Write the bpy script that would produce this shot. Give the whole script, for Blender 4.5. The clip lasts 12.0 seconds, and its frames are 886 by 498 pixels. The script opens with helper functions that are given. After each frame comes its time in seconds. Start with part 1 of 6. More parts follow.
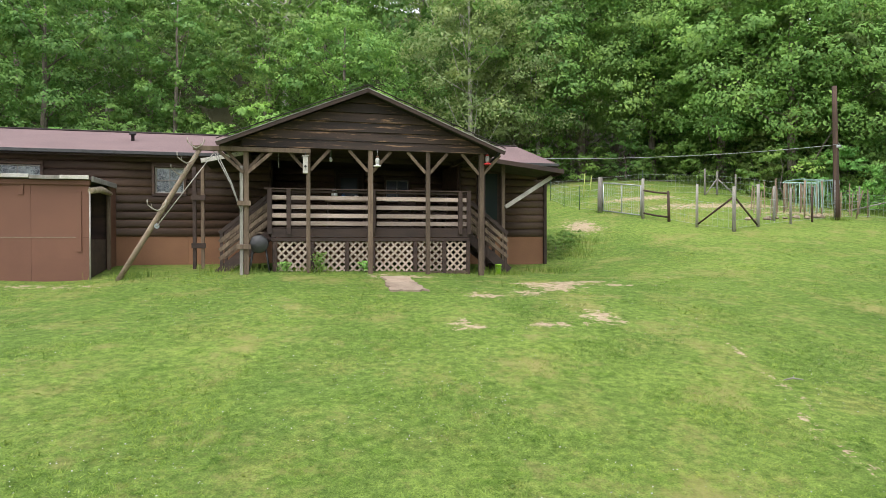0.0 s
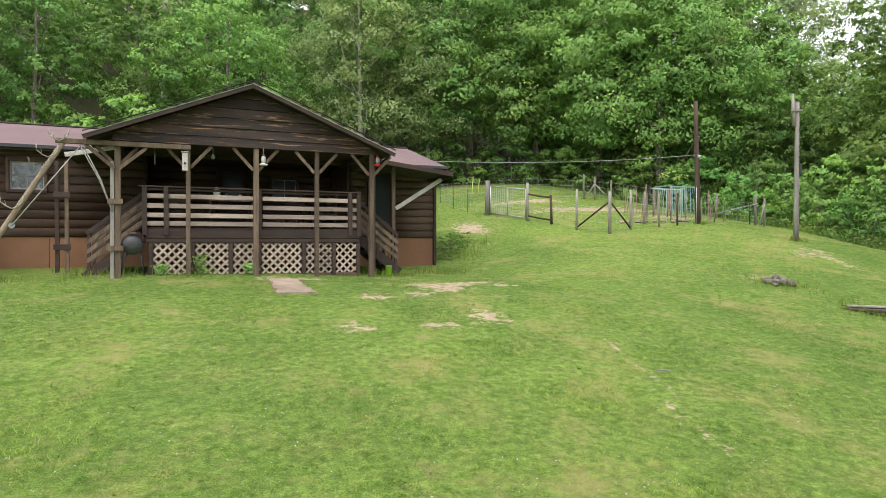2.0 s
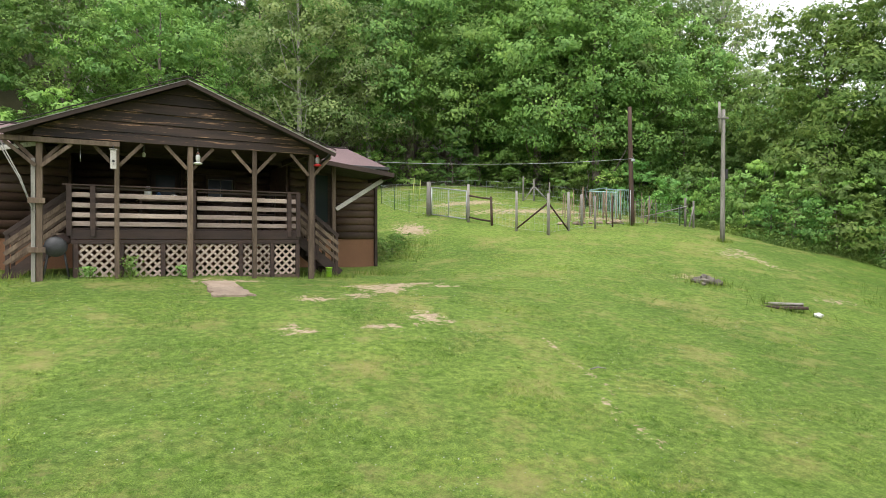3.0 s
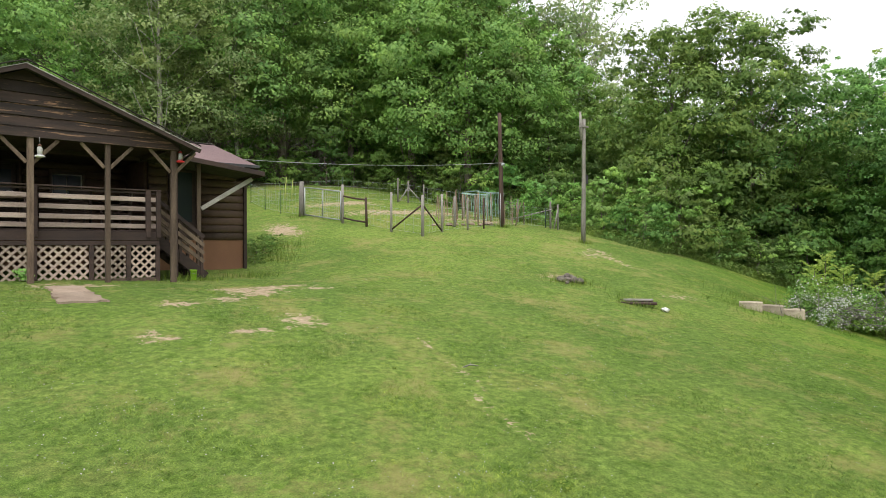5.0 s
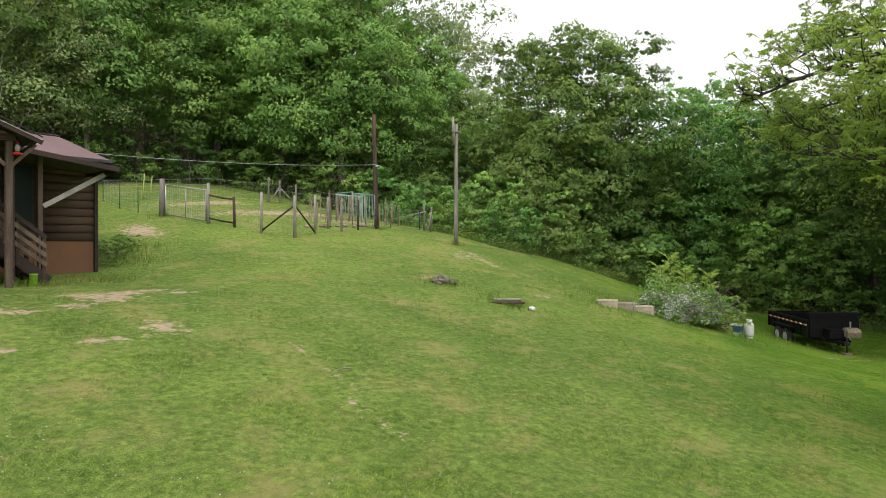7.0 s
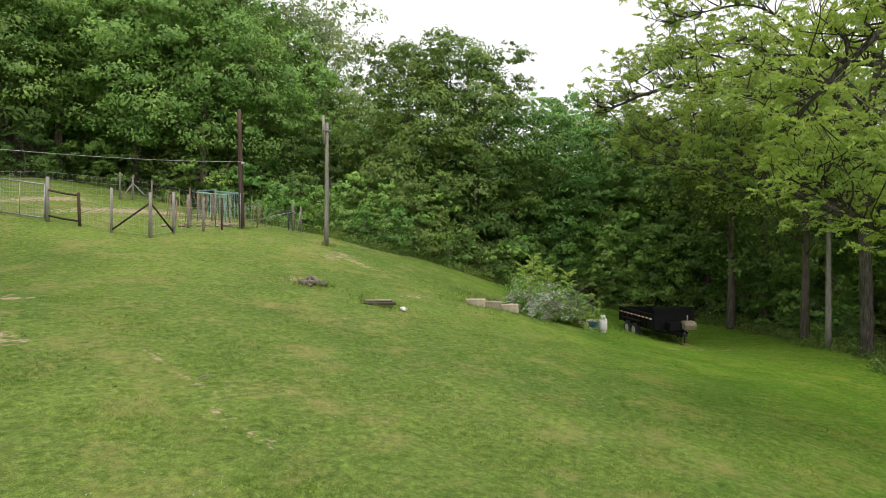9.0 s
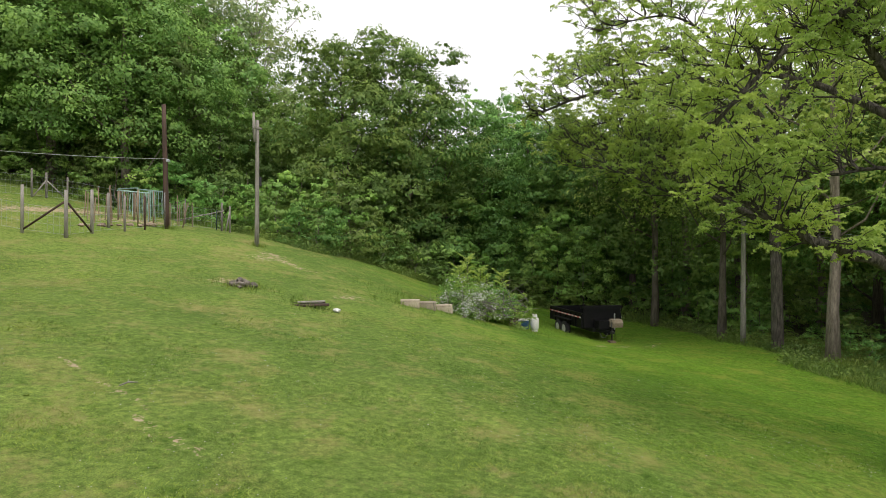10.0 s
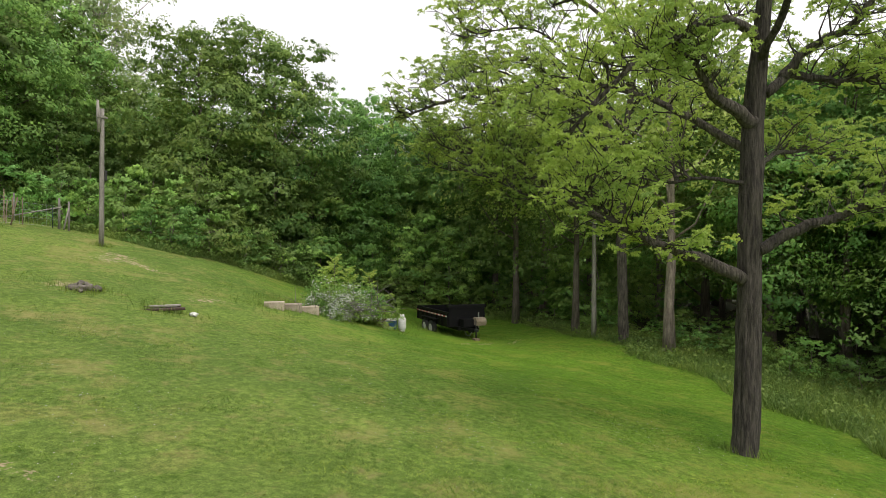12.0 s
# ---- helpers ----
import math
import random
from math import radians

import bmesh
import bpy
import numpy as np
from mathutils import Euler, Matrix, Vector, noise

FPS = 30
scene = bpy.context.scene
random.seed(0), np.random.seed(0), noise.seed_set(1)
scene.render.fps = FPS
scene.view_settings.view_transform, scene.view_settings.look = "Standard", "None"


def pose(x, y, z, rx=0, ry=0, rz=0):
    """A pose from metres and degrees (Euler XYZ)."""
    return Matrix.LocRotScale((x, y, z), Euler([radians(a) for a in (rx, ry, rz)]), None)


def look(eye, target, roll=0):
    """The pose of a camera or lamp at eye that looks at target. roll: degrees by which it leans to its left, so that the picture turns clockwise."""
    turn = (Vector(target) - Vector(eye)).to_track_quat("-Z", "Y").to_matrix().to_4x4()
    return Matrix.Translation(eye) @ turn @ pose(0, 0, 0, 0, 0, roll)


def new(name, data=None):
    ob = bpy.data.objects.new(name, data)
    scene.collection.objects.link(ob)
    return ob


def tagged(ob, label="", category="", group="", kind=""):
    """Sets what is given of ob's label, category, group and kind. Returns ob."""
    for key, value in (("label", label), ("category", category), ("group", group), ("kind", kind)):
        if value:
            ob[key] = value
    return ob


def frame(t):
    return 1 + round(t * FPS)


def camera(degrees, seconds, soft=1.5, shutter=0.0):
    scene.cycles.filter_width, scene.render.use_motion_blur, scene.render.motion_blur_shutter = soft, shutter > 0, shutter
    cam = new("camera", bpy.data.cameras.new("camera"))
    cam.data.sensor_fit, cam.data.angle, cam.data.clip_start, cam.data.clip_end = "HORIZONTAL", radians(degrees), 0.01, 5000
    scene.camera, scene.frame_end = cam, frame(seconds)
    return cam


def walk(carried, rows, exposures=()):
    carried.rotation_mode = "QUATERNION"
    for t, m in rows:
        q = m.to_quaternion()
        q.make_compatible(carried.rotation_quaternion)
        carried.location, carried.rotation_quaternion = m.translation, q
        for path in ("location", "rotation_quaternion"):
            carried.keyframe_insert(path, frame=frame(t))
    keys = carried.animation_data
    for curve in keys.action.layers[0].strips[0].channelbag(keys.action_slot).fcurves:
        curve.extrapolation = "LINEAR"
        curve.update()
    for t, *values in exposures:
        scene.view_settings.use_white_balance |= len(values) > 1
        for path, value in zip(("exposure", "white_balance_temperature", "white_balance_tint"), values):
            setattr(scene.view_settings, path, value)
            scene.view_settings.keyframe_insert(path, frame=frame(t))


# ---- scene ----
cam = camera(70.5, 12.0, soft=0.35)
EYE = (0.0, 0.0, 3.0)
# seconds, yaw, pitch, roll: a hovering camera that turns to its right
TURN = [
    (0, -0.00, -0.74, 0.07), (0.5, -2.49, -0.70, 0.05), (1, -4.91, -0.67, -0.00), (1.5, -7.40, -0.65, -0.02),
    (2, -10.00, -0.61, -0.01), (2.5, -12.69, -0.57, -0.00), (3, -15.36, -0.51, 0.02), (5, -26.76, -0.42, 0.06),
    (5.5, -29.62, -0.37, 0.10), (6, -32.48, -0.35, 0.10), (6.5, -35.37, -0.32, 0.05), (7, -38.20, -0.26, -0.01),
    (9, -49.92, -0.18, -0.06), (9.5, -52.87, -0.14, -0.06), (10, -55.92, -0.12, -0.05), (10.5, -58.94, -0.10, -0.08),
    (11, -61.89, -0.09, -0.11), (11.5, -64.94, -0.07, -0.12), (12, -67.97, -0.05, -0.15)
]
walk(cam, [(t, pose(*EYE, 90 + p, r, y)) for t, y, p, r in TURN], [(0.0, 1.1, 6350, 12), (3.0, 1.02, 6400, 12), (6.5, 0.66, 6600, 13), (9.5, 0.56, 6700, 14), (12.0, 0.58, 6750, 14)])

# ------------------------------------------------------------ light
SUN_ELEVATION, SUN_AZIMUTH = 61.0, 206.0
world = bpy.data.worlds.new("overcast_sky")
scene.world = world
world.use_nodes = True
wn, wl = world.node_tree.nodes, world.node_tree.links
sky = wn.new("ShaderNodeTexSky")
sky.sky_type = "NISHITA"
sky.sun_disc = False
sky.sun_elevation = radians(SUN_ELEVATION)
sky.sun_rotation = radians(SUN_AZIMUTH)
sky.air_density, sky.dust_density = 1.5, 6.0
cloud = wn.new("ShaderNodeMixRGB")
cloud.inputs[0].default_value = 0.88
cloud.inputs[2].default_value = (9.6, 9.8, 10.0, 1)      # even cloud cover
wl.new(sky.outputs[0], cloud.inputs[1])
wl.new(cloud.outputs[0], wn["Background"].inputs[0])
wn["Background"].inputs[1].default_value = 0.088
sun_data = bpy.data.lights.new("sun", "SUN")
sun_data.energy, sun_data.angle, sun_data.color = 1.2, radians(40), (1.0, 0.96, 0.9)
sun = new("sun", sun_data)
a, e = radians(SUN_AZIMUTH), radians(SUN_ELEVATION)
sun.matrix_world = look((60 * math.sin(a) * math.cos(e), 60 * math.cos(a) * math.cos(e), 60 * math.sin(e)), (0, 0, 0))

# ------------------------------------------------------------ materials


def node_material(name):
    m = bpy.data.materials.new(name)
    m.use_nodes = True
    return m, m.node_tree.nodes, m.node_tree.links, m.node_tree.nodes["Principled BSDF"]


def noise_node(n, l, scale, detail=4.0, stretch=None, rough=0.6):
    co = n.new("ShaderNodeTexCoord")
    tex = n.new("ShaderNodeTexNoise")
    tex.inputs["Scale"].default_value, tex.inputs["Detail"].default_value = scale, detail
    tex.inputs["Roughness"].default_value = rough
    if stretch:
        mp = n.new("ShaderNodeMapping")
        mp.inputs["Scale"].default_value = stretch
        l.new(co.outputs["Object"], mp.inputs[0])
        l.new(mp.outputs[0], tex.inputs[0])
    else:
        l.new(co.outputs["Object"], tex.inputs[0])
    return tex


def ramp_node(n, l, source, lo, hi, c0=(0, 0, 0, 1), c1=(1, 1, 1, 1)):
    r = n.new("ShaderNodeValToRGB")
    r.color_ramp.elements[0].position, r.color_ramp.elements[1].position = lo, hi
    r.color_ramp.elements[0].color, r.color_ramp.elements[1].color = c0, c1
    l.new(source, r.inputs[0])
    return r


def mix_node(n, l, fac, a, b, mode="MIX"):
    m = n.new("ShaderNodeMixRGB")
    m.blend_type = mode
    for i, v in enumerate((fac, a, b)):
        if isinstance(v, (int, float)):
            m.inputs[i].default_value = v
        elif isinstance(v, tuple):
            m.inputs[i].default_value = (*v[:3], 1)
        else:
            l.new(v, m.inputs[i])
    return m


def surface(name, light, dark, wear=None, rough=0.8, scale=2.0, fine=40.0, stretch=None, bump=0.3, metal=0.0, vary=0.35, wear_at=0.62, depth=0.01):
    """Two colours mixed by broad stains, grain over them, optional worn spots, relief, and a little change from piece to piece."""
    m, n, l, bs = node_material(name)
    big = noise_node(n, l, scale, 5.0, stretch)
    grain = noise_node(n, l, fine, 4.0, stretch)
    col = mix_node(n, l, ramp_node(n, l, big.outputs[0], 0.35, 0.65).outputs[0], dark, light)
    g = ramp_node(n, l, grain.outputs[0], 0.25, 0.75, (0.62, 0.62, 0.62, 1), (1.25, 1.25, 1.25, 1))
    col = mix_node(n, l, 1.0, col.outputs[0], g.outputs[0], "MULTIPLY")
    if wear:
        spots = noise_node(n, l, scale * 2.3, 6.0, stretch, 0.7)
        col = mix_node(n, l, ramp_node(n, l, spots.outputs[0], wear_at, wear_at + 0.06).outputs[0], col.outputs[0], wear)
    info = n.new("ShaderNodeObjectInfo")
    k = ramp_node(n, l, info.outputs["Random"], 0.0, 1.0, (1 - vary,) * 3 + (1,), (1 + vary * 0.6,) * 3 + (1,))
    col = mix_node(n, l, 1.0, col.outputs[0], k.outputs[0], "MULTIPLY")
    l.new(col.outputs[0], bs.inputs["Base Color"])
    bs.inputs["Roughness"].default_value, bs.inputs["Metallic"].default_value = rough, metal
    b = n.new("ShaderNodeBump")
    b.inputs["Strength"].default_value, b.inputs["Distance"].default_value = bump, depth
    l.new(grain.outputs[0], b.inputs["Height"])
    l.new(b.outputs[0], bs.inputs["Normal"])
    return m


def foliage(name, light, dark, translucent=0.35, hue=0.03, dry=None, vary=1.0):
    """Leaves: dull green with light coming through, each leaf and each plant a little different."""
    m, n, l, bs = node_material(name)
    n.remove(bs)
    geo, info = n.new("ShaderNodeNewGeometry"), n.new("ShaderNodeObjectInfo")
    col = mix_node(n, l, ramp_node(n, l, geo.outputs["Random Per Island"], 0.0, 1.0).outputs[0], dark, light)
    patch = noise_node(n, l, 0.5, 3.0)
    k = ramp_node(n, l, patch.outputs[0], 0.3, 0.7, (0.7, 0.78, 0.8, 1), (1.25, 1.15, 0.9, 1))
    col = mix_node(n, l, 1.0, col.outputs[0], k.outputs[0], "MULTIPLY")
    if dry:
        straw = noise_node(n, l, 1.6, 5.0, None, 0.7)
        col = mix_node(n, l, ramp_node(n, l, straw.outputs[0], 0.56, 0.78).outputs[0], col.outputs[0], dry)
        clump = noise_node(n, l, 7.5, 4.0, None, 0.7)
        k = ramp_node(n, l, clump.outputs[0], 0.33, 0.67, (0.55, 0.66, 0.6, 1), (1.3, 1.22, 1.2, 1))
        col = mix_node(n, l, 1.0, col.outputs[0], k.outputs[0], "MULTIPLY")
        wide = noise_node(n, l, 0.16, 4.0)
        k = ramp_node(n, l, wide.outputs[0], 0.35, 0.65, (0.82, 0.9, 0.9, 1), (1.14, 1.06, 1.0, 1))
        col = mix_node(n, l, 1.0, col.outputs[0], k.outputs[0], "MULTIPLY")
    hsv = n.new("ShaderNodeHueSaturation")
    mp = n.new("ShaderNodeMapRange")
    mp.inputs[3].default_value, mp.inputs[4].default_value = 0.5 - hue * 0.45, 0.5 + hue * 0.8
    l.new(info.outputs["Random"], mp.inputs[0])
    l.new(mp.outputs[0], hsv.inputs["Hue"])
    mv = n.new("ShaderNodeMapRange")
    mv.inputs[3].default_value, mv.inputs[4].default_value = 1 - 0.38 * vary, 1 + 0.25 * vary
    sepr = n.new("ShaderNodeMath")
    sepr.operation = "FRACT"
    mul = n.new("ShaderNodeMath")
    mul.operation = "MULTIPLY"
    mul.inputs[1].default_value = 7.31
    l.new(info.outputs["Random"], mul.inputs[0])
    l.new(mul.outputs[0], sepr.inputs[0])
    l.new(sepr.outputs[0], mv.inputs[0])
    l.new(mv.outputs[0], hsv.inputs["Value"])
    l.new(col.outputs[0], hsv.inputs["Color"])
    dif, tra, glo = n.new("ShaderNodeBsdfDiffuse"), n.new("ShaderNodeBsdfTranslucent"), n.new("ShaderNodeBsdfGlossy")
    glo.inputs["Roughness"].default_value = 0.45
    glo.inputs["Color"].default_value = (0.8, 0.85, 0.8, 1)
    m1, m2 = n.new("ShaderNodeMixShader"), n.new("ShaderNodeMixShader")
    m1.inputs[0].default_value, m2.inputs[0].default_value = translucent, 0.02
    l.new(hsv.outputs[0], dif.inputs[0])
    l.new(hsv.outputs[0], tra.inputs[0])
    l.new(dif.outputs[0], m1.inputs[1])
    l.new(tra.outputs[0], m1.inputs[2])
    l.new(m1.outputs[0], m2.inputs[1])
    l.new(glo.outputs[0], m2.inputs[2])
    l.new(m2.outputs[0], n["Material Output"].inputs[0])
    return m


BARK = surface("grey_brown_bark", (0.29, 0.245, 0.2), (0.13, 0.105, 0.085), rough=0.95, scale=3, fine=14, stretch=(3, 3, 0.5), bump=0.9, depth=0.05)
DARK_BARK = surface("furrowed_bark", (0.165, 0.145, 0.12), (0.036, 0.03, 0.025), rough=0.95, scale=6, fine=14, stretch=(3.0, 3.0, 0.4), bump=1.0, depth=0.08)
PALE_BARK = surface("pale_bark", (0.45, 0.43, 0.38), (0.2, 0.18, 0.15), rough=0.9, scale=3, fine=12, stretch=(2, 2, 0.7))
LEAF = foliage("forest_leaf", (0.285, 0.44, 0.12), (0.17, 0.31, 0.085), 0.3, 0.035)
SHRUB_LEAF = foliage("shrub_leaf", (0.3, 0.48, 0.13), (0.2, 0.36, 0.095), 0.36, 0.035)
YOUNG_LEAF = foliage("understory_leaf", (0.36, 0.52, 0.15), (0.25, 0.41, 0.11), 0.38, 0.03)
SPRING_LEAF = foliage("young_leaf", (0.5, 0.63, 0.18), (0.38, 0.51, 0.13), 0.56, 0.008, None, 0.1)
PALE_LEAF = foliage("grey_green_leaf", (0.36, 0.44, 0.2), (0.25, 0.34, 0.13), 0.45)
BLOSSOM = surface("white_blossom", (0.75, 0.76, 0.7), (0.5, 0.52, 0.44), bump=0)
BLADE = foliage("grass_blade", (0.262, 0.36, 0.08), (0.143, 0.235, 0.048), 0.4, 0.01, (0.33, 0.33, 0.12))
# blade for the eastern hollow: deeper green, its shade mixed into the colour
SHADED_GREEN_BLADE = foliage("shaded_green_grass_blade", (0.2, 0.345, 0.038), (0.115, 0.235, 0.024), 0.38, 0.01, (0.25, 0.33, 0.06))
WEED = foliage("tall_weed", (0.24, 0.34, 0.09), (0.13, 0.22, 0.055), 0.35, 0.015)
LOG_STAIN = surface("dark_brown_log_stain", (0.13, 0.075, 0.048), (0.07, 0.042, 0.029), (0.21, 0.13, 0.08), 0.7, 1.2, 24, (0.4, 4, 5), 0.35, wear_at=0.63)
GABLE_STAIN = surface("weathered_dark_board", (0.06, 0.036, 0.025), (0.022, 0.015, 0.012), (0.31, 0.18, 0.1), 0.8, 0.9, 26, (0.45, 5, 7), 0.4, wear_at=0.56, vary=0.45)
POST_WOOD = surface("weathered_grey_wood", (0.2, 0.145, 0.1), (0.1, 0.068, 0.047), (0.06, 0.04, 0.03), 0.9, 2.5, 30, (4, 4, 0.5), 0.5, wear_at=0.66)
LEAN_WOOD = surface("sun_bleached_pole", (0.27, 0.21, 0.15), (0.17, 0.125, 0.09), (0.1, 0.07, 0.05), 0.9, 3, 30, None, 0.5, wear_at=0.66)
RAIL_WOOD = surface("faded_pinkish_board", (0.5, 0.4, 0.34), (0.34, 0.26, 0.22), (0.16, 0.11, 0.085), 0.85, 1.4, 30, (0.6, 4, 5), 0.3, wear_at=0.66)
DARK_WOOD = surface("dark_stained_timber", (0.07, 0.042, 0.032), (0.038, 0.024, 0.02), (0.14, 0.09, 0.07), 0.8, 1.6, 30, (0.7, 4, 4), 0.35, wear_at=0.68)
GREY_WOOD = surface("silvered_timber", (0.36, 0.34, 0.3), (0.21, 0.195, 0.17), (0.11, 0.09, 0.07), 0.9, 2.5, 30, (4, 4, 0.5), 0.5, wear_at=0.68)
BROWN_POLE = surface("creosoted_pole", (0.085, 0.05, 0.035), (0.045, 0.028, 0.022), rough=0.85, scale=2, fine=30, stretch=(4, 4, 0.3))
LATTICE_WOOD = surface("tan_lattice_strip", (0.5, 0.4, 0.33), (0.36, 0.28, 0.22), rough=0.85, scale=3, fine=40)
SHED_PAINT = surface("brick_brown_paint", (0.185, 0.083, 0.052), (0.15, 0.066, 0.042), (0.12, 0.055, 0.038), 0.75, 0.9, 60, None, 0.2, vary=0.1, wear_at=0.66)
BASE_PAINT = surface("orange_brown_painted_panel", (0.3, 0.15, 0.078), (0.24, 0.115, 0.062), (0.17, 0.085, 0.055), 0.8, 0.8, 50, None, 0.25, vary=0.1, wear_at=0.68)
ROOFING = surface("dusty_maroon_roofing", (0.185, 0.118, 0.118), (0.15, 0.095, 0.096), (0.12, 0.076, 0.078), 0.8, 0.7, 90, None, 0.3, vary=0.05, wear_at=0.68)
SHINGLE = surface("dark_shingle", (0.075, 0.062, 0.055), (0.035, 0.03, 0.028), rough=0.95, scale=3, fine=60)
WHITE_TRIM = surface("peeling_white_paint", (0.55, 0.53, 0.49), (0.36, 0.33, 0.29), (0.14, 0.11, 0.09), 0.7, 2, 40, None, 0.3, wear_at=0.62)
CONCRETE = surface("pale_concrete", (0.42, 0.33, 0.25), (0.3, 0.225, 0.165), (0.2, 0.16, 0.1), 0.9, 2, 45, None, 0.5, wear_at=0.66)
BLOCK_STONE = surface("tan_block", (0.52, 0.45, 0.34), (0.36, 0.3, 0.23), (0.12, 0.13, 0.07), 0.9, 3, 35, None, 0.8, wear_at=0.66, depth=0.02)
ROCK = surface("grey_rock", (0.25, 0.22, 0.185), (0.11, 0.095, 0.08), (0.08, 0.1, 0.045), 0.95, 4, 20, None, 1.0, depth=0.03)
BLACK_PAINT = surface("black_trailer_paint", (0.006, 0.006, 0.007), (0.004, 0.004, 0.005), (0.012, 0.01, 0.009), 0.6, 2, 50, None, 0.05, vary=0.2)
BLACK_PAINT.node_tree.nodes["Principled BSDF"].inputs["Specular IOR Level"].default_value = 0.2
RUBBER = surface("tyre_rubber", (0.025, 0.025, 0.026), (0.015, 0.015, 0.016), rough=0.85, scale=6, fine=60)
RIM_PAINT = surface("pale_grey_rim_paint", (0.5, 0.5, 0.49), (0.34, 0.34, 0.33), rough=0.5, scale=5, fine=60)
STEEL = surface("dull_steel", (0.45, 0.45, 0.46), (0.3, 0.3, 0.31), rough=0.45, scale=5, fine=60, metal=0.8)
GALVANISED = surface("galvanised_tube", (0.5, 0.53, 0.54), (0.36, 0.39, 0.4), rough=0.5, scale=4, fine=60, metal=0.5)
DARK_METAL = surface("dark_grey_metal", (0.07, 0.07, 0.072), (0.04, 0.04, 0.042), rough=0.5, scale=4, fine=40, metal=0.3)
WHITE_METAL = surface("white_enamel", (0.8, 0.8, 0.78), (0.68, 0.68, 0.66), rough=0.35, scale=4, fine=50, vary=0.05, bump=0.05)
BONE = surface("bleached_antler", (0.68, 0.64, 0.56), (0.42, 0.37, 0.3), rough=0.7, scale=8, fine=50)
ROPE = surface("pale_cord", (0.5, 0.48, 0.44), (0.35, 0.33, 0.3), rough=0.9, scale=8, fine=90)
CABLE = surface("grey_cable", (0.42, 0.42, 0.42), (0.3, 0.3, 0.3), rough=0.6, scale=4, fine=60)
RED_PLASTIC = surface("red_plastic", (0.62, 0.03, 0.035), (0.5, 0.02, 0.025), rough=0.35, scale=6, fine=60, bump=0.02)
CLEAR_PLASTIC = surface("cloudy_plastic", (0.6, 0.6, 0.57), (0.45, 0.45, 0.42), rough=0.3, scale=6, fine=60, bump=0.02)
LIME_PLASTIC = surface("lime_green_plastic", (0.25, 0.5, 0.02), (0.2, 0.4, 0.02), rough=0.45, scale=6, fine=60, bump=0.02)
TEAL_CLOTH = surface("faded_teal_strip", (0.42, 0.6, 0.55), (0.26, 0.42, 0.39), rough=0.9, scale=6, fine=60)
GREEN_STEEL = surface("green_steel_stake", (0.035, 0.09, 0.06), (0.02, 0.055, 0.04), rough=0.6, scale=6, fine=60)
YELLOW_PAINT = surface("yellow_green_stake", (0.42, 0.47, 0.13), (0.3, 0.34, 0.1), rough=0.8, scale=6, fine=60)
STAKE_WOOD = surface("tan_stake_wood", (0.36, 0.27, 0.19), (0.22, 0.16, 0.11), rough=0.9, scale=4, fine=50)
BLUE_PLASTIC = surface("blue_plastic", (0.06, 0.16, 0.36), (0.04, 0.11, 0.26), rough=0.5, scale=5, fine=50)
TAN_CLOTH = surface("tan_canvas", (0.4, 0.33, 0.24), (0.24, 0.19, 0.13), rough=0.9, scale=8, fine=60)
TAPE_RED = surface("red_reflector", (0.5, 0.03, 0.03), (0.4, 0.02, 0.02), rough=0.4, scale=8, fine=60, bump=0)
TAPE_WHITE = surface("white_reflector", (0.8, 0.8, 0.8), (0.7, 0.7, 0.7), rough=0.4, scale=8, fine=60, bump=0)
RUST = surface("rusty_brown", (0.2, 0.095, 0.055), (0.1, 0.05, 0.035), rough=0.9, scale=5, fine=40)

GLASS, gn, gl, gb = node_material("window_glass")
gb.inputs["Base Color"].default_value = (0.9, 0.94, 0.93, 1)
gb.inputs["Roughness"].default_value = 0.03
gb.inputs["Transmission Weight"].default_value = 1.0
gb.inputs["IOR"].default_value = 1.45

# for the added panel behind the panes: pale patches over dark
PANE_BACKING = surface("mottled_pane_backing", (0.4, 0.44, 0.43), (0.06, 0.075, 0.085), (0.08, 0.1, 0.12), 0.9, 6, 30, wear_at=0.58)
# porch window and door panes: shade put in as near-black, reflections cut
DARKENED_GLASS, dn, dl, db = node_material("darkened_glass")
db.inputs["Base Color"].default_value = (0.03, 0.04, 0.045, 1)
db.inputs["Roughness"].default_value = 0.15
db.inputs["Specular IOR Level"].default_value = 0.15

MESH_WIRE, mn, ml, mb = node_material("woven_wire")
mb.inputs["Base Color"].default_value = (0.4, 0.43, 0.43, 1)
mb.inputs["Metallic"].default_value, mb.inputs["Roughness"].default_value = 0.4, 0.6


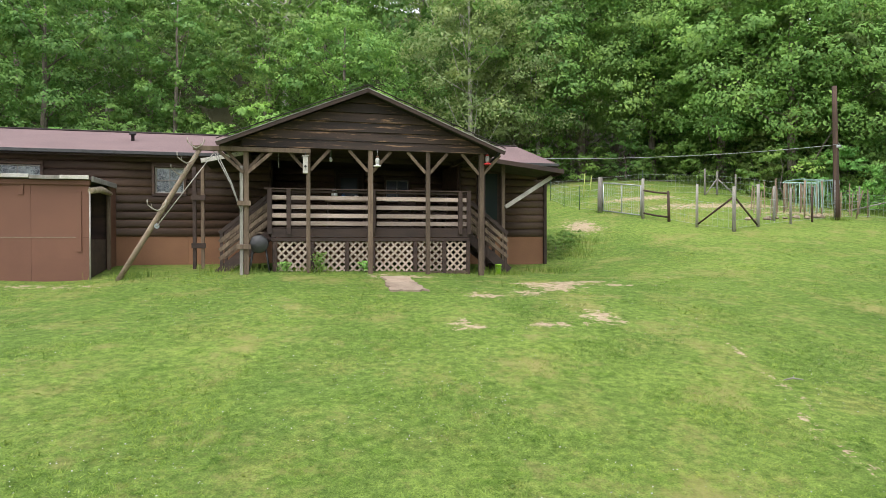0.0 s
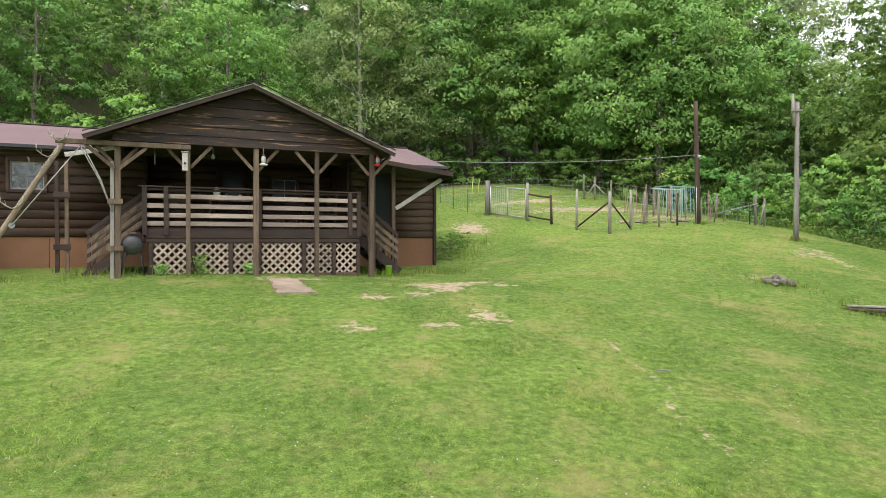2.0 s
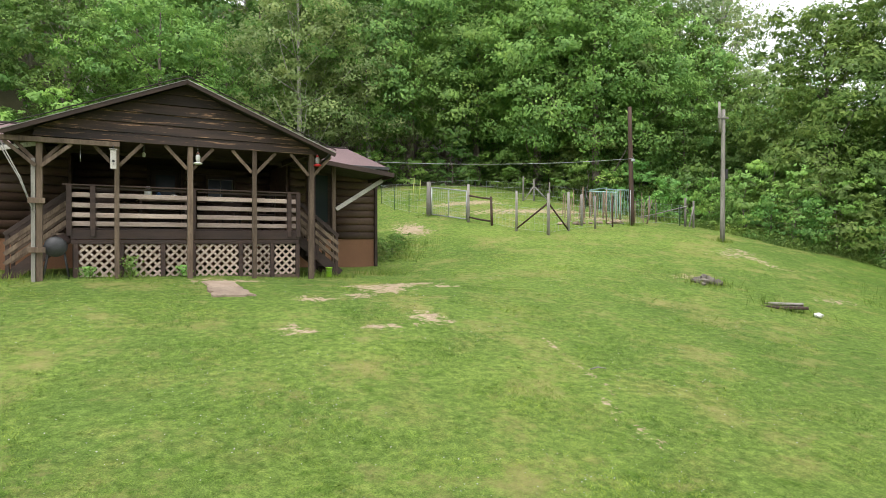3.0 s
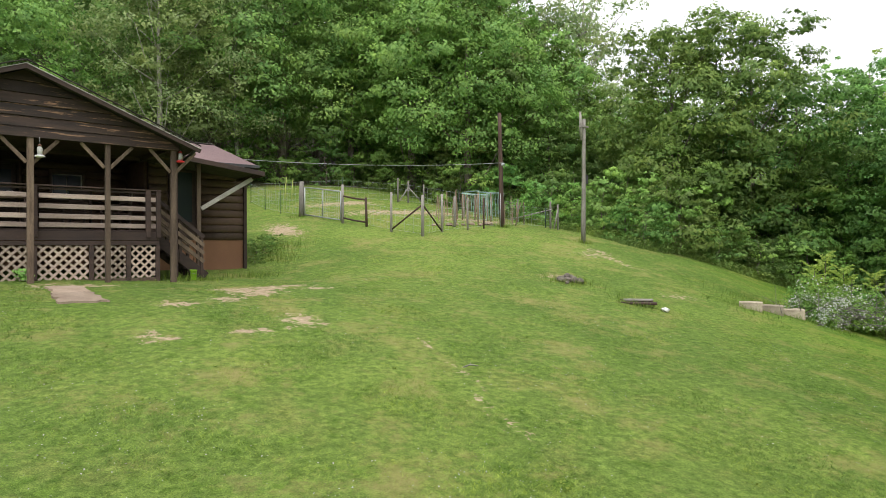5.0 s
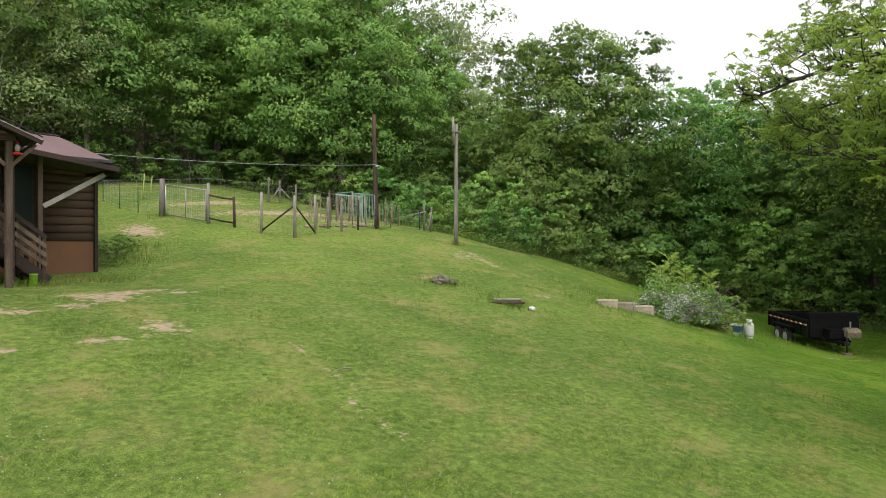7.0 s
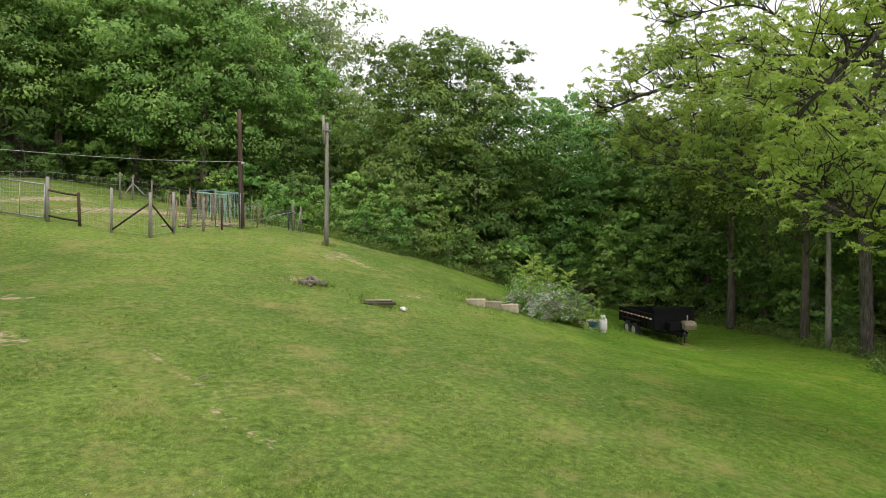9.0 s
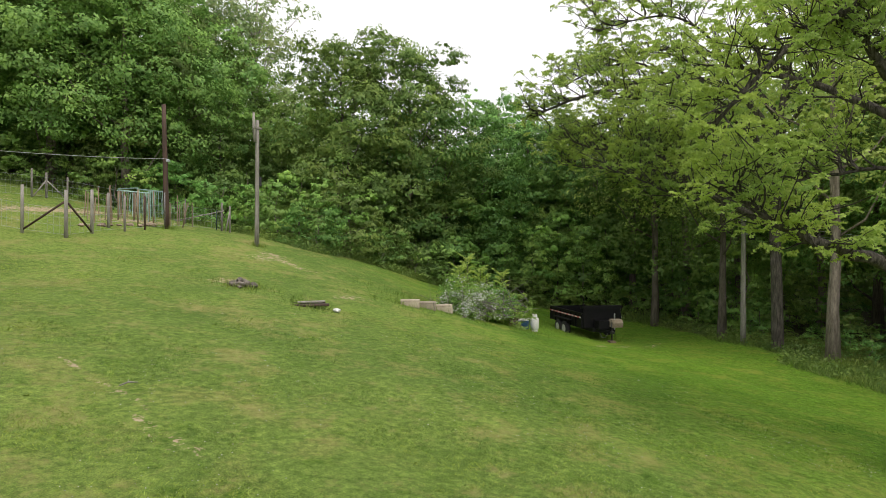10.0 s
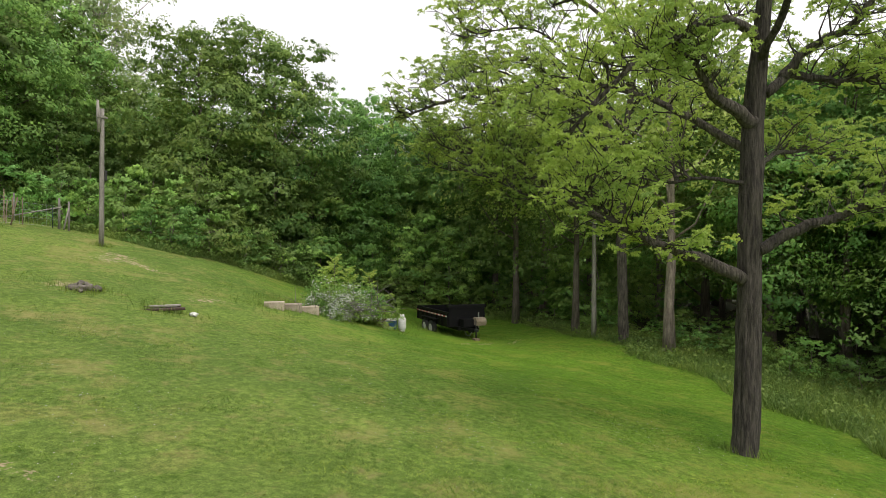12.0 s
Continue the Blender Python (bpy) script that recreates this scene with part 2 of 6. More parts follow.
def lawn_material():
    """Mown grass: patches of yellow and deep green, fine mottling, bare soil and woodland litter where the mesh says so."""
    m, n, l, bs = node_material("mown_lawn")
    big = noise_node(n, l, 0.13, 4.0)
    mid = noise_node(n, l, 0.9, 5.0, None, 0.65)
    fine = noise_node(n, l, 9.0, 6.0, None, 0.7)
    hair = noise_node(n, l, 55.0, 3.0, None, 0.8)
    streak = noise_node(n, l, 0.8, 3.0, (0.25, 1.6, 1.0))
    col = mix_node(n, l, ramp_node(n, l, big.outputs[0], 0.35, 0.65).outputs[0], (0.113, 0.19, 0.04), (0.192, 0.275, 0.06))
    col = mix_node(n, l, ramp_node(n, l, mid.outputs[0], 0.52, 0.75).outputs[0], col.outputs[0], (0.225, 0.25, 0.075))
    k = ramp_node(n, l, streak.outputs[0], 0.3, 0.7, (0.93, 0.94, 0.93, 1), (1.06, 1.05, 1.03, 1))
    col = mix_node(n, l, 1.0, col.outputs[0], k.outputs[0], "MULTIPLY")
    k = ramp_node(n, l, fine.outputs[0], 0.28, 0.72, (0.62, 0.66, 0.6, 1), (1.34, 1.3, 1.3, 1))
    col = mix_node(n, l, 1.0, col.outputs[0], k.outputs[0], "MULTIPLY")
    k = ramp_node(n, l, hair.outputs[0], 0.3, 0.7, (0.45, 0.5, 0.45, 1), (1.5, 1.45, 1.45, 1))
    col = mix_node(n, l, 1.0, col.outputs[0], k.outputs[0], "MULTIPLY")
    clump = noise_node(n, l, 7.5, 4.0, None, 0.7)
    k = ramp_node(n, l, clump.outputs[0], 0.33, 0.67, (0.66, 0.72, 0.66, 1), (1.26, 1.22, 1.22, 1))
    col = mix_node(n, l, 1.0, col.outputs[0], k.outputs[0], "MULTIPLY")
    straw = noise_node(n, l, 1.6, 5.0, None, 0.7)
    col = mix_node(n, l, ramp_node(n, l, straw.outputs[0], 0.56, 0.78).outputs[0], col.outputs[0], (0.28, 0.26, 0.1))
    tan = noise_node(n, l, 0.55, 6.0, None, 0.75)
    col = mix_node(n, l, ramp_node(n, l, tan.outputs[0], 0.53, 0.72).outputs[0], col.outputs[0], (0.3, 0.275, 0.1))
    clover = noise_node(n, l, 2.4, 5.0, None, 0.7)
    green = mix_node(n, l, 1.0, col.outputs[0], (0.72, 0.82, 0.6), "MULTIPLY")
    col = mix_node(n, l, ramp_node(n, l, clover.outputs[0], 0.54, 0.66).outputs[0], col.outputs[0], green.outputs[0])
    # deeper green towards the east, the slope's shade included in the tint
    green_shade = n.new("ShaderNodeAttribute")
    green_shade.attribute_name = "green_shade"
    deep = mix_node(n, l, 1.0, col.outputs[0], (0.74, 0.97, 0.42), "MULTIPLY")
    col = mix_node(n, l, green_shade.outputs["Fac"], col.outputs[0], deep.outputs[0])
    bare = n.new("ShaderNodeAttribute")
    bare.attribute_name = "bare"
    edge = n.new("ShaderNodeMath")
    edge.operation = "ADD"
    rough_edge = noise_node(n, l, 5.0, 6.0, None, 0.8)
    l.new(bare.outputs["Fac"], edge.inputs[0])
    bite = ramp_node(n, l, rough_edge.outputs[0], 0.36, 0.64)
    l.new(bite.outputs[0], edge.inputs[1])
    half = n.new("ShaderNodeMath")
    half.operation = "MULTIPLY"
    half.inputs[1].default_value = 0.5
    l.new(edge.outputs[0], half.inputs[0])
    soil = ramp_node(n, l, fine.outputs[0], 0.3, 0.7, (0.3, 0.22, 0.14, 1), (0.56, 0.45, 0.32, 1))
    col = mix_node(n, l, ramp_node(n, l, half.outputs[0], 0.52, 0.58).outputs[0], col.outputs[0], soil.outputs[0])
    wood = n.new("ShaderNodeAttribute")
    wood.attribute_name = "woodland"
    litter = ramp_node(n, l, fine.outputs[0], 0.3, 0.7, (0.03, 0.035, 0.014, 1), (0.085, 0.08, 0.04, 1))
    edge2 = n.new("ShaderNodeMath")
    edge2.operation = "ADD"
    l.new(wood.outputs["Fac"], edge2.inputs[0])
    l.new(mid.outputs[0], edge2.inputs[1])
    half2 = n.new("ShaderNodeMath")
    half2.operation = "MULTIPLY"
    half2.inputs[1].default_value = 0.5
    l.new(edge2.outputs[0], half2.inputs[0])
    col = mix_node(n, l, ramp_node(n, l, half2.outputs[0], 0.42, 0.58).outputs[0], col.outputs[0], litter.outputs[0])
    l.new(col.outputs[0], bs.inputs["Base Color"])
    bs.inputs["Roughness"].default_value = 0.95
    bs.inputs["Specular IOR Level"].default_value = 0.15
    b = n.new("ShaderNodeBump")
    b.inputs["Strength"].default_value, b.inputs["Distance"].default_value = 0.9, 0.06
    l.new(fine.outputs[0], b.inputs["Height"])
    b2 = n.new("ShaderNodeBump")
    b2.inputs["Strength"].default_value, b2.inputs["Distance"].default_value = 0.8, 0.02
    l.new(hair.outputs[0], b2.inputs["Height"])
    l.new(b.outputs[0], b2.inputs["Normal"])
    l.new(b2.outputs[0], bs.inputs["Normal"])
    return m


LAWN = lawn_material()

# ------------------------------------------------------------ building tools


def part(name, bm, material, parent, label=""):
    """Links a bmesh as one mesh object under a thing or a part."""
    me = bpy.data.meshes.new(name)
    bm.to_mesh(me)
    bm.free()
    return part_of(name, me, material, parent, label)


def part_of(name, me, material, parent, label=""):
    if not me.materials:
        me.materials.append(material)
    ob = new(name, me)
    ob.parent = parent
    return tagged(ob, label) if label else ob


def thing(name, label, category, group="", kind="", at=None):
    ob = new(name)
    ob.empty_display_size = 0.2
    if at is not None:
        ob.matrix_basis = at
    return tagged(ob, label, category, group, kind)


def bar(p, q, w, h, bm=None, roll=0.0, bevel=0.006):
    """A squared timber from p to q: w across, h up."""
    bm = bm or bmesh.new()
    p, q = Vector(p), Vector(q)
    d = q - p
    z = d.normalized()
    side = z.cross(Vector((0, 0, 1)))
    if side.length < 0.02:
        side = Vector((1, 0, 0))
    side.normalize()
    up = side.cross(z).normalized()
    if roll:
        r = Matrix.Rotation(roll, 3, z)
        side, up = r @ side, r @ up
    k = min(bevel, w * 0.3, h * 0.3)
    ring = [(-w / 2 + k, -h / 2), (w / 2 - k, -h / 2), (w / 2, -h / 2 + k), (w / 2, h / 2 - k), (w / 2 - k, h / 2), (-w / 2 + k, h / 2), (-w / 2, h / 2 - k), (-w / 2, -h / 2 + k)]
    a = [bm.verts.new(p + side * x + up * y) for x, y in ring]
    b = [bm.verts.new(q + side * x + up * y) for x, y in ring]
    for i in range(8):
        j = (i + 1) % 8
        bm.faces.new((a[i], a[j], b[j], b[i]))
    bm.faces.new(a[::-1])
    bm.faces.new(b)
    return bm


def slab(x0, x1, y0, y1, z0, z1, bm=None, bevel=0.006):
    """An upright box with softened edges along x."""
    return bar((x0, (y0 + y1) / 2, (z0 + z1) / 2), (x1, (y0 + y1) / 2, (z0 + z1) / 2), abs(y1 - y0), abs(z1 - z0), bm, 0, bevel)


def tube(points, radii, sides=8, bm=None, cap=True, rough=0.0, rng=None, furrow=0.0):
    """A round limb through points, with a radius at each."""
    bm = bm or bmesh.new()
    pts = [Vector(p) for p in points]
    rings, prev = [], None
    for i, p in enumerate(pts):
        d = (pts[min(i + 1, len(pts) - 1)] - pts[max(i - 1, 0)]).normalized()
        if prev is None:
            prev = d.orthogonal().normalized()
        prev = (prev - d * prev.dot(d)).normalized()
        other = d.cross(prev)
        r = radii[i] if not isinstance(radii, (int, float)) else radii
        ring = []
        for k in range(sides):
            a = 2 * math.pi * k / sides
            f = 1 + (rng.uniform(-rough, rough) if rng else 0)
            if furrow:
                f += furrow * (noise.noise(Vector((math.cos(a) * 5.5, math.sin(a) * 5.5, p.z * 1.1))) + 0.5 * noise.noise(Vector((math.cos(a) * 12, math.sin(a) * 12, p.z * 2.3))))
            ring.append(bm.verts.new(p + (prev * math.cos(a) + other * math.sin(a)) * r * f))
        rings.append(ring)
    for a, b in zip(rings, rings[1:]):
        for k in range(sides):
            f = bm.faces.new((a[k], a[(k + 1) % sides], b[(k + 1) % sides], b[k]))
            f.smooth = True
    if cap:
        bm.faces.new(rings[0][::-1])
        bm.faces.new(rings[-1])
    return bm


def lathe(profile, sides=20, bm=None, at=(0, 0, 0), axis="z"):
    """A turned form from (radius, height) pairs."""
    bm = bm or bmesh.new()
    rings = []
    for r, h in profile:
        ring = []
        for k in range(sides):
            a = 2 * math.pi * k / sides
            c = (r * math.cos(a), r * math.sin(a), h)
            if axis == "y":
                c = (c[0], c[2], c[1])
            ring.append(bm.verts.new(Vector(at) + Vector(c)))
        rings.append(ring)
    for a, b in zip(rings, rings[1:]):
        for k in range(sides):
            f = bm.faces.new((a[k], a[(k + 1) % sides], b[(k + 1) % sides], b[k]))
            f.smooth = True
    bm.faces.new(rings[0][::-1])
    bm.faces.new(rings[-1])
    bmesh.ops.recalc_face_normals(bm, faces=bm.faces)
    return bm


def prism(outline, y0, y1, bm=None):
    """An outline in x and z, drawn out along y."""
    bm = bm or bmesh.new()
    a = [bm.verts.new((x, y0, z)) for x, z in outline]
    b = [bm.verts.new((x, y1, z)) for x, z in outline]
    bm.faces.new(a)
    bm.faces.new(b[::-1])
    for i in range(len(a)):
        j = (i + 1) % len(a)
        bm.faces.new((a[j], a[i], b[i], b[j]))
    bmesh.ops.recalc_face_normals(bm, faces=bm.faces)
    return bm


def plate(corners, thick, bm=None):
    """A flat sheet with thickness downwards from four corners."""
    bm = bm or bmesh.new()
    c = [Vector(p) for p in corners]
    nrm = (c[1] - c[0]).cross(c[2] - c[0]).normalized()
    a = [bm.verts.new(p) for p in c]
    b = [bm.verts.new(p - nrm * thick) for p in c]
    bm.faces.new(a)
    bm.faces.new(b[::-1])
    for i in range(len(a)):
        j = (i + 1) % len(a)
        bm.faces.new((a[j], a[i], b[i], b[j]))
    bmesh.ops.recalc_face_normals(bm, faces=bm.faces)
    return bm


def quad_mesh(name, verts, faces, material, smooth=False, normals=None):
    """A mesh from arrays of corners and four-cornered (or three-cornered) faces, with its own soft normals if given."""
    me = bpy.data.meshes.new(name)
    verts, faces = np.asarray(verts, dtype=np.float32), np.asarray(faces, dtype=np.int32)
    k = faces.shape[1]
    me.vertices.add(len(verts))
    me.vertices.foreach_set("co", verts.ravel())
    me.loops.add(faces.size)
    me.loops.foreach_set("vertex_index", faces.ravel())
    me.polygons.add(len(faces))
    me.polygons.foreach_set("loop_start", np.arange(0, faces.size, k, dtype=np.int32))
    me.polygons.foreach_set("loop_total", np.full(len(faces), k, dtype=np.int32))
    if smooth or normals is not None:
        me.polygons.foreach_set("use_smooth", np.ones(len(faces), dtype=bool))
    me.update(calc_edges=True)
    if normals is not None:
        normals = normals / np.linalg.norm(normals, axis=1, keepdims=True)
        me.normals_split_custom_set_from_vertices(normals.tolist())
    me.materials.append(material)
    return me


def chip_arrays(centres, normals, sizes, rng):
    """Small three-cornered leaves for crowns seen from afar."""
    m = len(centres)
    nrm = normals / np.linalg.norm(normals, axis=1, keepdims=True)
    t = rng.normal(size=(m, 3))
    t -= nrm * (t * nrm).sum(1, keepdims=True)
    t /= np.linalg.norm(t, axis=1, keepdims=True)
    b = np.cross(nrm, t)
    s = sizes[:, None]
    v = np.stack([centres - t * s * 0.6 - b * s * 0.42, centres + t * s * 0.8, centres - t * s * 0.5 + b * s * 0.46], 1)
    return v.reshape(-1, 3), np.arange(3 * m).reshape(m, 3)


def leaf_arrays(centres, normals, sizes, rng, long=1.5, fold=0.18):
    """Kite-shaped leaves, folded along the midrib: four corners and two triangles each."""
    m = len(centres)
    nrm = normals / np.linalg.norm(normals, axis=1, keepdims=True)
    t = rng.normal(size=(m, 3))
    t -= nrm * (t * nrm).sum(1, keepdims=True)
    t /= np.linalg.norm(t, axis=1, keepdims=True)
    b = np.cross(nrm, t)
    s = sizes[:, None]
    v = np.empty((m, 4, 3))
    v[:, 0] = centres - t * s * long / 2
    v[:, 1] = centres + b * s * 0.5 + nrm * s * fold
    v[:, 2] = centres + t * s * long / 2 - nrm * s * fold * 0.6
    v[:, 3] = centres - b * s * 0.5 + nrm * s * fold
    i = np.arange(m)[:, None] * 4
    f = np.concatenate([i + [0, 1, 2], i + [0, 2, 3]], axis=1).reshape(-1, 3)
    return v.reshape(-1, 3), f


# ------------------------------------------------------------ ground
MOUNDS = [(-9, 14, -1.44), (-4, 15, 1.48), (1, 16, 0.37), (4, 22, -1.11), (-4, 30, -1.71), (7, 28, 2.01), (12, 25, -0.66), (18, 28, 0.01), (17, 21, 0.61), (12, 15, 0.08), (21, 16, 0.16), (25, 23, 1.54), (33, 17, -0.81), (23, 10, -0.86), (32, 12, -1.47), (31, 4, 0.87), (28, 0, -0.11), (14, -1, 0.35), (20, -5, -0.77), (5, 9, 0.47), (0, 8, -1.06), (8, 3, -0.45), (-14, 38, 0.73), (15, 41, 2.75)]
# where the mown lawn gives way to the woods, going round
EDGE = [(-60, 30), (-14, 32), (0, 38), (8, 39), (16, 37), (20, 31), (21.2, 26), (21.5, 22.5), (27.5, 21), (33.5, 19.5), (36.5, 17.5), (38.2, 11.5), (36.2, 9), (34.5, 6.4), (32.3, 4.3), (27.6, 1.7), (24.2, -0.4), (22.2, -1.8), (19.7, -3.1), (17.3, -4.2), (13, -8), (4, -26), (-20, -60)]


def ground(x, y):
    """Height of the ground: a yard that falls to the east, gentle mounds, and a wooded hill to the north."""
    x, y = np.asarray(x, dtype=float), np.asarray(y, dtype=float)
    q = y - 0.55 * np.maximum(x, 0) - 40
    z = 0.52 - 2.68 * np.tanh(x / 40) + 4.53 * np.tanh(y / 40) + 3 * np.logaddexp(0, np.minimum(q, 90) / 6)
    for a, b, m in MOUNDS:
        z = z + m * np.exp(-((x - a) ** 2 + (y - b) ** 2) / 128)
    # dug in at the house's east corner, banked up at the porch's west corner
    z = z - 0.34 * np.exp(-((x - 3.4) ** 2 + (y - 19.6) ** 2) / 14)
    return z + 0.12 * np.exp(-((x + 5) ** 2 + (y - 15.6) ** 2) / 8)


def gz(x, y):
    return float(ground(x, y))


def past_edge(x, y):
    """Signed distance past the lawn's edge: positive in the woods."""
    x, y = np.asarray(x, dtype=float), np.asarray(y, dtype=float)
    best, sign = np.full(x.shape, 1e9), np.ones(x.shape)
    for (ax, ay), (bx, by) in zip(EDGE, EDGE[1:]):
        dx, dy = bx - ax, by - ay
        k = np.clip(((x - ax) * dx + (y - ay) * dy) / (dx * dx + dy * dy), 0, 1)
        px, py = x - (ax + k * dx), y - (ay + k * dy)
        d = np.hypot(px, py)
        s = np.sign(dx * py - dy * px)
        near = d < best - 1e-6
        sign = np.where(near, s, sign)
        best = np.where(near, d, best)
    return best * sign


def rough_strip(x, y):
    """Width of the uncut grass between the lawn and the woods, to the east and south-east."""
    k = np.clip((np.degrees(np.arctan2(x, y)) - 83) / 14, 0, 1)
    return 4.0 * k * k * (3 - 2 * k)


def axis_steps(lo, hi, fine_lo, fine_hi, step):
    mid = list(np.arange(fine_lo, fine_hi + 1e-6, step))
    out, s, v = [], step, fine_lo
    while v > lo:
        s *= 1.12
        v -= s
        out.append(v)
    up, s, v = [], step, fine_hi
    while v < hi:
        s *= 1.12
        v += s
        up.append(v)
    return np.array(out[::-1] + mid + up)


BARE = [(1.9, 14.2, 0.402, 0.352, 0.93), (2.65, 15.05, 0.69, 0.544, 1), (3.1, 15.65, 0.632, 0.352, 1), (3.75, 16.1, 0.69, 0.256, 1), (4.3, 15.55, 0.46, 0.224, 0.93), (2.2, 15.5, 0.575, 0.208, 0.88), (0.9, 13.75, 0.483, 0.32, 0.9),
        (3.05, 12.2, 0.345, 0.576, 0.96), (3.3, 11.95, 0.345, 0.224, 0.83), (2.25, 11.6, 0.276, 0.256, 0.8), (1.9, 11.6, 0.345, 0.208, 0.76), (0.3, 11.45, 0.23, 0.416, 0.86), (0.72, 11.28, 0.368, 0.192, 0.76), (5.85, 26.4, 0.75, 1.6, 1),
        (17, 18.6, 0.35, 1.1, 0.72), (17.4, 20.2, 0.6, 0.8, 0.66), (16.6, 19.6, 1, 0.7, 0.6), (9.8, 31.6, 2.6, 0.7, 0.9), (13, 29, 5, 0.88, 0.85), (15.5, 27.2, 2.4, 0.88, 0.8), (-8.8, 14.2, 1.2, 0.25, 0.7), (-9.6, 14, 0.8, 0.2, 0.6), (-1, 15.9, 1.1, 0.31, 0.8),
        (25.3, 9.2, 0.7, 0.14, 0.72), (27.2, 8.9, 1.3, 0.2, 0.7), (29.5, 8.2, 1.4, 0.2, 0.68), (12.4, 16.3, 0.9, 0.5, 0.66), (15.6, 14.3, 0.9, 0.35, 0.6), (4.95, 10.5, 0.16, 0.6, 0.5), (4.9, 9, 0.16, 0.5, 0.5), (4.6, 7.8, 0.22, 0.4, 0.62), (4.65, 7.1, 0.22, 0.35, 0.66)]


def green_shade_at(x, y):
    """In the eastern hollow the grass turns deeper green, with shade painted into it."""
    k = np.clip((x - 0.75 * y - 3.0) / 14.0, 0, 1)
    return k * k * (3 - 2 * k)


def build_ground():
    xs, ys = axis_steps(-420, 420, -14, 38, 0.3), axis_steps(-300, 420, -7, 36, 0.3)
    gx, gy = np.meshgrid(xs, ys)
    z = ground(gx, gy)
    near = np.exp(-((np.hypot(gx, gy) / 60) ** 2))
    z = z + near * (0.025 * np.sin(gx * 1.7 + 2 * np.sin(gy * 0.9)) * np.sin(gy * 1.3 + 1.1))
    w, h = len(xs), len(ys)
    i = (np.arange(h - 1)[:, None] * w + np.arange(w - 1)[None, :]).ravel()
    faces = np.stack([i, i + 1, i + w + 1, i + w], 1)
    me = quad_mesh("ground", np.stack([gx, gy, z], -1).reshape(-1, 3), faces, LAWN, True)
    bare = np.zeros(gx.shape)
    for x, y, rx, ry, k in BARE:
        bare = np.maximum(bare, k * np.exp(-((gx - x) / rx) ** 2 - ((gy - y) / ry) ** 2))
    at = me.attributes.new("bare", "FLOAT", "POINT")
    at.data.foreach_set("value", bare.ravel().astype(np.float32))
    at = me.attributes.new("green_shade", "FLOAT", "POINT")
    at.data.foreach_set("value", green_shade_at(gx, gy).ravel().astype(np.float32))
    at = me.attributes.new("woodland", "FLOAT", "POINT")
    at.data.foreach_set("value", np.clip((past_edge(gx, gy) - rough_strip(gx, gy)) / 1.5 * 0.5 + 0.4, 0, 1).ravel().astype(np.float32))
    return tagged(new("ground", me), "mown green lawn sloping down from a house to woods", "ground", kind="structure")


build_ground()

# ------------------------------------------------------------ house
HOUSE = pose(-4.864, 15.5, 0, 0, 0, 13.6)      # x along the front, y into the house, heights as in the world


def house_point(u, v, z):
    return HOUSE @ Vector((u, v, z))


def house_ground(u, v):
    p = house_point(u, v, 0)
    return gz(p.x, p.y)


def log_mesh(length, tall, deep):
    """One course of log siding: a rounded face, flat at the back."""
    ring = [(0.0, 0.0), (-deep * 0.55, 0.03 * tall), (-deep * 0.92, 0.25 * tall), (-deep, 0.5 * tall), (-deep * 0.92, 0.75 * tall), (-deep * 0.55, 0.97 * tall), (0.0, tall)]
    bm = bmesh.new()
    a = [bm.verts.new((0, y, z)) for y, z in ring]
    b = [bm.verts.new((length, y, z)) for y, z in ring]
    for i in range(len(ring)):
        j = (i + 1) % len(ring)
        f = bm.faces.new((a[i], a[j], b[j], b[i]))
        f.smooth = i < len(ring) - 1
    bm.faces.new(a[::-1])
    bm.faces.new(b)
    bmesh.ops.recalc_face_normals(bm, faces=bm.faces)
    return bm


def clear_runs(u0, u1, z0, z1, openings):
    runs, start = [], u0
    for a, b, lo, hi in sorted(openings):
        if lo < z1 - 0.02 and hi > z0 + 0.02:
            if a > start:
                runs.append((start, a))
            start = max(start, b)
    if start < u1:
        runs.append((start, u1))
    return [(max(a, u0), min(b, u1)) for a, b in runs if b - a > 0.05 and a < u1]


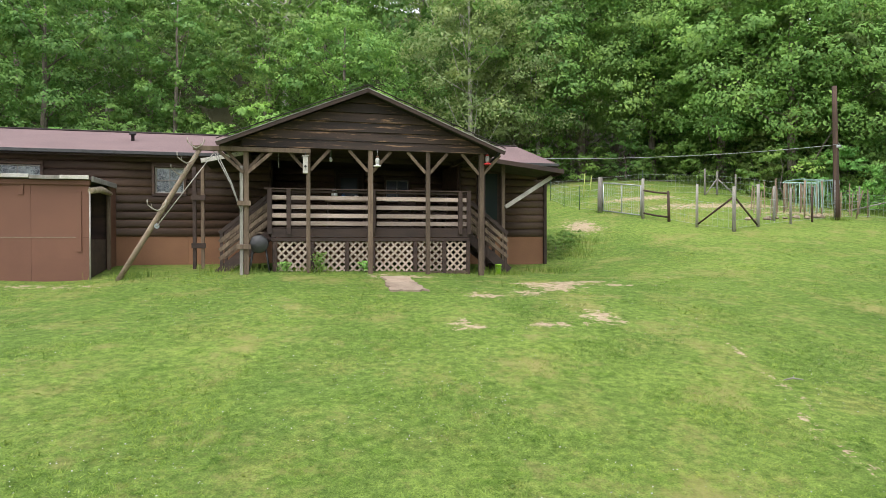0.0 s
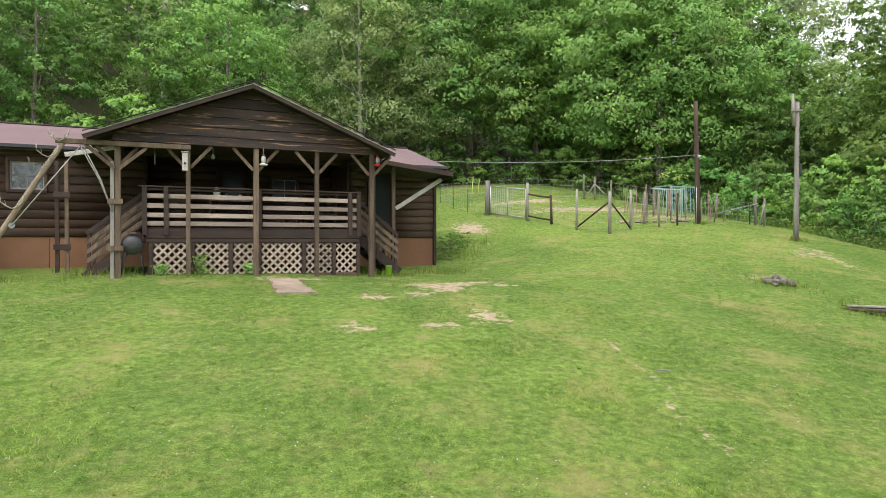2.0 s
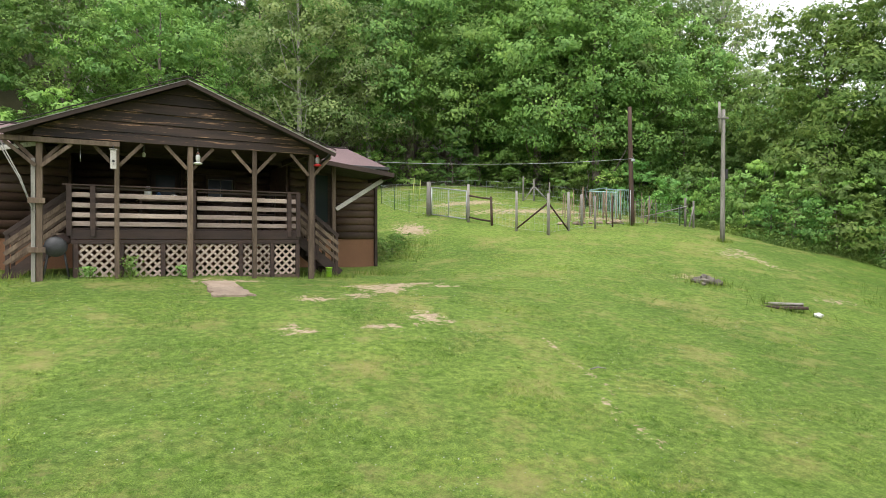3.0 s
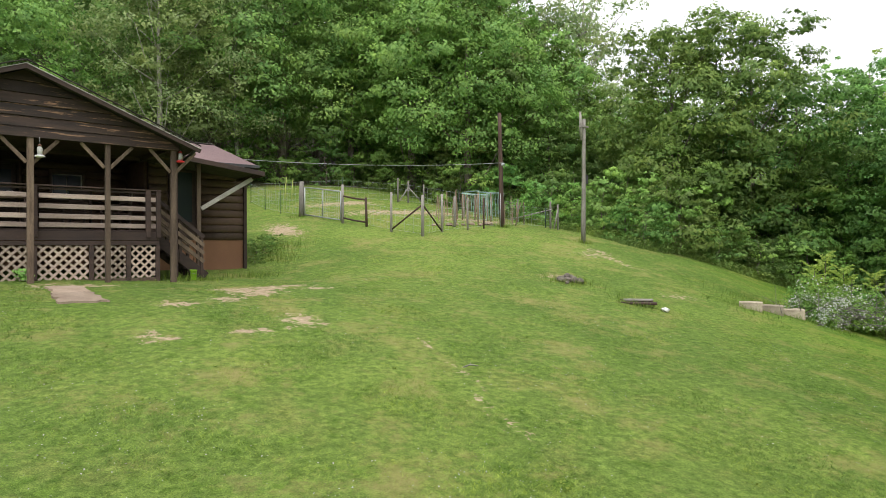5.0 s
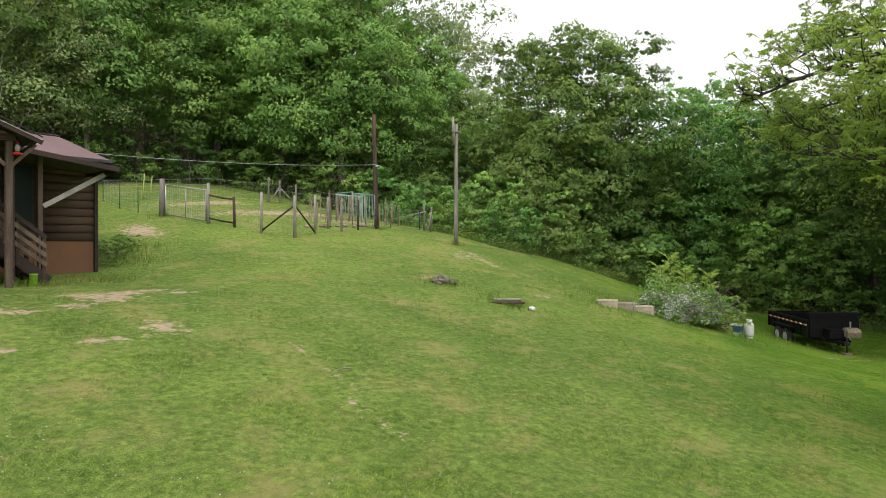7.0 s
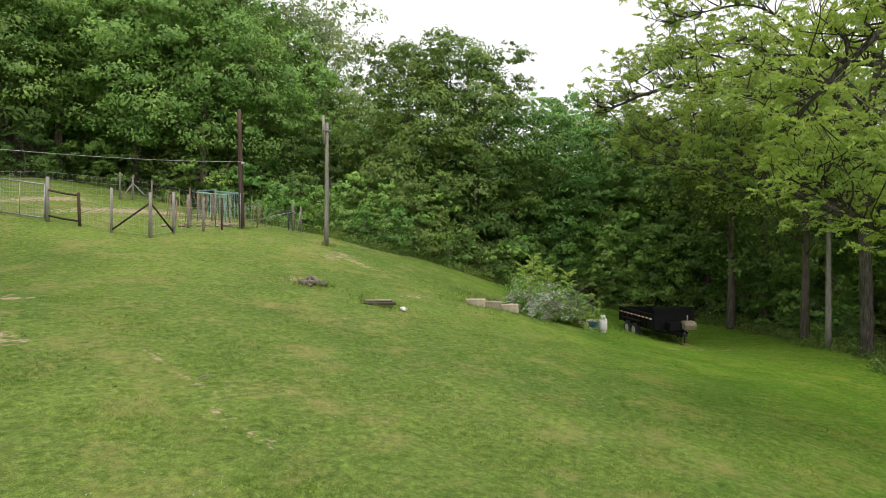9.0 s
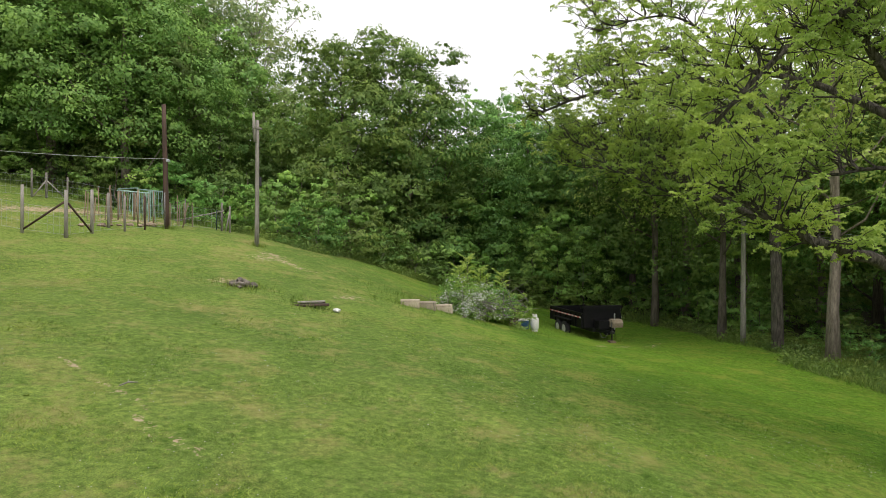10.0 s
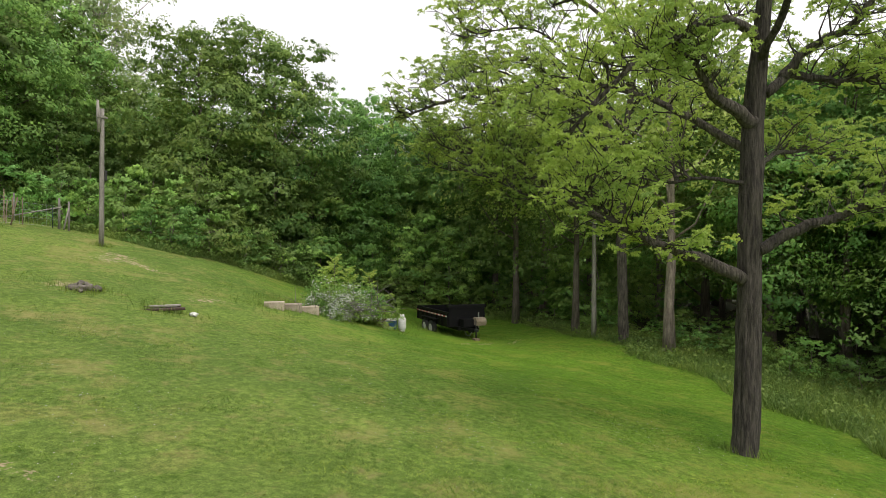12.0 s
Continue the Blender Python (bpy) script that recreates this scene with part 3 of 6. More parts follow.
def add_window(home, u0, u1, z0, z1, v, label, cross=True):
    """A window in its opening: casing, sash bars, glass and an added panel behind it that hides the interior."""
    w = part("window", slab(u0 - 0.07, u1 + 0.07, v - 0.1, v + 0.02, z0 - 0.09, z0 - 0.03), DARK_WOOD, home, label)
    for a, b in (((u0 - 0.035, v - 0.06, z0 - 0.03), (u0 - 0.035, v - 0.06, z1 + 0.07)), ((u1 + 0.035, v - 0.06, z0 - 0.03), (u1 + 0.035, v - 0.06, z1 + 0.07))):
        part("frame", bar(a, b, 0.07, 0.1), LOG_STAIN, w)
    part("frame", slab(u0, u1, v - 0.11, v - 0.01, z1, z1 + 0.07), LOG_STAIN, w)
    t = 0.035
    for x in (u0 + t / 2, u1 - t / 2):
        part("sash", bar((x, v + 0.02, z0), (x, v + 0.02, z1), t, 0.04), WHITE_TRIM, w, "white sash bar")
    for z in (z0 + t / 2, z1 - t / 2, (z0 + z1) / 2):
        part("sash", bar((u0 + t, v + 0.02, z), (u1 - t, v + 0.02, z), 0.04, t), WHITE_TRIM, w, "white sash bar")
    if cross:
        part("sash", bar(((u0 + u1) / 2, v + 0.015, z0 + t), ((u0 + u1) / 2, v + 0.015, z1 - t), 0.02, 0.03), WHITE_TRIM, w, "white sash bar")
    pane = part("pane", slab(u0 + t, u1 - t, v + 0.028, v + 0.034, z0 + t, z1 - t), DARKENED_GLASS if "dim" in label else GLASS, w, "reflecting window glass")
    pane.visible_shadow = False
    # added opaque sheet that hides the interior, plain dark in the porch window
    part("curtain", slab(u0, u1, v + 0.06, v + 0.075, z0, z1), DARK_WOOD if "dim" in label else PANE_BACKING, w, "added panel behind the glass")
    return w


def build_house():
    home = thing("house", "low dark brown log-sided house with a maroon roof", "house", at=HOUSE)
    v, u0, u1, zb, zt = 3.0, -14.0, 9.1, 3.14, 5.46
    deep, r0, r1 = 5.3, 0.45, 6.3             # the porch runs back into an added recess, deep enough to fall dark
    wins = [(-2.66, -1.89, 4.37, 5.09), (-6.7, -5.53, 4.37, 5.09), (4.25, 5.05, 4.35, 5.1)]
    doors = [(2.55, 3.45, 3.38, 5.35), (6.85, 7.7, 3.38, 5.35)]
    tall = 0.232
    for a0, b0, vv, openings in ((u0, r0, v, wins[:2]), (r0, r1, deep, [wins[2], doors[0]]), (r1, u1, v, [doors[1]])):
        # backing wall, built round its openings
        cuts = sorted({a0, b0, *[o[0] for o in openings], *[o[1] for o in openings]})
        for a, b in zip(cuts, cuts[1:]):
            lo = zb
            for o in [o for o in openings if o[0] < (a + b) / 2 < o[1]]:
                part("wall", slab(a, b, vv, vv + 0.14, lo, o[2], bevel=0), LOG_STAIN, home)
                lo = o[3]
            part("wall", slab(a, b, vv, vv + 0.14, lo, zt, bevel=0), LOG_STAIN, home)
        for k in range(10):
            z = zb + k * tall
            for a, b in clear_runs(a0, b0, z, z + tall, [(o[0] - 0.07, o[1] + 0.07, o[2] - 0.06, o[3] + 0.06) for o in openings]):
                ob = part("log", log_mesh(b - a, tall, 0.075), LOG_STAIN, home)
                ob.location = (a, vv - 0.003, z)
    for u in (r0, r1):
        part("recess_wall", slab(u - 0.06, u + 0.06, v + 0.142, deep - 0.08, 1.8, zt, bevel=0), LOG_STAIN, home)
    for k, (a, b) in enumerate([(u0, -9.0), (-8.99, -6.6), (-6.59, -4.2), (-4.19, -1.8), (-1.79, 0.6), (0.61, 5.8), (5.81, 7.55), (7.56, u1 - 0.01)]):
        part("foundation_panel", slab(a, b, v - 0.02, v + 0.1, 1.6, zb - 0.004), BASE_PAINT, home, "orange-brown painted foundation panel" if k == 0 else "")
    part("end_wall", slab(u1 - 0.14, u1, v + 0.142, 9.3, 1.6, zt, bevel=0), LOG_STAIN, home)
    part("gable_end", prism([(v, zt), (9.3, zt), (6.15, 6.42)], u1 - 0.14, u1), GABLE_STAIN, home).matrix_basis = Matrix(((0, 1, 0, 0), (1, 0, 0, 0), (0, 0, 1, 0), (0, 0, 0, 1)))
    part("back_wall", slab(u0, u1 - 0.142, 9.16, 9.3, 1.6, zt, bevel=0), LOG_STAIN, home)
    part("end_wall", slab(u0, u0 + 0.14, v + 0.142, 9.158, 1.6, zt, bevel=0), LOG_STAIN, home)
    part("corner_board", bar((u1 + 0.04, v - 0.06, 2.1), (u1 + 0.04, v - 0.06, 5.3), 0.1, 0.1), DARK_WOOD, home)
    # roof: two slopes, each of long metal sheets with standing seams
    eave, ridge = (2.45, 5.46), (6.2, 6.56)
    for side in (0, 1):
        e = eave if side == 0 else (9.95, 5.46)
        a, b = Vector((u0 - 0.3, e[0], e[1])), Vector((u1 + 0.25, e[0], e[1]))
        c, d = Vector((u1 + 0.25, ridge[0], ridge[1])), Vector((u0 - 0.3, ridge[0], ridge[1]))
        part("roof", plate((a, b, c, d) if side == 0 else (b, a, d, c), 0.06), ROOFING, home, "maroon roofing")
    part("ridge_cap", slab(u0 - 0.3, u1 + 0.25, 6.08, 6.32, 6.545, 6.585), SHINGLE, home)
    part("fascia", slab(u0 - 0.3, u1 + 0.25, 2.4, 2.44, 5.31, 5.45), DARK_WOOD, home)
    part("gutter", slab(u0 - 0.3, -0.7, 2.29, 2.396, 5.36, 5.45), DARK_METAL, home, "dark gutter")
    part("gutter", slab(6.75, u1 + 0.25, 2.29, 2.396, 5.36, 5.45), DARK_METAL, home, "dark gutter")
    part("soffit", slab(u0, u1 + 0.2, 2.445, 2.99, 5.40, 5.42), DARK_WOOD, home)
    vent = part("roof_vent", lathe([(0.05, 5.8), (0.05, 6.2), (0.1, 6.21), (0.1, 6.26), (0.05, 6.27)], 12, None, (-3.55, 4.4, 0)), DARK_METAL, home, "small dark roof vent pipe")
    add_window(home, *wins[0], v, "white-sashed window in dark log siding")
    add_window(home, *wins[1], v, "white-sashed window above the shed roof")
    add_window(home, *wins[2], deep, "dim porch window")
    for k, (a, b, lo, hi) in enumerate(doors):
        w = deep if k == 0 else v
        d = part("door", slab(a + 0.05, b - 0.05, w + 0.03, w + 0.08, lo, hi - 0.05), DARK_WOOD, home, "dark wooden door" if k == 0 else "storm door with tall glass")
        for x in (a + 0.025, b - 0.025):
            part("door_frame", bar((x, w - 0.04, lo), (x, w - 0.04, hi), 0.05, 0.1), DARK_WOOD, d)
        part("door_frame", slab(a, b, w - 0.09, w + 0.01, hi - 0.05, hi), DARK_WOOD, d)
        part("pane", slab(a + 0.17, b - 0.17, w + 0.012, w + 0.026, lo + (1.0 if k == 0 else 0.3), hi - 0.2), DARKENED_GLASS, d, "door glass coloured dark for shade")
        part("handle", lathe([(0.02, 0), (0.03, 0.03), (0.03, 0.05), (0.01, 0.06)], 10, None, (a + 0.12, w - 0.03, lo + 0.95), "y"), STEEL, d, "metal door knob")
    return home


build_house()


def lattice(u0, u1, z0, z1, v):
    """Crossing thin strips cut to a rectangle, in two layers."""
    bm = bmesh.new()
    step, half = 0.2, 0.027
    w, h = u1 - u0, z1 - z0
    for s, off in ((1, 0.0), (-1, 0.012)):
        k = -h
        while k < w + h:
            pts = []
            for z in (0.0, h):
                pts.append((k + z, z) if s == 1 else (k + h - z, z))
            (xa, za), (xb, zb) = pts
            lo, hi = min(xa, xb), max(xa, xb)
            if hi > 0 and lo < w:
                def at(x):
                    return za + (zb - za) * (x - xa) / (xb - xa)
                x0, x1 = max(lo, 0), min(hi, w)
                if x1 - x0 > 0.03:
                    bar((u0 + x0, v + off, z0 + at(x0)), (u0 + x1, v + off, z0 + at(x1)), 0.008, half * 2, bm, 0, 0.001)
            k += step
    return bm


def build_porch():
    porch = thing("porch", "covered front porch of weathered dark timber with lattice skirting", "porch", at=HOUSE)
    posts = [(0.0, 0.125), (1.5, 0.1), (3.07, 0.125), (4.59, 0.105), (6.06, 0.125)]
    top = 5.33
    for u, w in posts:
        part("post", bar((u, 0, house_ground(u, 0) - 0.1), (u + 0.01, 0, top), w, w), POST_WOOD, porch, "weathered grey porch post")
    for i, (u, w) in enumerate(posts):
        for s in (-1, 1):
            reach = 0.52
            part("knee_brace", bar((u + s * 0.06, 0.0, top - reach - 0.02), (u + s * (reach + 0.02), 0.0, top - 0.01), 0.05, 0.08), POST_WOOD, porch)
    part("beam", slab(-0.1, 6.2, -0.03, 0.12, top, top + 0.2), DARK_WOOD, porch)
    # weatherboards of the gable
    slope = 1.46 / 3.6
    mid, peak = 2.97, 6.82
    z, k = top + 0.004, 0
    heights = [0.22, 0.235, 0.25, 0.24, 0.25, 0.24]
    for hgt in heights:
        z1 = min(z + hgt - 0.006, peak - 0.04)

        def half(zz):
            return max(0.02, (peak - 0.06 - zz) / slope)
        lo0, lo1 = max(mid - half(z), -0.12), min(mid + half(z), 6.22)
        hi0, hi1 = max(mid - half(z1), -0.12), min(mid + half(z1), 6.22)
        board = prism([(lo0, z), (lo1, z), (hi1, z1), (hi0, z1)], -0.095 - (0.012 if k == 0 else 0), -0.035)
        for vert in board.verts:
            if vert.co.z > z + 0.01 and vert.co.y < -0.05:
                vert.co.y += 0.04
        part("gable_board", board, GABLE_STAIN, porch, "peeling dark weatherboard" if k == 0 else "")
        z, k = z + hgt, k + 1
    # roof: two slopes with shingles, rake boards and a drip edge
    for s in (-1, 1):
        a = Vector((mid + s * 3.62, -0.45, peak + 0.03 - 3.62 * slope))
        b = Vector((mid, -0.45, peak + 0.03))
        c, d = Vector((mid, 6.2, peak + 0.03)), Vector((a.x, 2.9, a.z))
        part("roof", plate((a, b, c, d) if s == 1 else (d, c, b, a), -0.05), SHINGLE, porch, "dark shingled porch roof")
        part("rake_board", bar((a.x, -0.44, a.z - 0.06), (b.x - s * 0.01, -0.44, b.z - 0.06), 0.035, 0.11), DARK_WOOD, porch)
        part("rake_trim", bar((a.x, -0.465, a.z - 0.012), (b.x - s * 0.005, -0.465, b.z - 0.012), 0.012, 0.018), WHITE_TRIM, porch, "chipped pale edge strip")
        for r in range(16):
            f0, f1 = r / 16, (r + 1) / 16
            p = a.lerp(b, f0)
            q = a.lerp(b, f1)
            lift = Vector((0, 0, 0.012 + 0.004 * (r % 3)))
            part("shingle_edge", bar(p + lift + Vector((0, -0.03, 0.045)), q + lift + Vector((0, -0.03, 0.045)), 0.06, 0.016, None, 0, 0.003), SHINGLE, porch)
        for r in range(5):
            y = 0.4 + r * 0.6
            part("rafter", bar((a.x + s * -0.15, y, a.z - 0.05), (mid - s * 0.04, y, peak - 0.1), 0.05, 0.12), DARK_WOOD, porch)
        part("side_beam", bar((mid + s * 3.0, 0.15, 5.38), (mid + s * 3.0, 2.85, 5.38), 0.1, 0.16), DARK_WOOD, porch)
    part("ceiling", slab(0.55, 5.95, 0.15, 5.2, 5.42, 5.45, bevel=0), DARK_WOOD, porch)
    # deck
    v0, zd = 0.35, 3.36
    for r in range(35):
        y = v0 + 0.02 + r * 0.138
        part("deck_board", slab(0.5, 5.85, y, y + 0.13, zd - 0.036, zd), DARK_WOOD, porch)
    part("deck_fascia", slab(0.58, 5.82, v0 - 0.045, v0 + 0.01, zd - 0.26, zd - 0.04), DARK_WOOD, porch)
    part("deck_sill", slab(0.58, 5.82, v0 - 0.04, v0 + 0.02, zd - 0.37, zd - 0.27), DARK_WOOD, porch)
    for u in (0.63, 5.77):
        part("deck_joist", bar((u, v0 + 0.03, zd - 0.14), (u, 2.9, zd - 0.14), 0.05, 0.2), DARK_WOOD, porch)
    # railing
    for k, (a, b) in enumerate(((0.6, 3.1), (3.28, 5.8))):
        for z in (3.455, 3.655, 3.88, 4.115):
            part("rail_board", slab(a, b, v0 - 0.02, v0 + 0.02, z - 0.055, z + 0.055), RAIL_WOOD, porch, "faded pinkish rail board")
        part("rail_board", slab(a, b, v0 - 0.02, v0 + 0.02, 4.25, 4.3), DARK_WOOD, porch)
    part("rail_cap", slab(0.42, 5.86, v0 - 0.09, v0 + 0.09, 4.32, 4.355), DARK_WOOD, porch)
    for u in (0.55, 1.02, 3.19, 5.56, 5.8):
        part("rail_post", bar((u, v0 - 0.06, 3.18), (u, v0 - 0.06, 4.32), 0.11, 0.07), DARK_WOOD, porch)
    # lattice skirting
    stops = [0.68, 1.61, 2.5, 3.19, 4.32, 5.12, 5.79]
    for a, b in zip(stops, stops[1:]):
        part("lattice_panel", lattice(a + 0.055, b - 0.055, 2.2, zd - 0.38, v0), LATTICE_WOOD, porch, "tan diagonal lattice")
    for u in stops:
        part("skirt_post", bar((u, v0 - 0.02, house_ground(u, v0) - 0.1), (u, v0 - 0.02, zd - 0.375), 0.1, 0.06), DARK_WOOD, porch)
    part("skirt_rail", slab(0.63, 5.84, v0 - 0.03, v0 + 0.03, 2.1, 2.19), POST_WOOD, porch)
    # added side panels that keep daylight from getting in behind the lattice
    for u in (0.63, 5.83):
        part("side_skirt", slab(u - 0.02, u + 0.02, v0 + 0.04, 2.9, 1.9, zd - 0.25, bevel=0), DARK_WOOD, porch)
    # side stairs going down both ways, each with slatted rails
    for s, ua in ((-1, 0.5), (1, 5.85)):
        n = 6
        for k in range(n):
            z = zd - (k + 1) * 0.17
            x = ua + s * (k * 0.2 + 0.1)
            part("stair_tread", slab(x - 0.12, x + 0.12, 0.75, 1.75, z - 0.04, z), DARK_WOOD, porch)
        run = n * 0.2
        for y in (0.7, 1.8):
            part("stair_stringer", bar((ua, y, zd - 0.2), (ua + s * (run + 0.05), y, zd - 0.17 * n - 0.2), 0.05, 0.26), DARK_WOOD, porch)
            for q in (0.2, 0.42, 0.64, 0.86):
                part("stair_rail", bar((ua, y - 0.04, zd - 0.05 + q), (ua + s * run, y - 0.04, zd - 0.17 * n + 0.0 + q), 0.03, 0.1), DARK_WOOD if q > 0.8 else POST_WOOD, porch)
            for x, b in ((ua + s * (run - 0.05), zd - 0.17 * n - 0.25), (ua + s * run * 0.5, zd - 0.17 * n * 0.5 - 0.3)):
                part("stair_post", bar((x, y, b), (x, y, b + 1.15), 0.08, 0.08), DARK_WOOD, porch)
    # lean-to roofs over the stairs
    part("lean_to_roof", plate(((6.15, 0.9, 5.42), (8.85, 0.9, 5.1), (8.85, 2.9, 5.1), (6.15, 2.9, 5.42)), 0.05), SHINGLE, porch, "low lean-to roof")
    part("lean_to_fascia", bar((6.15, 0.88, 5.36), (8.87, 0.88, 5.03), 0.035, 0.13), DARK_WOOD, porch)
    part("lean_to_fascia", bar((8.87, 0.9, 5.03), (8.87, 2.9, 5.03), 0.035, 0.13), DARK_WOOD, porch)
    part("side_post", bar((7.2, 1.5, house_ground(7.2, 1.5) - 0.1), (7.2, 1.5, 5.24), 0.11, 0.11), POST_WOOD, porch)
    part("diagonal_brace", bar((7.25, 1.42, 4.0), (8.72, 1.42, 4.92), 0.05, 0.12), WHITE_TRIM, porch, "peeling white diagonal brace")
    part("side_post", bar((6.28, 0.5, house_ground(6.28, 0.5) - 0.1), (6.28, 0.5, 5.36), 0.09, 0.09), DARK_WOOD, porch)
    part("lean_to_roof", plate(((-1.15, 1.0, 5.12), (-0.1, 1.0, 5.36), (-0.1, 2.9, 5.36), (-1.15, 2.9, 5.12)), 0.05), SHINGLE, porch, "low lean-to roof")
    part("lean_to_fascia", bar((-1.17, 0.97, 5.07), (-0.1, 0.97, 5.31), 0.035, 0.11), WHITE_TRIM, porch, "pale lean-to edge board")
    for u in (-1.45, -1.24):
        part("side_post", bar((u, 1.8, house_ground(u, 1.8) - 0.1), (u, 1.8, 5.0), 0.09, 0.09), DARK_WOOD if u < -1.4 else POST_WOOD, porch)
    for z in (4.17, 2.88):
        part("block", slab(-1.52, -1.16, 1.7, 1.76, z - 0.07, z + 0.07), DARK_WOOD, porch)
    part("side_post", bar((-0.11, -0.06, house_ground(-0.1, 0) - 0.05), (-0.1, -0.06, 4.85), 0.08, 0.08), GREY_WOOD, porch, "peeling pale post beside the corner post")
    for z in (3.93, 2.86):
        part("block", slab(-0.2, 0.12, -0.16, -0.105, z - 0.06, z + 0.06), POST_WOOD, porch)
    # beam carried out past the corner, with its own braces
    part("beam", slab(-1.2, 1.56, -0.2, -0.09, 5.19, 5.3), POST_WOOD, porch, "weathered beam reaching past the porch corner")
    for s in (-1, 1):
        part("knee_brace", bar((s * 0.05, -0.13, 4.68), (s * 0.62, -0.13, 5.19), 0.05, 0.08), POST_WOOD, porch)
    part("downspout", tube([(6.55, -0.3, 5.42), (6.5, -0.1, 5.3), (6.4, 0.35, 5.12), (6.2, 0.4, 5.08)], 0.04, 8), DARK_METAL, porch, "dark elbowed downspout")
    return porch


build_porch()


def antler(bm, at, s, tilt):
    base = Vector(at)
    for side in (-1, 1):
        stem = [base, base + Vector((side * 0.1, -0.05, 0.05)) * s, base + Vector((side * 0.2, -0.08, 0.14)) * s, base + Vector((side * 0.2, -0.1, 0.27)) * s]
        tube(stem, [0.016 * s, 0.014 * s, 0.011 * s, 0.004 * s], 5, bm)
        for k in (1, 2):
            tube([stem[k], stem[k] + Vector((side * 0.03 + tilt * 0.03, -0.09, 0.13)) * s], [0.011 * s, 0.003 * s], 5, bm)
    return bm


def build_leaning_pole():
    ob = thing("leaning_pole", "weathered pole leaning against the porch beam, hung with antlers", "pole", at=HOUSE)
    a, b = Vector((-2.99, 0.1, house_ground(-2.99, 0.1) - 0.1)), Vector((-1.0, -0.14, 5.3))
    part("pole", tube([a, a.lerp(b, 0.3), a.lerp(b, 0.65), b], [0.066, 0.064, 0.06, 0.055], 9), LEAN_WOOD, ob)
    for f, s in ((0.97, 1.0), (0.86, 1.1), (0.78, 1.0), (0.52, 1.1)):
        p = a.lerp(b, f) + Vector((-0.06, -0.06, 0.03))
        part("antler", antler(bmesh.new(), p, s * 0.9, 0.5), BONE, ob, "bleached deer antlers")
    p = a.lerp(b, 0.42) + Vector((0.12, -0.07, 0.0))
    part("tin_plate", lathe([(0.06, 0), (0.065, 0.015), (0.03, 0.02)], 16, None, p, "y"), GALVANISED, ob, "small round tin")
    part("cord", tube([p, Vector((-0.75, 0.0, 5.15))], 0.012, 5), ROPE, ob, "taut cord")
    for dx in (0, 0.06):
        part("cord", tube([(-0.75 + dx, -0.12, 5.2), (-0.35 + dx * 0.5, -0.14, 4.4), (-0.1, -0.14, 3.7)], 0.014, 5), ROPE, ob, "pale hanging cord")
    return ob


build_leaning_pole()


def build_shed():
    ob = thing("shed", "flat-roofed brick-brown plywood shed against the house", "shed", at=HOUSE)
    u0, u1, v, zb, zt = -8.6, -3.66, 0.5, 1.6, 4.47
    for k, (a, b) in enumerate(((u0, -6.13), (-6.125, -4.905), (-4.9, u1))):
        part("wall_sheet", slab(a, b, v, v + 0.06, 3.1, zt), SHED_PAINT, ob, "brick-brown painted plywood" if k == 0 else "")
        part("wall_sheet", slab(a, b, v + 0.004, v + 0.06, zb, 3.094), SHED_PAINT, ob)
    part("side_wall", slab(u0, u0 + 0.06, v + 0.062, 2.9, zb, zt), SHED_PAINT, ob)
    part("side_wall", slab(u1 - 0.06, u1, 2.2, 2.9, zb, zt), SHED_PAINT, ob)
    part("half_door", slab(u1 - 0.09, u1 - 0.05, 0.62, 2.1, 1.9, 3.05), DARK_WOOD, ob, "dark lower half door in the open side")
    part("back_panel", slab(u1 - 1.6, u1 - 0.07, 2.3, 2.34, zb, zt), DARK_WOOD, ob)
    part("door_post", bar((u1 + 0.02, 2.12, 1.9), (u1 + 0.02, 2.12, 4.4), 0.09, 0.09), POST_WOOD, ob)
    part("batten", slab(-3.93, -3.82, v - 0.03, v - 0.002, 2.75, 4.2), SHED_PAINT, ob)
    part("batten", slab(-5.15, -5.05, v - 0.03, v - 0.002, 4.1, 4.35), SHED_PAINT, ob)
    part("seam_strip", slab(-8.5, -3.95, v - 0.008, v - 0.002, 3.09, 3.106), TAN_CLOTH, ob, "thin pale seam strip")
    part("drain_pipe", tube([(u1 + 0.03, v - 0.03, 2.0), (u1 + 0.03, v - 0.03, 4.3)], 0.018, 8), WHITE_TRIM, ob, "pale corner pipe")
    part("top_board", slab(u0, u1 + 0.05, v - 0.05, v - 0.002, 4.35, 4.47), SHED_PAINT, ob)
    part("roof", slab(u0 - 0.1, -3.56, v - 0.12, 2.45, 4.474, 4.53), SHINGLE, ob, "flat felted roof")
    for k in range(8):
        a = u0 - 0.1 + k * 0.638
        part("roof_edge", slab(a, a + 0.62, v - 0.17 - 0.004 * (k % 2), v - 0.122, 4.47 + 0.012 * (k % 3), 4.56 + 0.012 * (k % 3)), WHITE_TRIM if k % 3 else GREY_WOOD, ob, "worn pale roof edging")
    part("roof_edge", bar((-3.53, v - 0.17, 4.49), (-3.53, 2.4, 4.49), 0.04, 0.13), GREY_WOOD, ob)
    roll = [(-3.6, v - 0.05, 4.22), (-3.56, v + 0.6, 4.3), (-3.56, v + 1.5, 4.26)]
    part("rolled_tarp", tube(roll, [0.07, 0.09, 0.06], 10, None, True, 0.15, random.Random(2)), TAN_CLOTH, ob, "rolled tan tarp under the eave")
    return ob


build_shed()


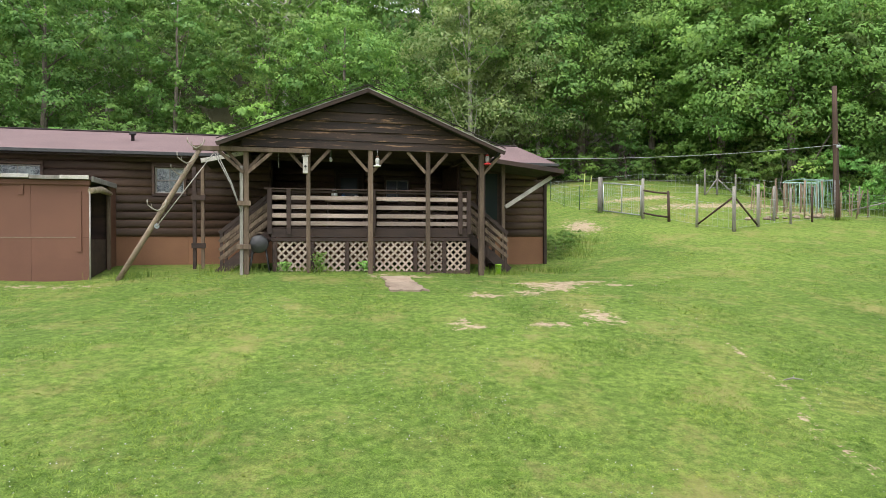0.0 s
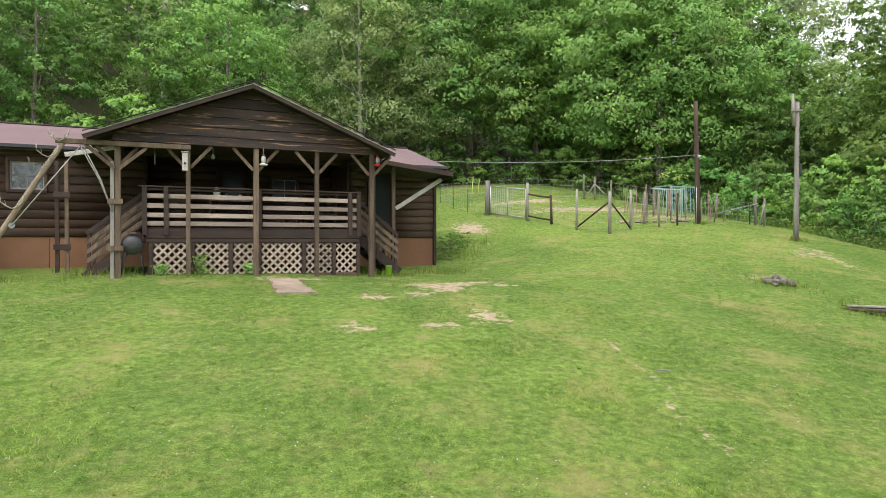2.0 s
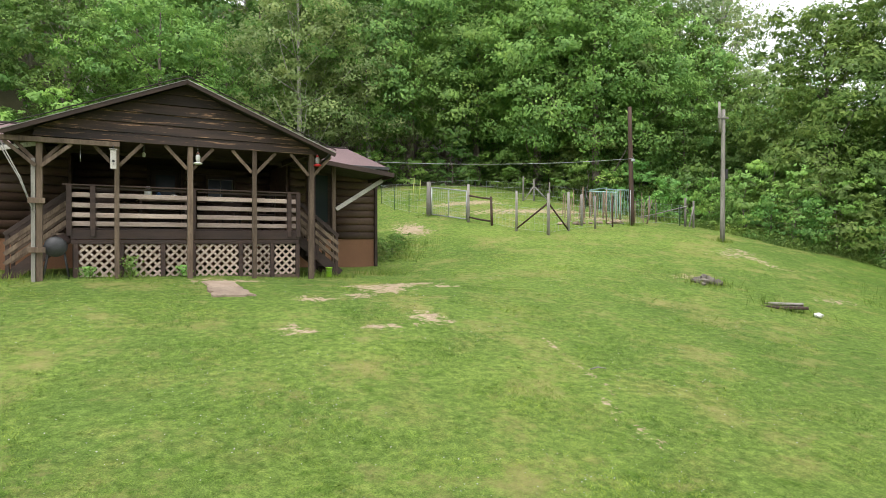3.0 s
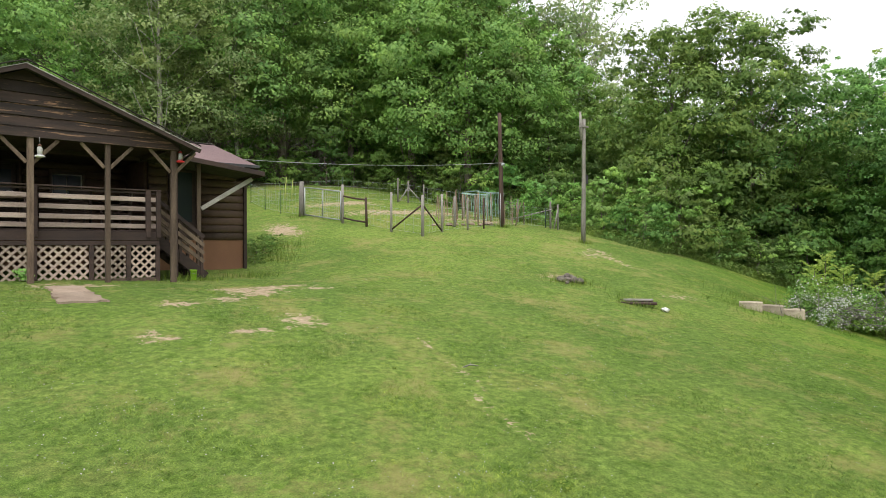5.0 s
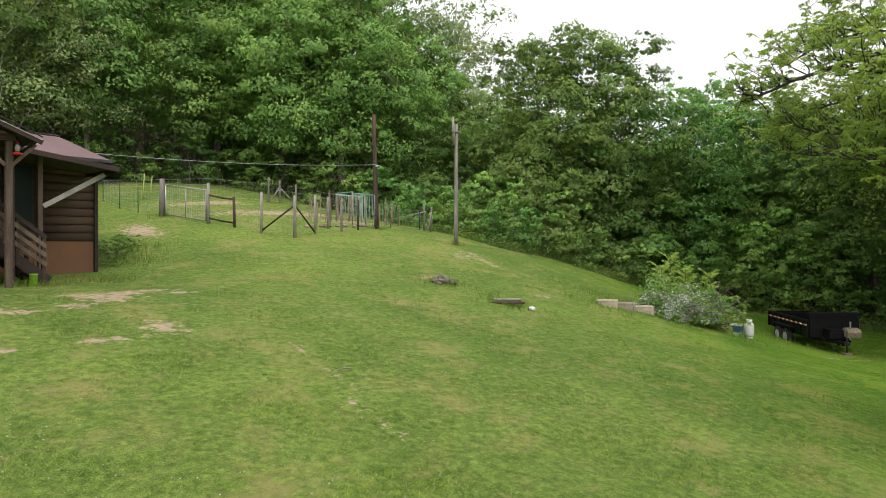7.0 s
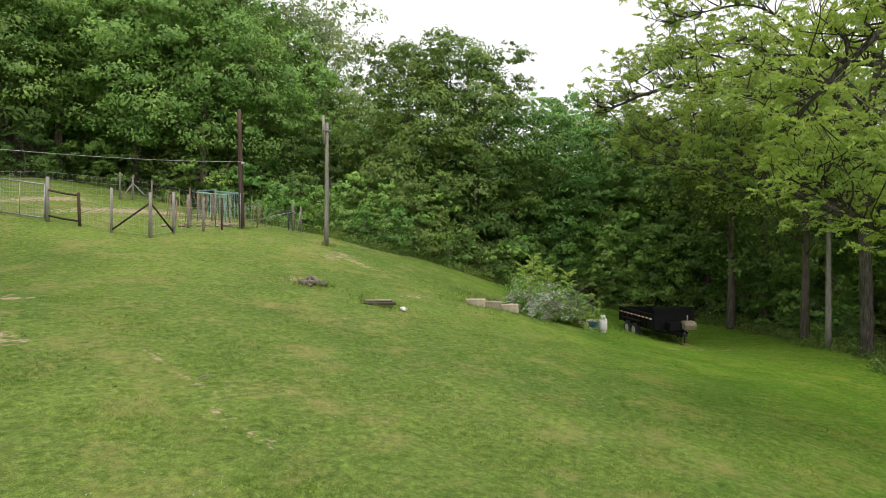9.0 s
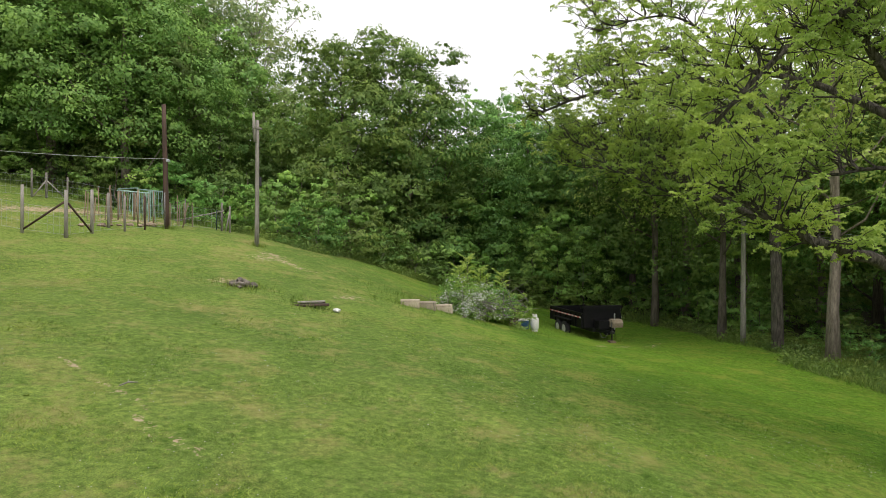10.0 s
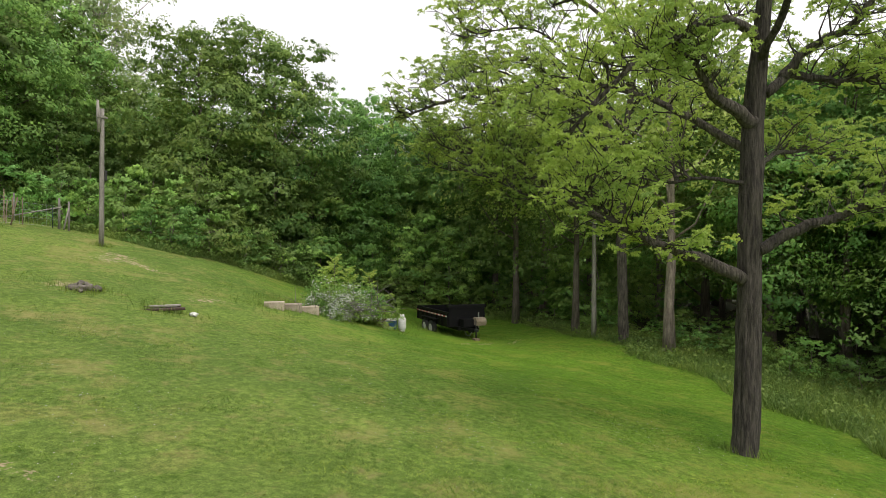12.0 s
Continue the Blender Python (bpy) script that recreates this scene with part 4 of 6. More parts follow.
def hanging_feeder(u, v, z, cord_top):
    p = house_point(u, v, 0)
    ob = thing("bird_feeder", "red and clear nectar feeder hanging from the porch beam", "bird feeder", "hanging feeders", at=pose(p.x, p.y, z))
    part("cord", tube([(0, 0, 0.24), (0, 0, cord_top - z)], 0.004, 4), CABLE, ob)
    part("bottle", lathe([(0.02, 0.06), (0.05, 0.08), (0.055, 0.2), (0.03, 0.24)], 14), CLEAR_PLASTIC, ob, "clear feeder bottle")
    part("tray", lathe([(0.05, 0.0), (0.1, 0.015), (0.1, 0.04), (0.04, 0.062)], 16), RED_PLASTIC, ob, "red feeder tray")
    part("cap", lathe([(0.035, 0.241), (0.05, 0.25), (0.02, 0.29)], 12), RED_PLASTIC, ob, "red cap")
    return ob


hanging_feeder(6.2, -0.13, 5.03, 5.35)
f2 = hanging_feeder(3.24, -0.13, 4.9, 5.35)
f2["label"] = "clear nectar feeder with a dark cap, hanging from the porch beam"
for c in f2.children:
    if c.name.startswith(("tray", "cap")):
        c.data = c.data.copy()
        c.data.materials[0] = WHITE_METAL if c.name.startswith("tray") else RUST
        c["label"] = "pale feeder tray" if c.name.startswith("tray") else "dark brown cap"


def build_tube_feeder():
    p = house_point(1.43, -0.25, 0)
    ob = thing("bird_house", "tall narrow pale bird feeder box fixed to the beam", "bird feeder", at=pose(p.x, p.y, 4.68, 0, 0, 13.6))
    part("box", slab(-0.06, 0.06, -0.05, 0.05, 0.0, 0.42), WHITE_TRIM, ob)
    part("roof", slab(-0.08, 0.08, -0.07, 0.07, 0.424, 0.45), GREY_WOOD, ob)
    part("perch", tube([(0, -0.06, 0.1), (0, -0.13, 0.1)], 0.008, 6), DARK_METAL, ob)
    # dark disc on the solid box stands for the shade inside a hole
    part("opening", lathe([(0.03, 0), (0.03, 0.008), (0.01, 0.01)], 12, None, (0, -0.058, 0.17), "y"), DARK_METAL, ob, "dark disc drawn as a round hole")
    part("hanger", tube([(0, 0, 0.45), (0, 0, 0.53)], 0.01, 6), DARK_METAL, ob)
    return ob


build_tube_feeder()


def build_wind_chime():
    p = house_point(0.78, 0.25, 0)
    ob = thing("wind_chime", "thin pale hanging chime on a cord under the porch roof", "wind chime", at=pose(p.x, p.y, 4.85))
    part("cord", tube([(0, 0, 0.28), (0, 0, 0.62)], 0.005, 4), ROPE, ob)
    part("chime_tube", tube([(0, 0, 0), (0, 0, 0.28)], 0.012, 8), STEEL, ob)
    p = house_point(2.1, 0.5, 0)
    lamp = thing("porch_bulb", "small pale light bulb under the porch ceiling, unlit", "lamp", at=pose(p.x, p.y, 5.08))
    part("bulb", lathe([(0.015, 0), (0.045, 0.03), (0.045, 0.07), (0.02, 0.12)], 12), CLEAR_PLASTIC, lamp)
    part("socket", lathe([(0.02, 0.121), (0.03, 0.13), (0.03, 0.39)], 10), DARK_METAL, lamp)
    return ob


build_wind_chime()


def build_barrel_grill():
    u, v = 0.3, -0.05
    g = house_ground(u, v)
    p = house_point(u, v, 0)
    ob = thing("barrel_grill", "dark grey barrel smoker on thin legs beside the porch", "grill", at=pose(p.x, p.y, g, 0, 0, 13.6))
    h = 2.93 - g
    part("drum", lathe([(0.04, -0.02), (0.2, 0), (0.215, 0.03), (0.215, 0.62), (0.19, 0.66)], 24, None, (0, 0, h), "y"), DARK_METAL, ob)
    part("rim", lathe([(0.218, 0.03), (0.226, 0.04), (0.226, 0.06), (0.218, 0.07)], 24, None, (0, 0, h), "y"), DARK_METAL, ob, "worn pale rim")
    for x, y in ((-0.2, 0.08), (0.2, 0.08), (-0.2, 0.55), (0.2, 0.55)):
        part("leg", tube([(x * 0.8, y, h - 0.15), (x * 1.25, y, 0)], 0.015, 6), DARK_METAL, ob)
    part("lid_handle", bar((-0.1, 0.3, h + 0.28), (0.1, 0.3, h + 0.28), 0.03, 0.05), POST_WOOD, ob, "wooden handle")
    return ob


build_barrel_grill()


def build_bucket():
    p = house_point(6.72, 0.5, 0)
    ob = thing("bucket", "lime green plastic bucket standing in the grass", "bucket", at=pose(p.x, p.y, gz(p.x, p.y)))
    part("body", lathe([(0.07, 0.0), (0.075, 0.01), (0.09, 0.24), (0.095, 0.245), (0.095, 0.27), (0.085, 0.27), (0.07, 0.03)], 18), LIME_PLASTIC, ob)
    part("handle", tube([(-0.09, 0, 0.26), (-0.07, -0.05, 0.19), (0, -0.1, 0.16), (0.07, -0.05, 0.19), (0.09, 0, 0.26)], 0.005, 5), STEEL, ob, "wire handle")
    return ob


build_bucket()


def porch_chair(u, v, turn):
    p = house_point(u, v, 0)
    ob = thing("porch_chair", "dark wooden chair on the shaded porch", "chair", "chairs on the porch", at=pose(p.x, p.y, 3.362, 0, 0, turn))
    for x in (-0.24, 0.24):
        part("leg", bar((x, -0.22, 0), (x, -0.22, 0.62), 0.05, 0.05), DARK_WOOD, ob)
        part("leg", bar((x, 0.22, 0), (x, 0.3, 1.02), 0.05, 0.05), DARK_WOOD, ob)
        part("armrest", bar((x, -0.26, 0.64), (x, 0.26, 0.64), 0.08, 0.03), DARK_WOOD, ob)
    part("seat", slab(-0.26, 0.26, -0.25, 0.24, 0.41, 0.45), DARK_WOOD, ob)
    for z in (0.6, 0.74, 0.88, 0.99):
        part("back_slat", slab(-0.22, 0.22, 0.235, 0.255, z - 0.05, z + 0.05), DARK_WOOD, ob)
    return ob


porch_chair(1.3, 1.6, 20)
porch_chair(4.3, 1.9, -15)
porch_chair(5.1, 1.5, -60)


def porch_table():
    p = house_point(2.6, 1.5, 0)
    ob = thing("porch_table", "small dark table on the porch with pale things on it", "table", at=pose(p.x, p.y, 3.362, 0, 0, 13.6))
    part("tabletop", slab(-0.6, 0.6, -0.35, 0.35, 0.71, 0.75), POST_WOOD, ob)
    for x in (-0.53, 0.53):
        for y in (-0.29, 0.29):
            part("leg", bar((x, y, 0), (x, y, 0.708), 0.06, 0.06), DARK_WOOD, ob)
    for dx, w, h, m in ((-0.35, 0.09, 0.34, WHITE_METAL), (-0.1, 0.06, 0.2, BLUE_PLASTIC), (0.25, 0.1, 0.16, WHITE_METAL)):
        q = HOUSE @ Vector((2.6 + dx, 1.42, 0))
        j = thing("jar", "pale container standing on the porch table", "jar", "containers on the table", at=pose(q.x, q.y, 4.114))
        part("body", lathe([(w * 0.8, 0), (w, 0.02), (w, h * 0.7), (w * 0.4, h)], 14), m, j)


porch_table()


def creeper(u, z_top, seed):
    """A leafy weed growing up against the lattice."""
    rng = np.random.default_rng(seed)
    p = house_point(u, 0.22, 0)
    ob = thing("lattice_plant", "leafy green plant growing up against the lattice", "plant", "plants at the lattice", at=pose(p.x, p.y, gz(p.x, p.y), 0, 0, 13.6))
    h = z_top
    bm = bmesh.new()
    for k in range(4):
        x = (k - 1.5) * 0.05
        tube([(x, 0, -0.03), (x * 1.6, 0.02, h * 0.5), (x * 2.2, 0.0, h * 0.9)], [0.008, 0.006, 0.003], 5, bm)
    part("stem", bm, SHRUB_LEAF, ob)
    m = int(230 * h)
    c = np.stack([rng.normal(0, 0.085, m), rng.normal(-0.03, 0.05, m), rng.uniform(0.05, h, m)], 1)
    v, f = leaf_arrays(c, np.array([0, -0.7, 0.6]) + rng.normal(size=(m, 3)) * 0.4, rng.uniform(0.045, 0.075, m), rng, 1.2)
    part_of("leaves", quad_mesh("leaves", v, f, SHRUB_LEAF), None, ob)


creeper(1.78, 0.5, 3)
creeper(2.95, 0.28, 4)
creeper(0.9, 0.26, 6)

# ------------------------------------------------------------ trees and shrubs


def tree_form(seed, height, radius, low, boughs, tufts, leaves, leaf, trunk_r, lean=0.0, limbs=9, spread=1.0, droop=0.25):
    """Trunk and crown meshes of one kind of tree: billowing boughs made of tufts of small leaves."""
    rng = np.random.default_rng(seed)
    py = random.Random(seed)
    bm = bmesh.new()
    n = 7
    spine = [Vector((lean * (k / n) ** 2 * height * 0.2 + py.uniform(-0.12, 0.12) * (k > 0), py.uniform(-0.12, 0.12) * (k > 0), height * 0.9 * k / n - 0.25 * (k == 0))) for k in range(n + 1)]
    tube(spine, [trunk_r * (1.25 if k == 0 else 1 - 0.87 * k / n) for k in range(n + 1)], 7, bm)
    cs, ns, ss = [], [], []
    for i in range(boughs):
        f = (i + 0.5) / boughs
        h = low + (0.93 - low) * f ** 0.95
        w = radius * math.sin(math.pi * (0.24 + 0.62 * f)) ** 0.7
        a = i * 2.39996 + py.uniform(-0.5, 0.5)
        size = radius * py.uniform(0.24, 0.48) * (1.12 - 0.4 * f)
        out = max(0.0, w * py.choice((0.45, 0.75, 0.9, 1.0, 1.08)) - size * 0.45)
        k = min(h / 0.9 * n, n - 0.01)
        stem = spine[int(k)].lerp(spine[int(k) + 1], k - int(k))
        c = np.array([math.cos(a) * out + stem.x, math.sin(a) * out + stem.y, h * height + py.uniform(-0.4, 0.4)])
        if i % max(1, boughs // limbs) == 0:
            kb = max(0.3, k - 1.3)
            base = spine[int(kb)].lerp(spine[int(kb) + 1], kb - int(kb))
            end = Vector(c)
            r = trunk_r * 0.36 * (1 - h * 0.5)
            tube([base, base.lerp(end, 0.55) + Vector((0, 0, -0.04 * height * (1 - f))), end], [r, r * 0.62, r * 0.22], 5, bm)
        # tufts over the outer and upper side of the bough
        d = rng.normal(size=(tufts, 3))
        d[:, 2] = np.abs(d[:, 2]) * 0.95 - 0.38
        d[:, :2] += 0.35 * np.array([math.cos(a), math.sin(a)]) * (out > 0)
        d /= np.linalg.norm(d, axis=1, keepdims=True)
        reach = size * rng.uniform(0.55, 1.12, (tufts, 1))
        t = c + d * reach * np.array([1.12, 1.12, 0.72])
        t[:, 2] -= droop * (d[:, 0] ** 2 + d[:, 1] ** 2) * reach[:, 0]
        tr = size * rng.uniform(0.16, 0.34, tufts)
        m = np.maximum(6, (leaves * rng.uniform(0.55, 1.45, tufts) * (tr / size / 0.25) ** 1.5).astype(int))
        which = np.repeat(np.arange(tufts), m)
        e = rng.normal(size=(len(which), 3))
        e /= np.linalg.norm(e, axis=1, keepdims=True)
        e *= rng.uniform(0.1, 1.0, (len(which), 1)) ** 0.45
        p = t[which] + e * tr[which][:, None] * np.array([1.25, 1.25, 0.6]) * spread
        p[:, 2] -= 0.35 * tr[which] * (e[:, 0] ** 2 + e[:, 1] ** 2)
        cs.append(p)
        ns.append(d[which] * 0.75 + e * 0.5 + np.array([0, 0, 0.3]))
        ss.append(rng.uniform(0.6, 1.3, len(which)) * leaf)
    me_trunk = bpy.data.meshes.new("trunk")
    bm.to_mesh(me_trunk)
    bm.free()
    p, soft = np.concatenate(cs), np.concatenate(ns)
    v, f = chip_arrays(p, soft + rng.normal(size=p.shape) * 0.38, np.concatenate(ss), rng)
    soft = soft / np.linalg.norm(soft, axis=1, keepdims=True) + rng.normal(size=p.shape) * 0.22
    return me_trunk, v, f, np.repeat(soft, 3, axis=0)


def tree_kind(name, label, seed, bark, leaf_mat, **form):
    """A tree made once, kept as a pattern for its copies."""
    me_trunk, v, f, soft = tree_form(seed, **form)
    return name, label, me_trunk, quad_mesh("crown", v, f, leaf_mat, False, soft), bark


def plant(kind, x, y, turn, size, sink=0.1, group="", tall=1.0):
    name, label, me_trunk, me_crown, bark = kind
    ob = thing(name, label, "tree" if "tree" in name else "shrub", group, at=Matrix.LocRotScale((x, y, gz(x, y) - sink), Euler((0, 0, turn)), (size, size, size * tall)))
    part_of("trunk", me_trunk, bark, ob)
    part_of("crown", me_crown, None, ob)
    return ob


BROAD = tree_kind("broadleaf_tree", "tall leafy broadleaf tree at the edge of the woods", 11, BARK, LEAF, height=15, radius=4.6, low=0.15, boughs=44, tufts=22, leaves=26, leaf=0.15, trunk_r=0.24)
ROUND = tree_kind("broadleaf_tree", "spreading leafy broadleaf tree with layered boughs", 23, BARK, LEAF, height=13, radius=5.2, low=0.13, boughs=46, tufts=22, leaves=26, leaf=0.15, trunk_r=0.26, droop=0.4)
SLIM = tree_kind("broadleaf_tree", "slender leafy tree among the woods", 37, BARK, LEAF, height=15, radius=3.1, low=0.2, boughs=36, tufts=20, leaves=22, leaf=0.135, trunk_r=0.17, lean=0.3)
SILVER = tree_kind("broadleaf_tree", "pale grey-green leafy tree with an airy crown", 41, PALE_BARK, PALE_LEAF, height=14.5, radius=4.2, low=0.24, boughs=40, tufts=20, leaves=20, leaf=0.13, trunk_r=0.2, limbs=16, spread=1.15)
OVERHANG = tree_kind("broadleaf_tree", "wide tree with heavy boughs hanging over a dark hollow", 29, BARK, LEAF, height=17, radius=6.2, low=0.27, boughs=50, tufts=24, leaves=28, leaf=0.155, trunk_r=0.3, droop=0.5)
BARE_STEM = tree_kind("woodland_tree", "tall straight forest trunk with a high leafy crown", 53, BARK, SPRING_LEAF, height=17, radius=4.4, low=0.45, boughs=26, tufts=16, leaves=16, leaf=0.14, trunk_r=0.25, limbs=12, spread=1.3)
SHRUB = tree_kind("shrub", "dense green shrub at the edge of the woods", 71, BARK, SHRUB_LEAF, height=3.0, radius=2.2, low=0.08, boughs=14, tufts=16, leaves=15, leaf=0.11, trunk_r=0.05, limbs=6)
THICKET = tree_kind("shrub", "sprawling green thicket under the trees", 83, BARK, SHRUB_LEAF, height=4.6, radius=2.4, low=0.08, boughs=18, tufts=16, leaves=16, leaf=0.13, trunk_r=0.07, limbs=7)
YOUNG = tree_kind("broadleaf_tree", "young leafy tree in front of the dark woods", 61, BARK, YOUNG_LEAF, height=6.5, radius=2.7, low=0.1, boughs=26, tufts=16, leaves=16, leaf=0.13, trunk_r=0.08, limbs=8, droop=0.4)
DEEP_THICKET = tree_kind("shrub", "shaded thicket deep in the woods", 89, BARK, SHRUB_LEAF, height=4.6, radius=2.5, low=0.08, boughs=14, tufts=12, leaves=10, leaf=0.2, trunk_r=0.07, limbs=5)

FAR_BROAD = tree_kind("broadleaf_tree", "leafy tree higher up the wooded hill", 101, BARK, LEAF, height=15, radius=4.9, low=0.2, boughs=30, tufts=16, leaves=13, leaf=0.23, trunk_r=0.24, limbs=6)
FAR_ROUND = tree_kind("broadleaf_tree", "rounded leafy tree deeper in the woods", 103, BARK, LEAF, height=14, radius=5.5, low=0.15, boughs=30, tufts=16, leaves=13, leaf=0.23, trunk_r=0.24, limbs=6)
FAR_AIRY = tree_kind("broadleaf_tree", "thin-crowned tree standing above the woods", 107, PALE_BARK, PALE_LEAF, height=17, radius=4.2, low=0.35, boughs=40, tufts=10, leaves=9, leaf=0.17, trunk_r=0.22, limbs=36, spread=1.3)

def walk_edge(step):
    """Points along the lawn's edge with the way into the woods."""
    for (ax, ay), (bx, by) in zip(EDGE, EDGE[1:]):
        d = math.hypot(bx - ax, by - ay)
        for k in range(max(1, round(d / step))):
            f = (k + 0.5) / max(1, round(d / step))
            yield ax + (bx - ax) * f, ay + (by - ay) * f, -(by - ay) / d, (bx - ax) / d


def scatter(rng, lo, hi, gap, tries):
    """Evenly strewn places in the woods, between two distances past the lawn's edge."""
    put = []
    for _ in range(tries):
        b, r = radians(rng.uniform(-47, 119)), rng.uniform(22, 84)
        x, y = r * math.sin(b), r * math.cos(b)
        if all((x - p) ** 2 + (y - q) ** 2 > gap * gap for p, q in put) and lo < float(past_edge(x, y)) < hi:
            put.append((x, y))
    return put


def forest():
    rng = random.Random(5)
    group, low = "trees of the woods", "shrubs along the woods"
    # fringe of shrubs
    for out, step, kinds, lo, hi in ((1.3, 2.3, (SHRUB, SHRUB, THICKET), 0.55, 0.95), (4.2, 3.2, (THICKET, SHRUB, THICKET), 0.8, 1.2)):
        for x, y, nx, ny in walk_edge(step):
            o = out + rng.uniform(-0.5, 0.8)
            px, py = x + nx * o + rng.uniform(-0.6, 0.6), y + ny * o + rng.uniform(-0.6, 0.6)
            kind, size, turn = rng.choice(kinds), rng.uniform(lo, hi), rng.uniform(0, 6.28)
            b = math.degrees(math.atan2(px, py))
            if not -47 < b < 118 or past_edge(px, py) < 0.4:
                continue
            if out > 3 and 3 < b < 30:
                size *= 0.5
            if b > 82:
                size *= 0.5
                px, py = px + nx * rough_strip(px, py), py + ny * rough_strip(px, py)
            if 70 < b < 80:
                px, py = px + 2.0, py + 0.6
            plant(kind, px, py, turn, size, group=low)
    # thick front of the woods
    for x, y in scatter(rng, 3.5, 13, 4.6, 2600):
        b = math.degrees(math.atan2(x, y))
        kind, size, turn = rng.choice((BROAD, ROUND, ROUND, SLIM, SILVER, BROAD)), rng.uniform(0.78, 1.05), rng.uniform(0, 6.28)
        if b > 72 or (4 < b < 29 and past_edge(x, y) < 7.5):
            continue
        if b > 59:
            size *= 0.62
        elif b > 35:
            size *= 0.74
        elif b > 14:
            size *= 1.15
        plant(kind, x, y, turn, size, group=group)
    # heavy boughs over the dark hollow behind the garden
    for b, r, size in ((6.5, 43, 0.95), (12.5, 44.5, 1.05), (18.5, 44, 0.9), (24, 43, 1.0), (29, 40.5, 0.9)):
        plant(OVERHANG, r * math.sin(radians(b)), r * math.cos(radians(b)), rng.uniform(0, 6.28), size, group=group)
    for b, r, size in ((2.5, 39.5, 1.05), (8.5, 41.5, 0.85)):
        plant(SILVER, r * math.sin(radians(b)), r * math.cos(radians(b)), rng.uniform(0, 6.28), size, group=group)
    # the tall crowns that stand against the sky
    for b, r, size in ((20, 47, 1.25), (25, 46, 1.2), (29.5, 44, 1.2), (33, 44, 1.05), (36, 47, 0.88), (40.5, 48, 0.78), (46.8, 39, 0.93), (49.5, 41, 1.05), (53, 40, 1.0), (56, 42, 0.98), (59.5, 44, 0.8), (63, 46, 0.68)):
        plant(rng.choice((BROAD, ROUND, BROAD)), r * math.sin(radians(b)), r * math.cos(radians(b)), rng.uniform(0, 6.28), size, group=group)
    for kind, b, r, top in ((SILVER, 33.5, 52, 27), (SILVER, 36, 54, 25), (FAR_AIRY, 39.3, 53, 26), (SILVER, 41.8, 49, 16.8), (BROAD, 37.5, 47, 18), (SLIM, 43.5, 47, 14.8), (BROAD, 61, 46, 14.8), (ROUND, 63.5, 47, 13.5), (BROAD, 66.5, 48, 13.5), (ROUND, 69.5, 47, 13)):
        x, y = r * math.sin(radians(b)), r * math.cos(radians(b))
        plant(kind, x, y, b, (top - gz(x, y)) / (17 if kind is FAR_AIRY else 13 if kind is ROUND else 15), group=group)
    # trees higher up the hill and farther back
    for x, y in scatter(rng, 13.5, 44, 6.2, 2600):
        b = math.degrees(math.atan2(x, y))
        kind, size, turn = rng.choice((FAR_BROAD, FAR_ROUND, FAR_BROAD, FAR_AIRY)), rng.uniform(0.95, 1.25), rng.uniform(0, 6.28)
        if b < 33:
            size *= 1.2
        if 34 < b < 60:
            size *= 0.58
        if 60 < b < 72:
            size *= 0.7
        plant(kind, x, y, turn, size, group=group)
    # undergrowth and a leafy backdrop behind the open woods
    for x, y in scatter(rng, 10, 30, 3.8, 1500):
        if math.degrees(math.atan2(x, y)) > 66:
            plant(DEEP_THICKET, x, y, rng.uniform(0, 6.28), rng.uniform(1.0, 1.7), group=low)
    for x, y in scatter(rng, 16, 34, 6.0, 1200):
        if math.degrees(math.atan2(x, y)) > 64:
            plant(FAR_ROUND, x, y, rng.uniform(0, 6.28), rng.uniform(0.7, 0.95), group=group)
    # open woods to the east: straight trunks with light between them
    for x, y, size in [(29.45, 1.12, 1.0), (34.07, 6.07, 0.85), (37.13, 10.25, 0.9), (36.0, -8.5, 0.95), (39.6, -5.3, 0.8), (39.5, 2.0, 1.0), (31.0, -15.0, 1.05),
                       (42.0, 6.5, 1.0), (26.0, -17.0, 1.0), (42.0, 13.0, 1.0)]:
        plant(BARE_STEM, x, y, rng.uniform(0, 6.28), size, group=group)
    # leafy young trees along the edge
    for b, r, size in ((61.5, 43, 0.95), (64, 42.5, 0.8), (66.3, 43.5, 1.0), (68.5, 42.5, 0.75), (70.5, 43.5, 1.05), (73, 43, 0.8), (76, 44, 1.0), (78.2, 42, 0.7), (81, 43, 0.9), (84.5, 40, 0.65), (87.5, 38, 0.6)):
        plant(YOUNG, r * math.sin(radians(b)), r * math.cos(radians(b)), rng.uniform(0, 6.28), size, group=group)
    # trees added to shade the eastern shrubs, some of them out of view
    for x, y, size in ((35.5, -3.5, 0.9), (32.0, -9.5, 0.9), (40.5, -0.5, 0.95), (27.5, -13.5, 0.9), (41.5, 9.5, 0.95), (38.5, -10.5, 1.0), (31.5, -6.0, 0.85), (27.0, -10.0, 0.85)):
        plant(OVERHANG, x, y, rng.uniform(0, 6.28), size, group=group)


forest()

# ------------------------------------------------------------ the big tree on the lawn
def curve_through(points, steps=4):
    """A smooth line through points."""
    pts = [points[0]] + list(points) + [points[-1]]
    out = []
    for a, b, c, d in zip(pts, pts[1:], pts[2:], pts[3:]):
        for k in range(steps):
            t = k / steps
            out.append(0.5 * ((2 * b) + (c - a) * t + (2 * a - 5 * b + 4 * c - d) * t * t + (3 * b - a - 3 * c + d) * t ** 3))
    return out + [points[-1]]


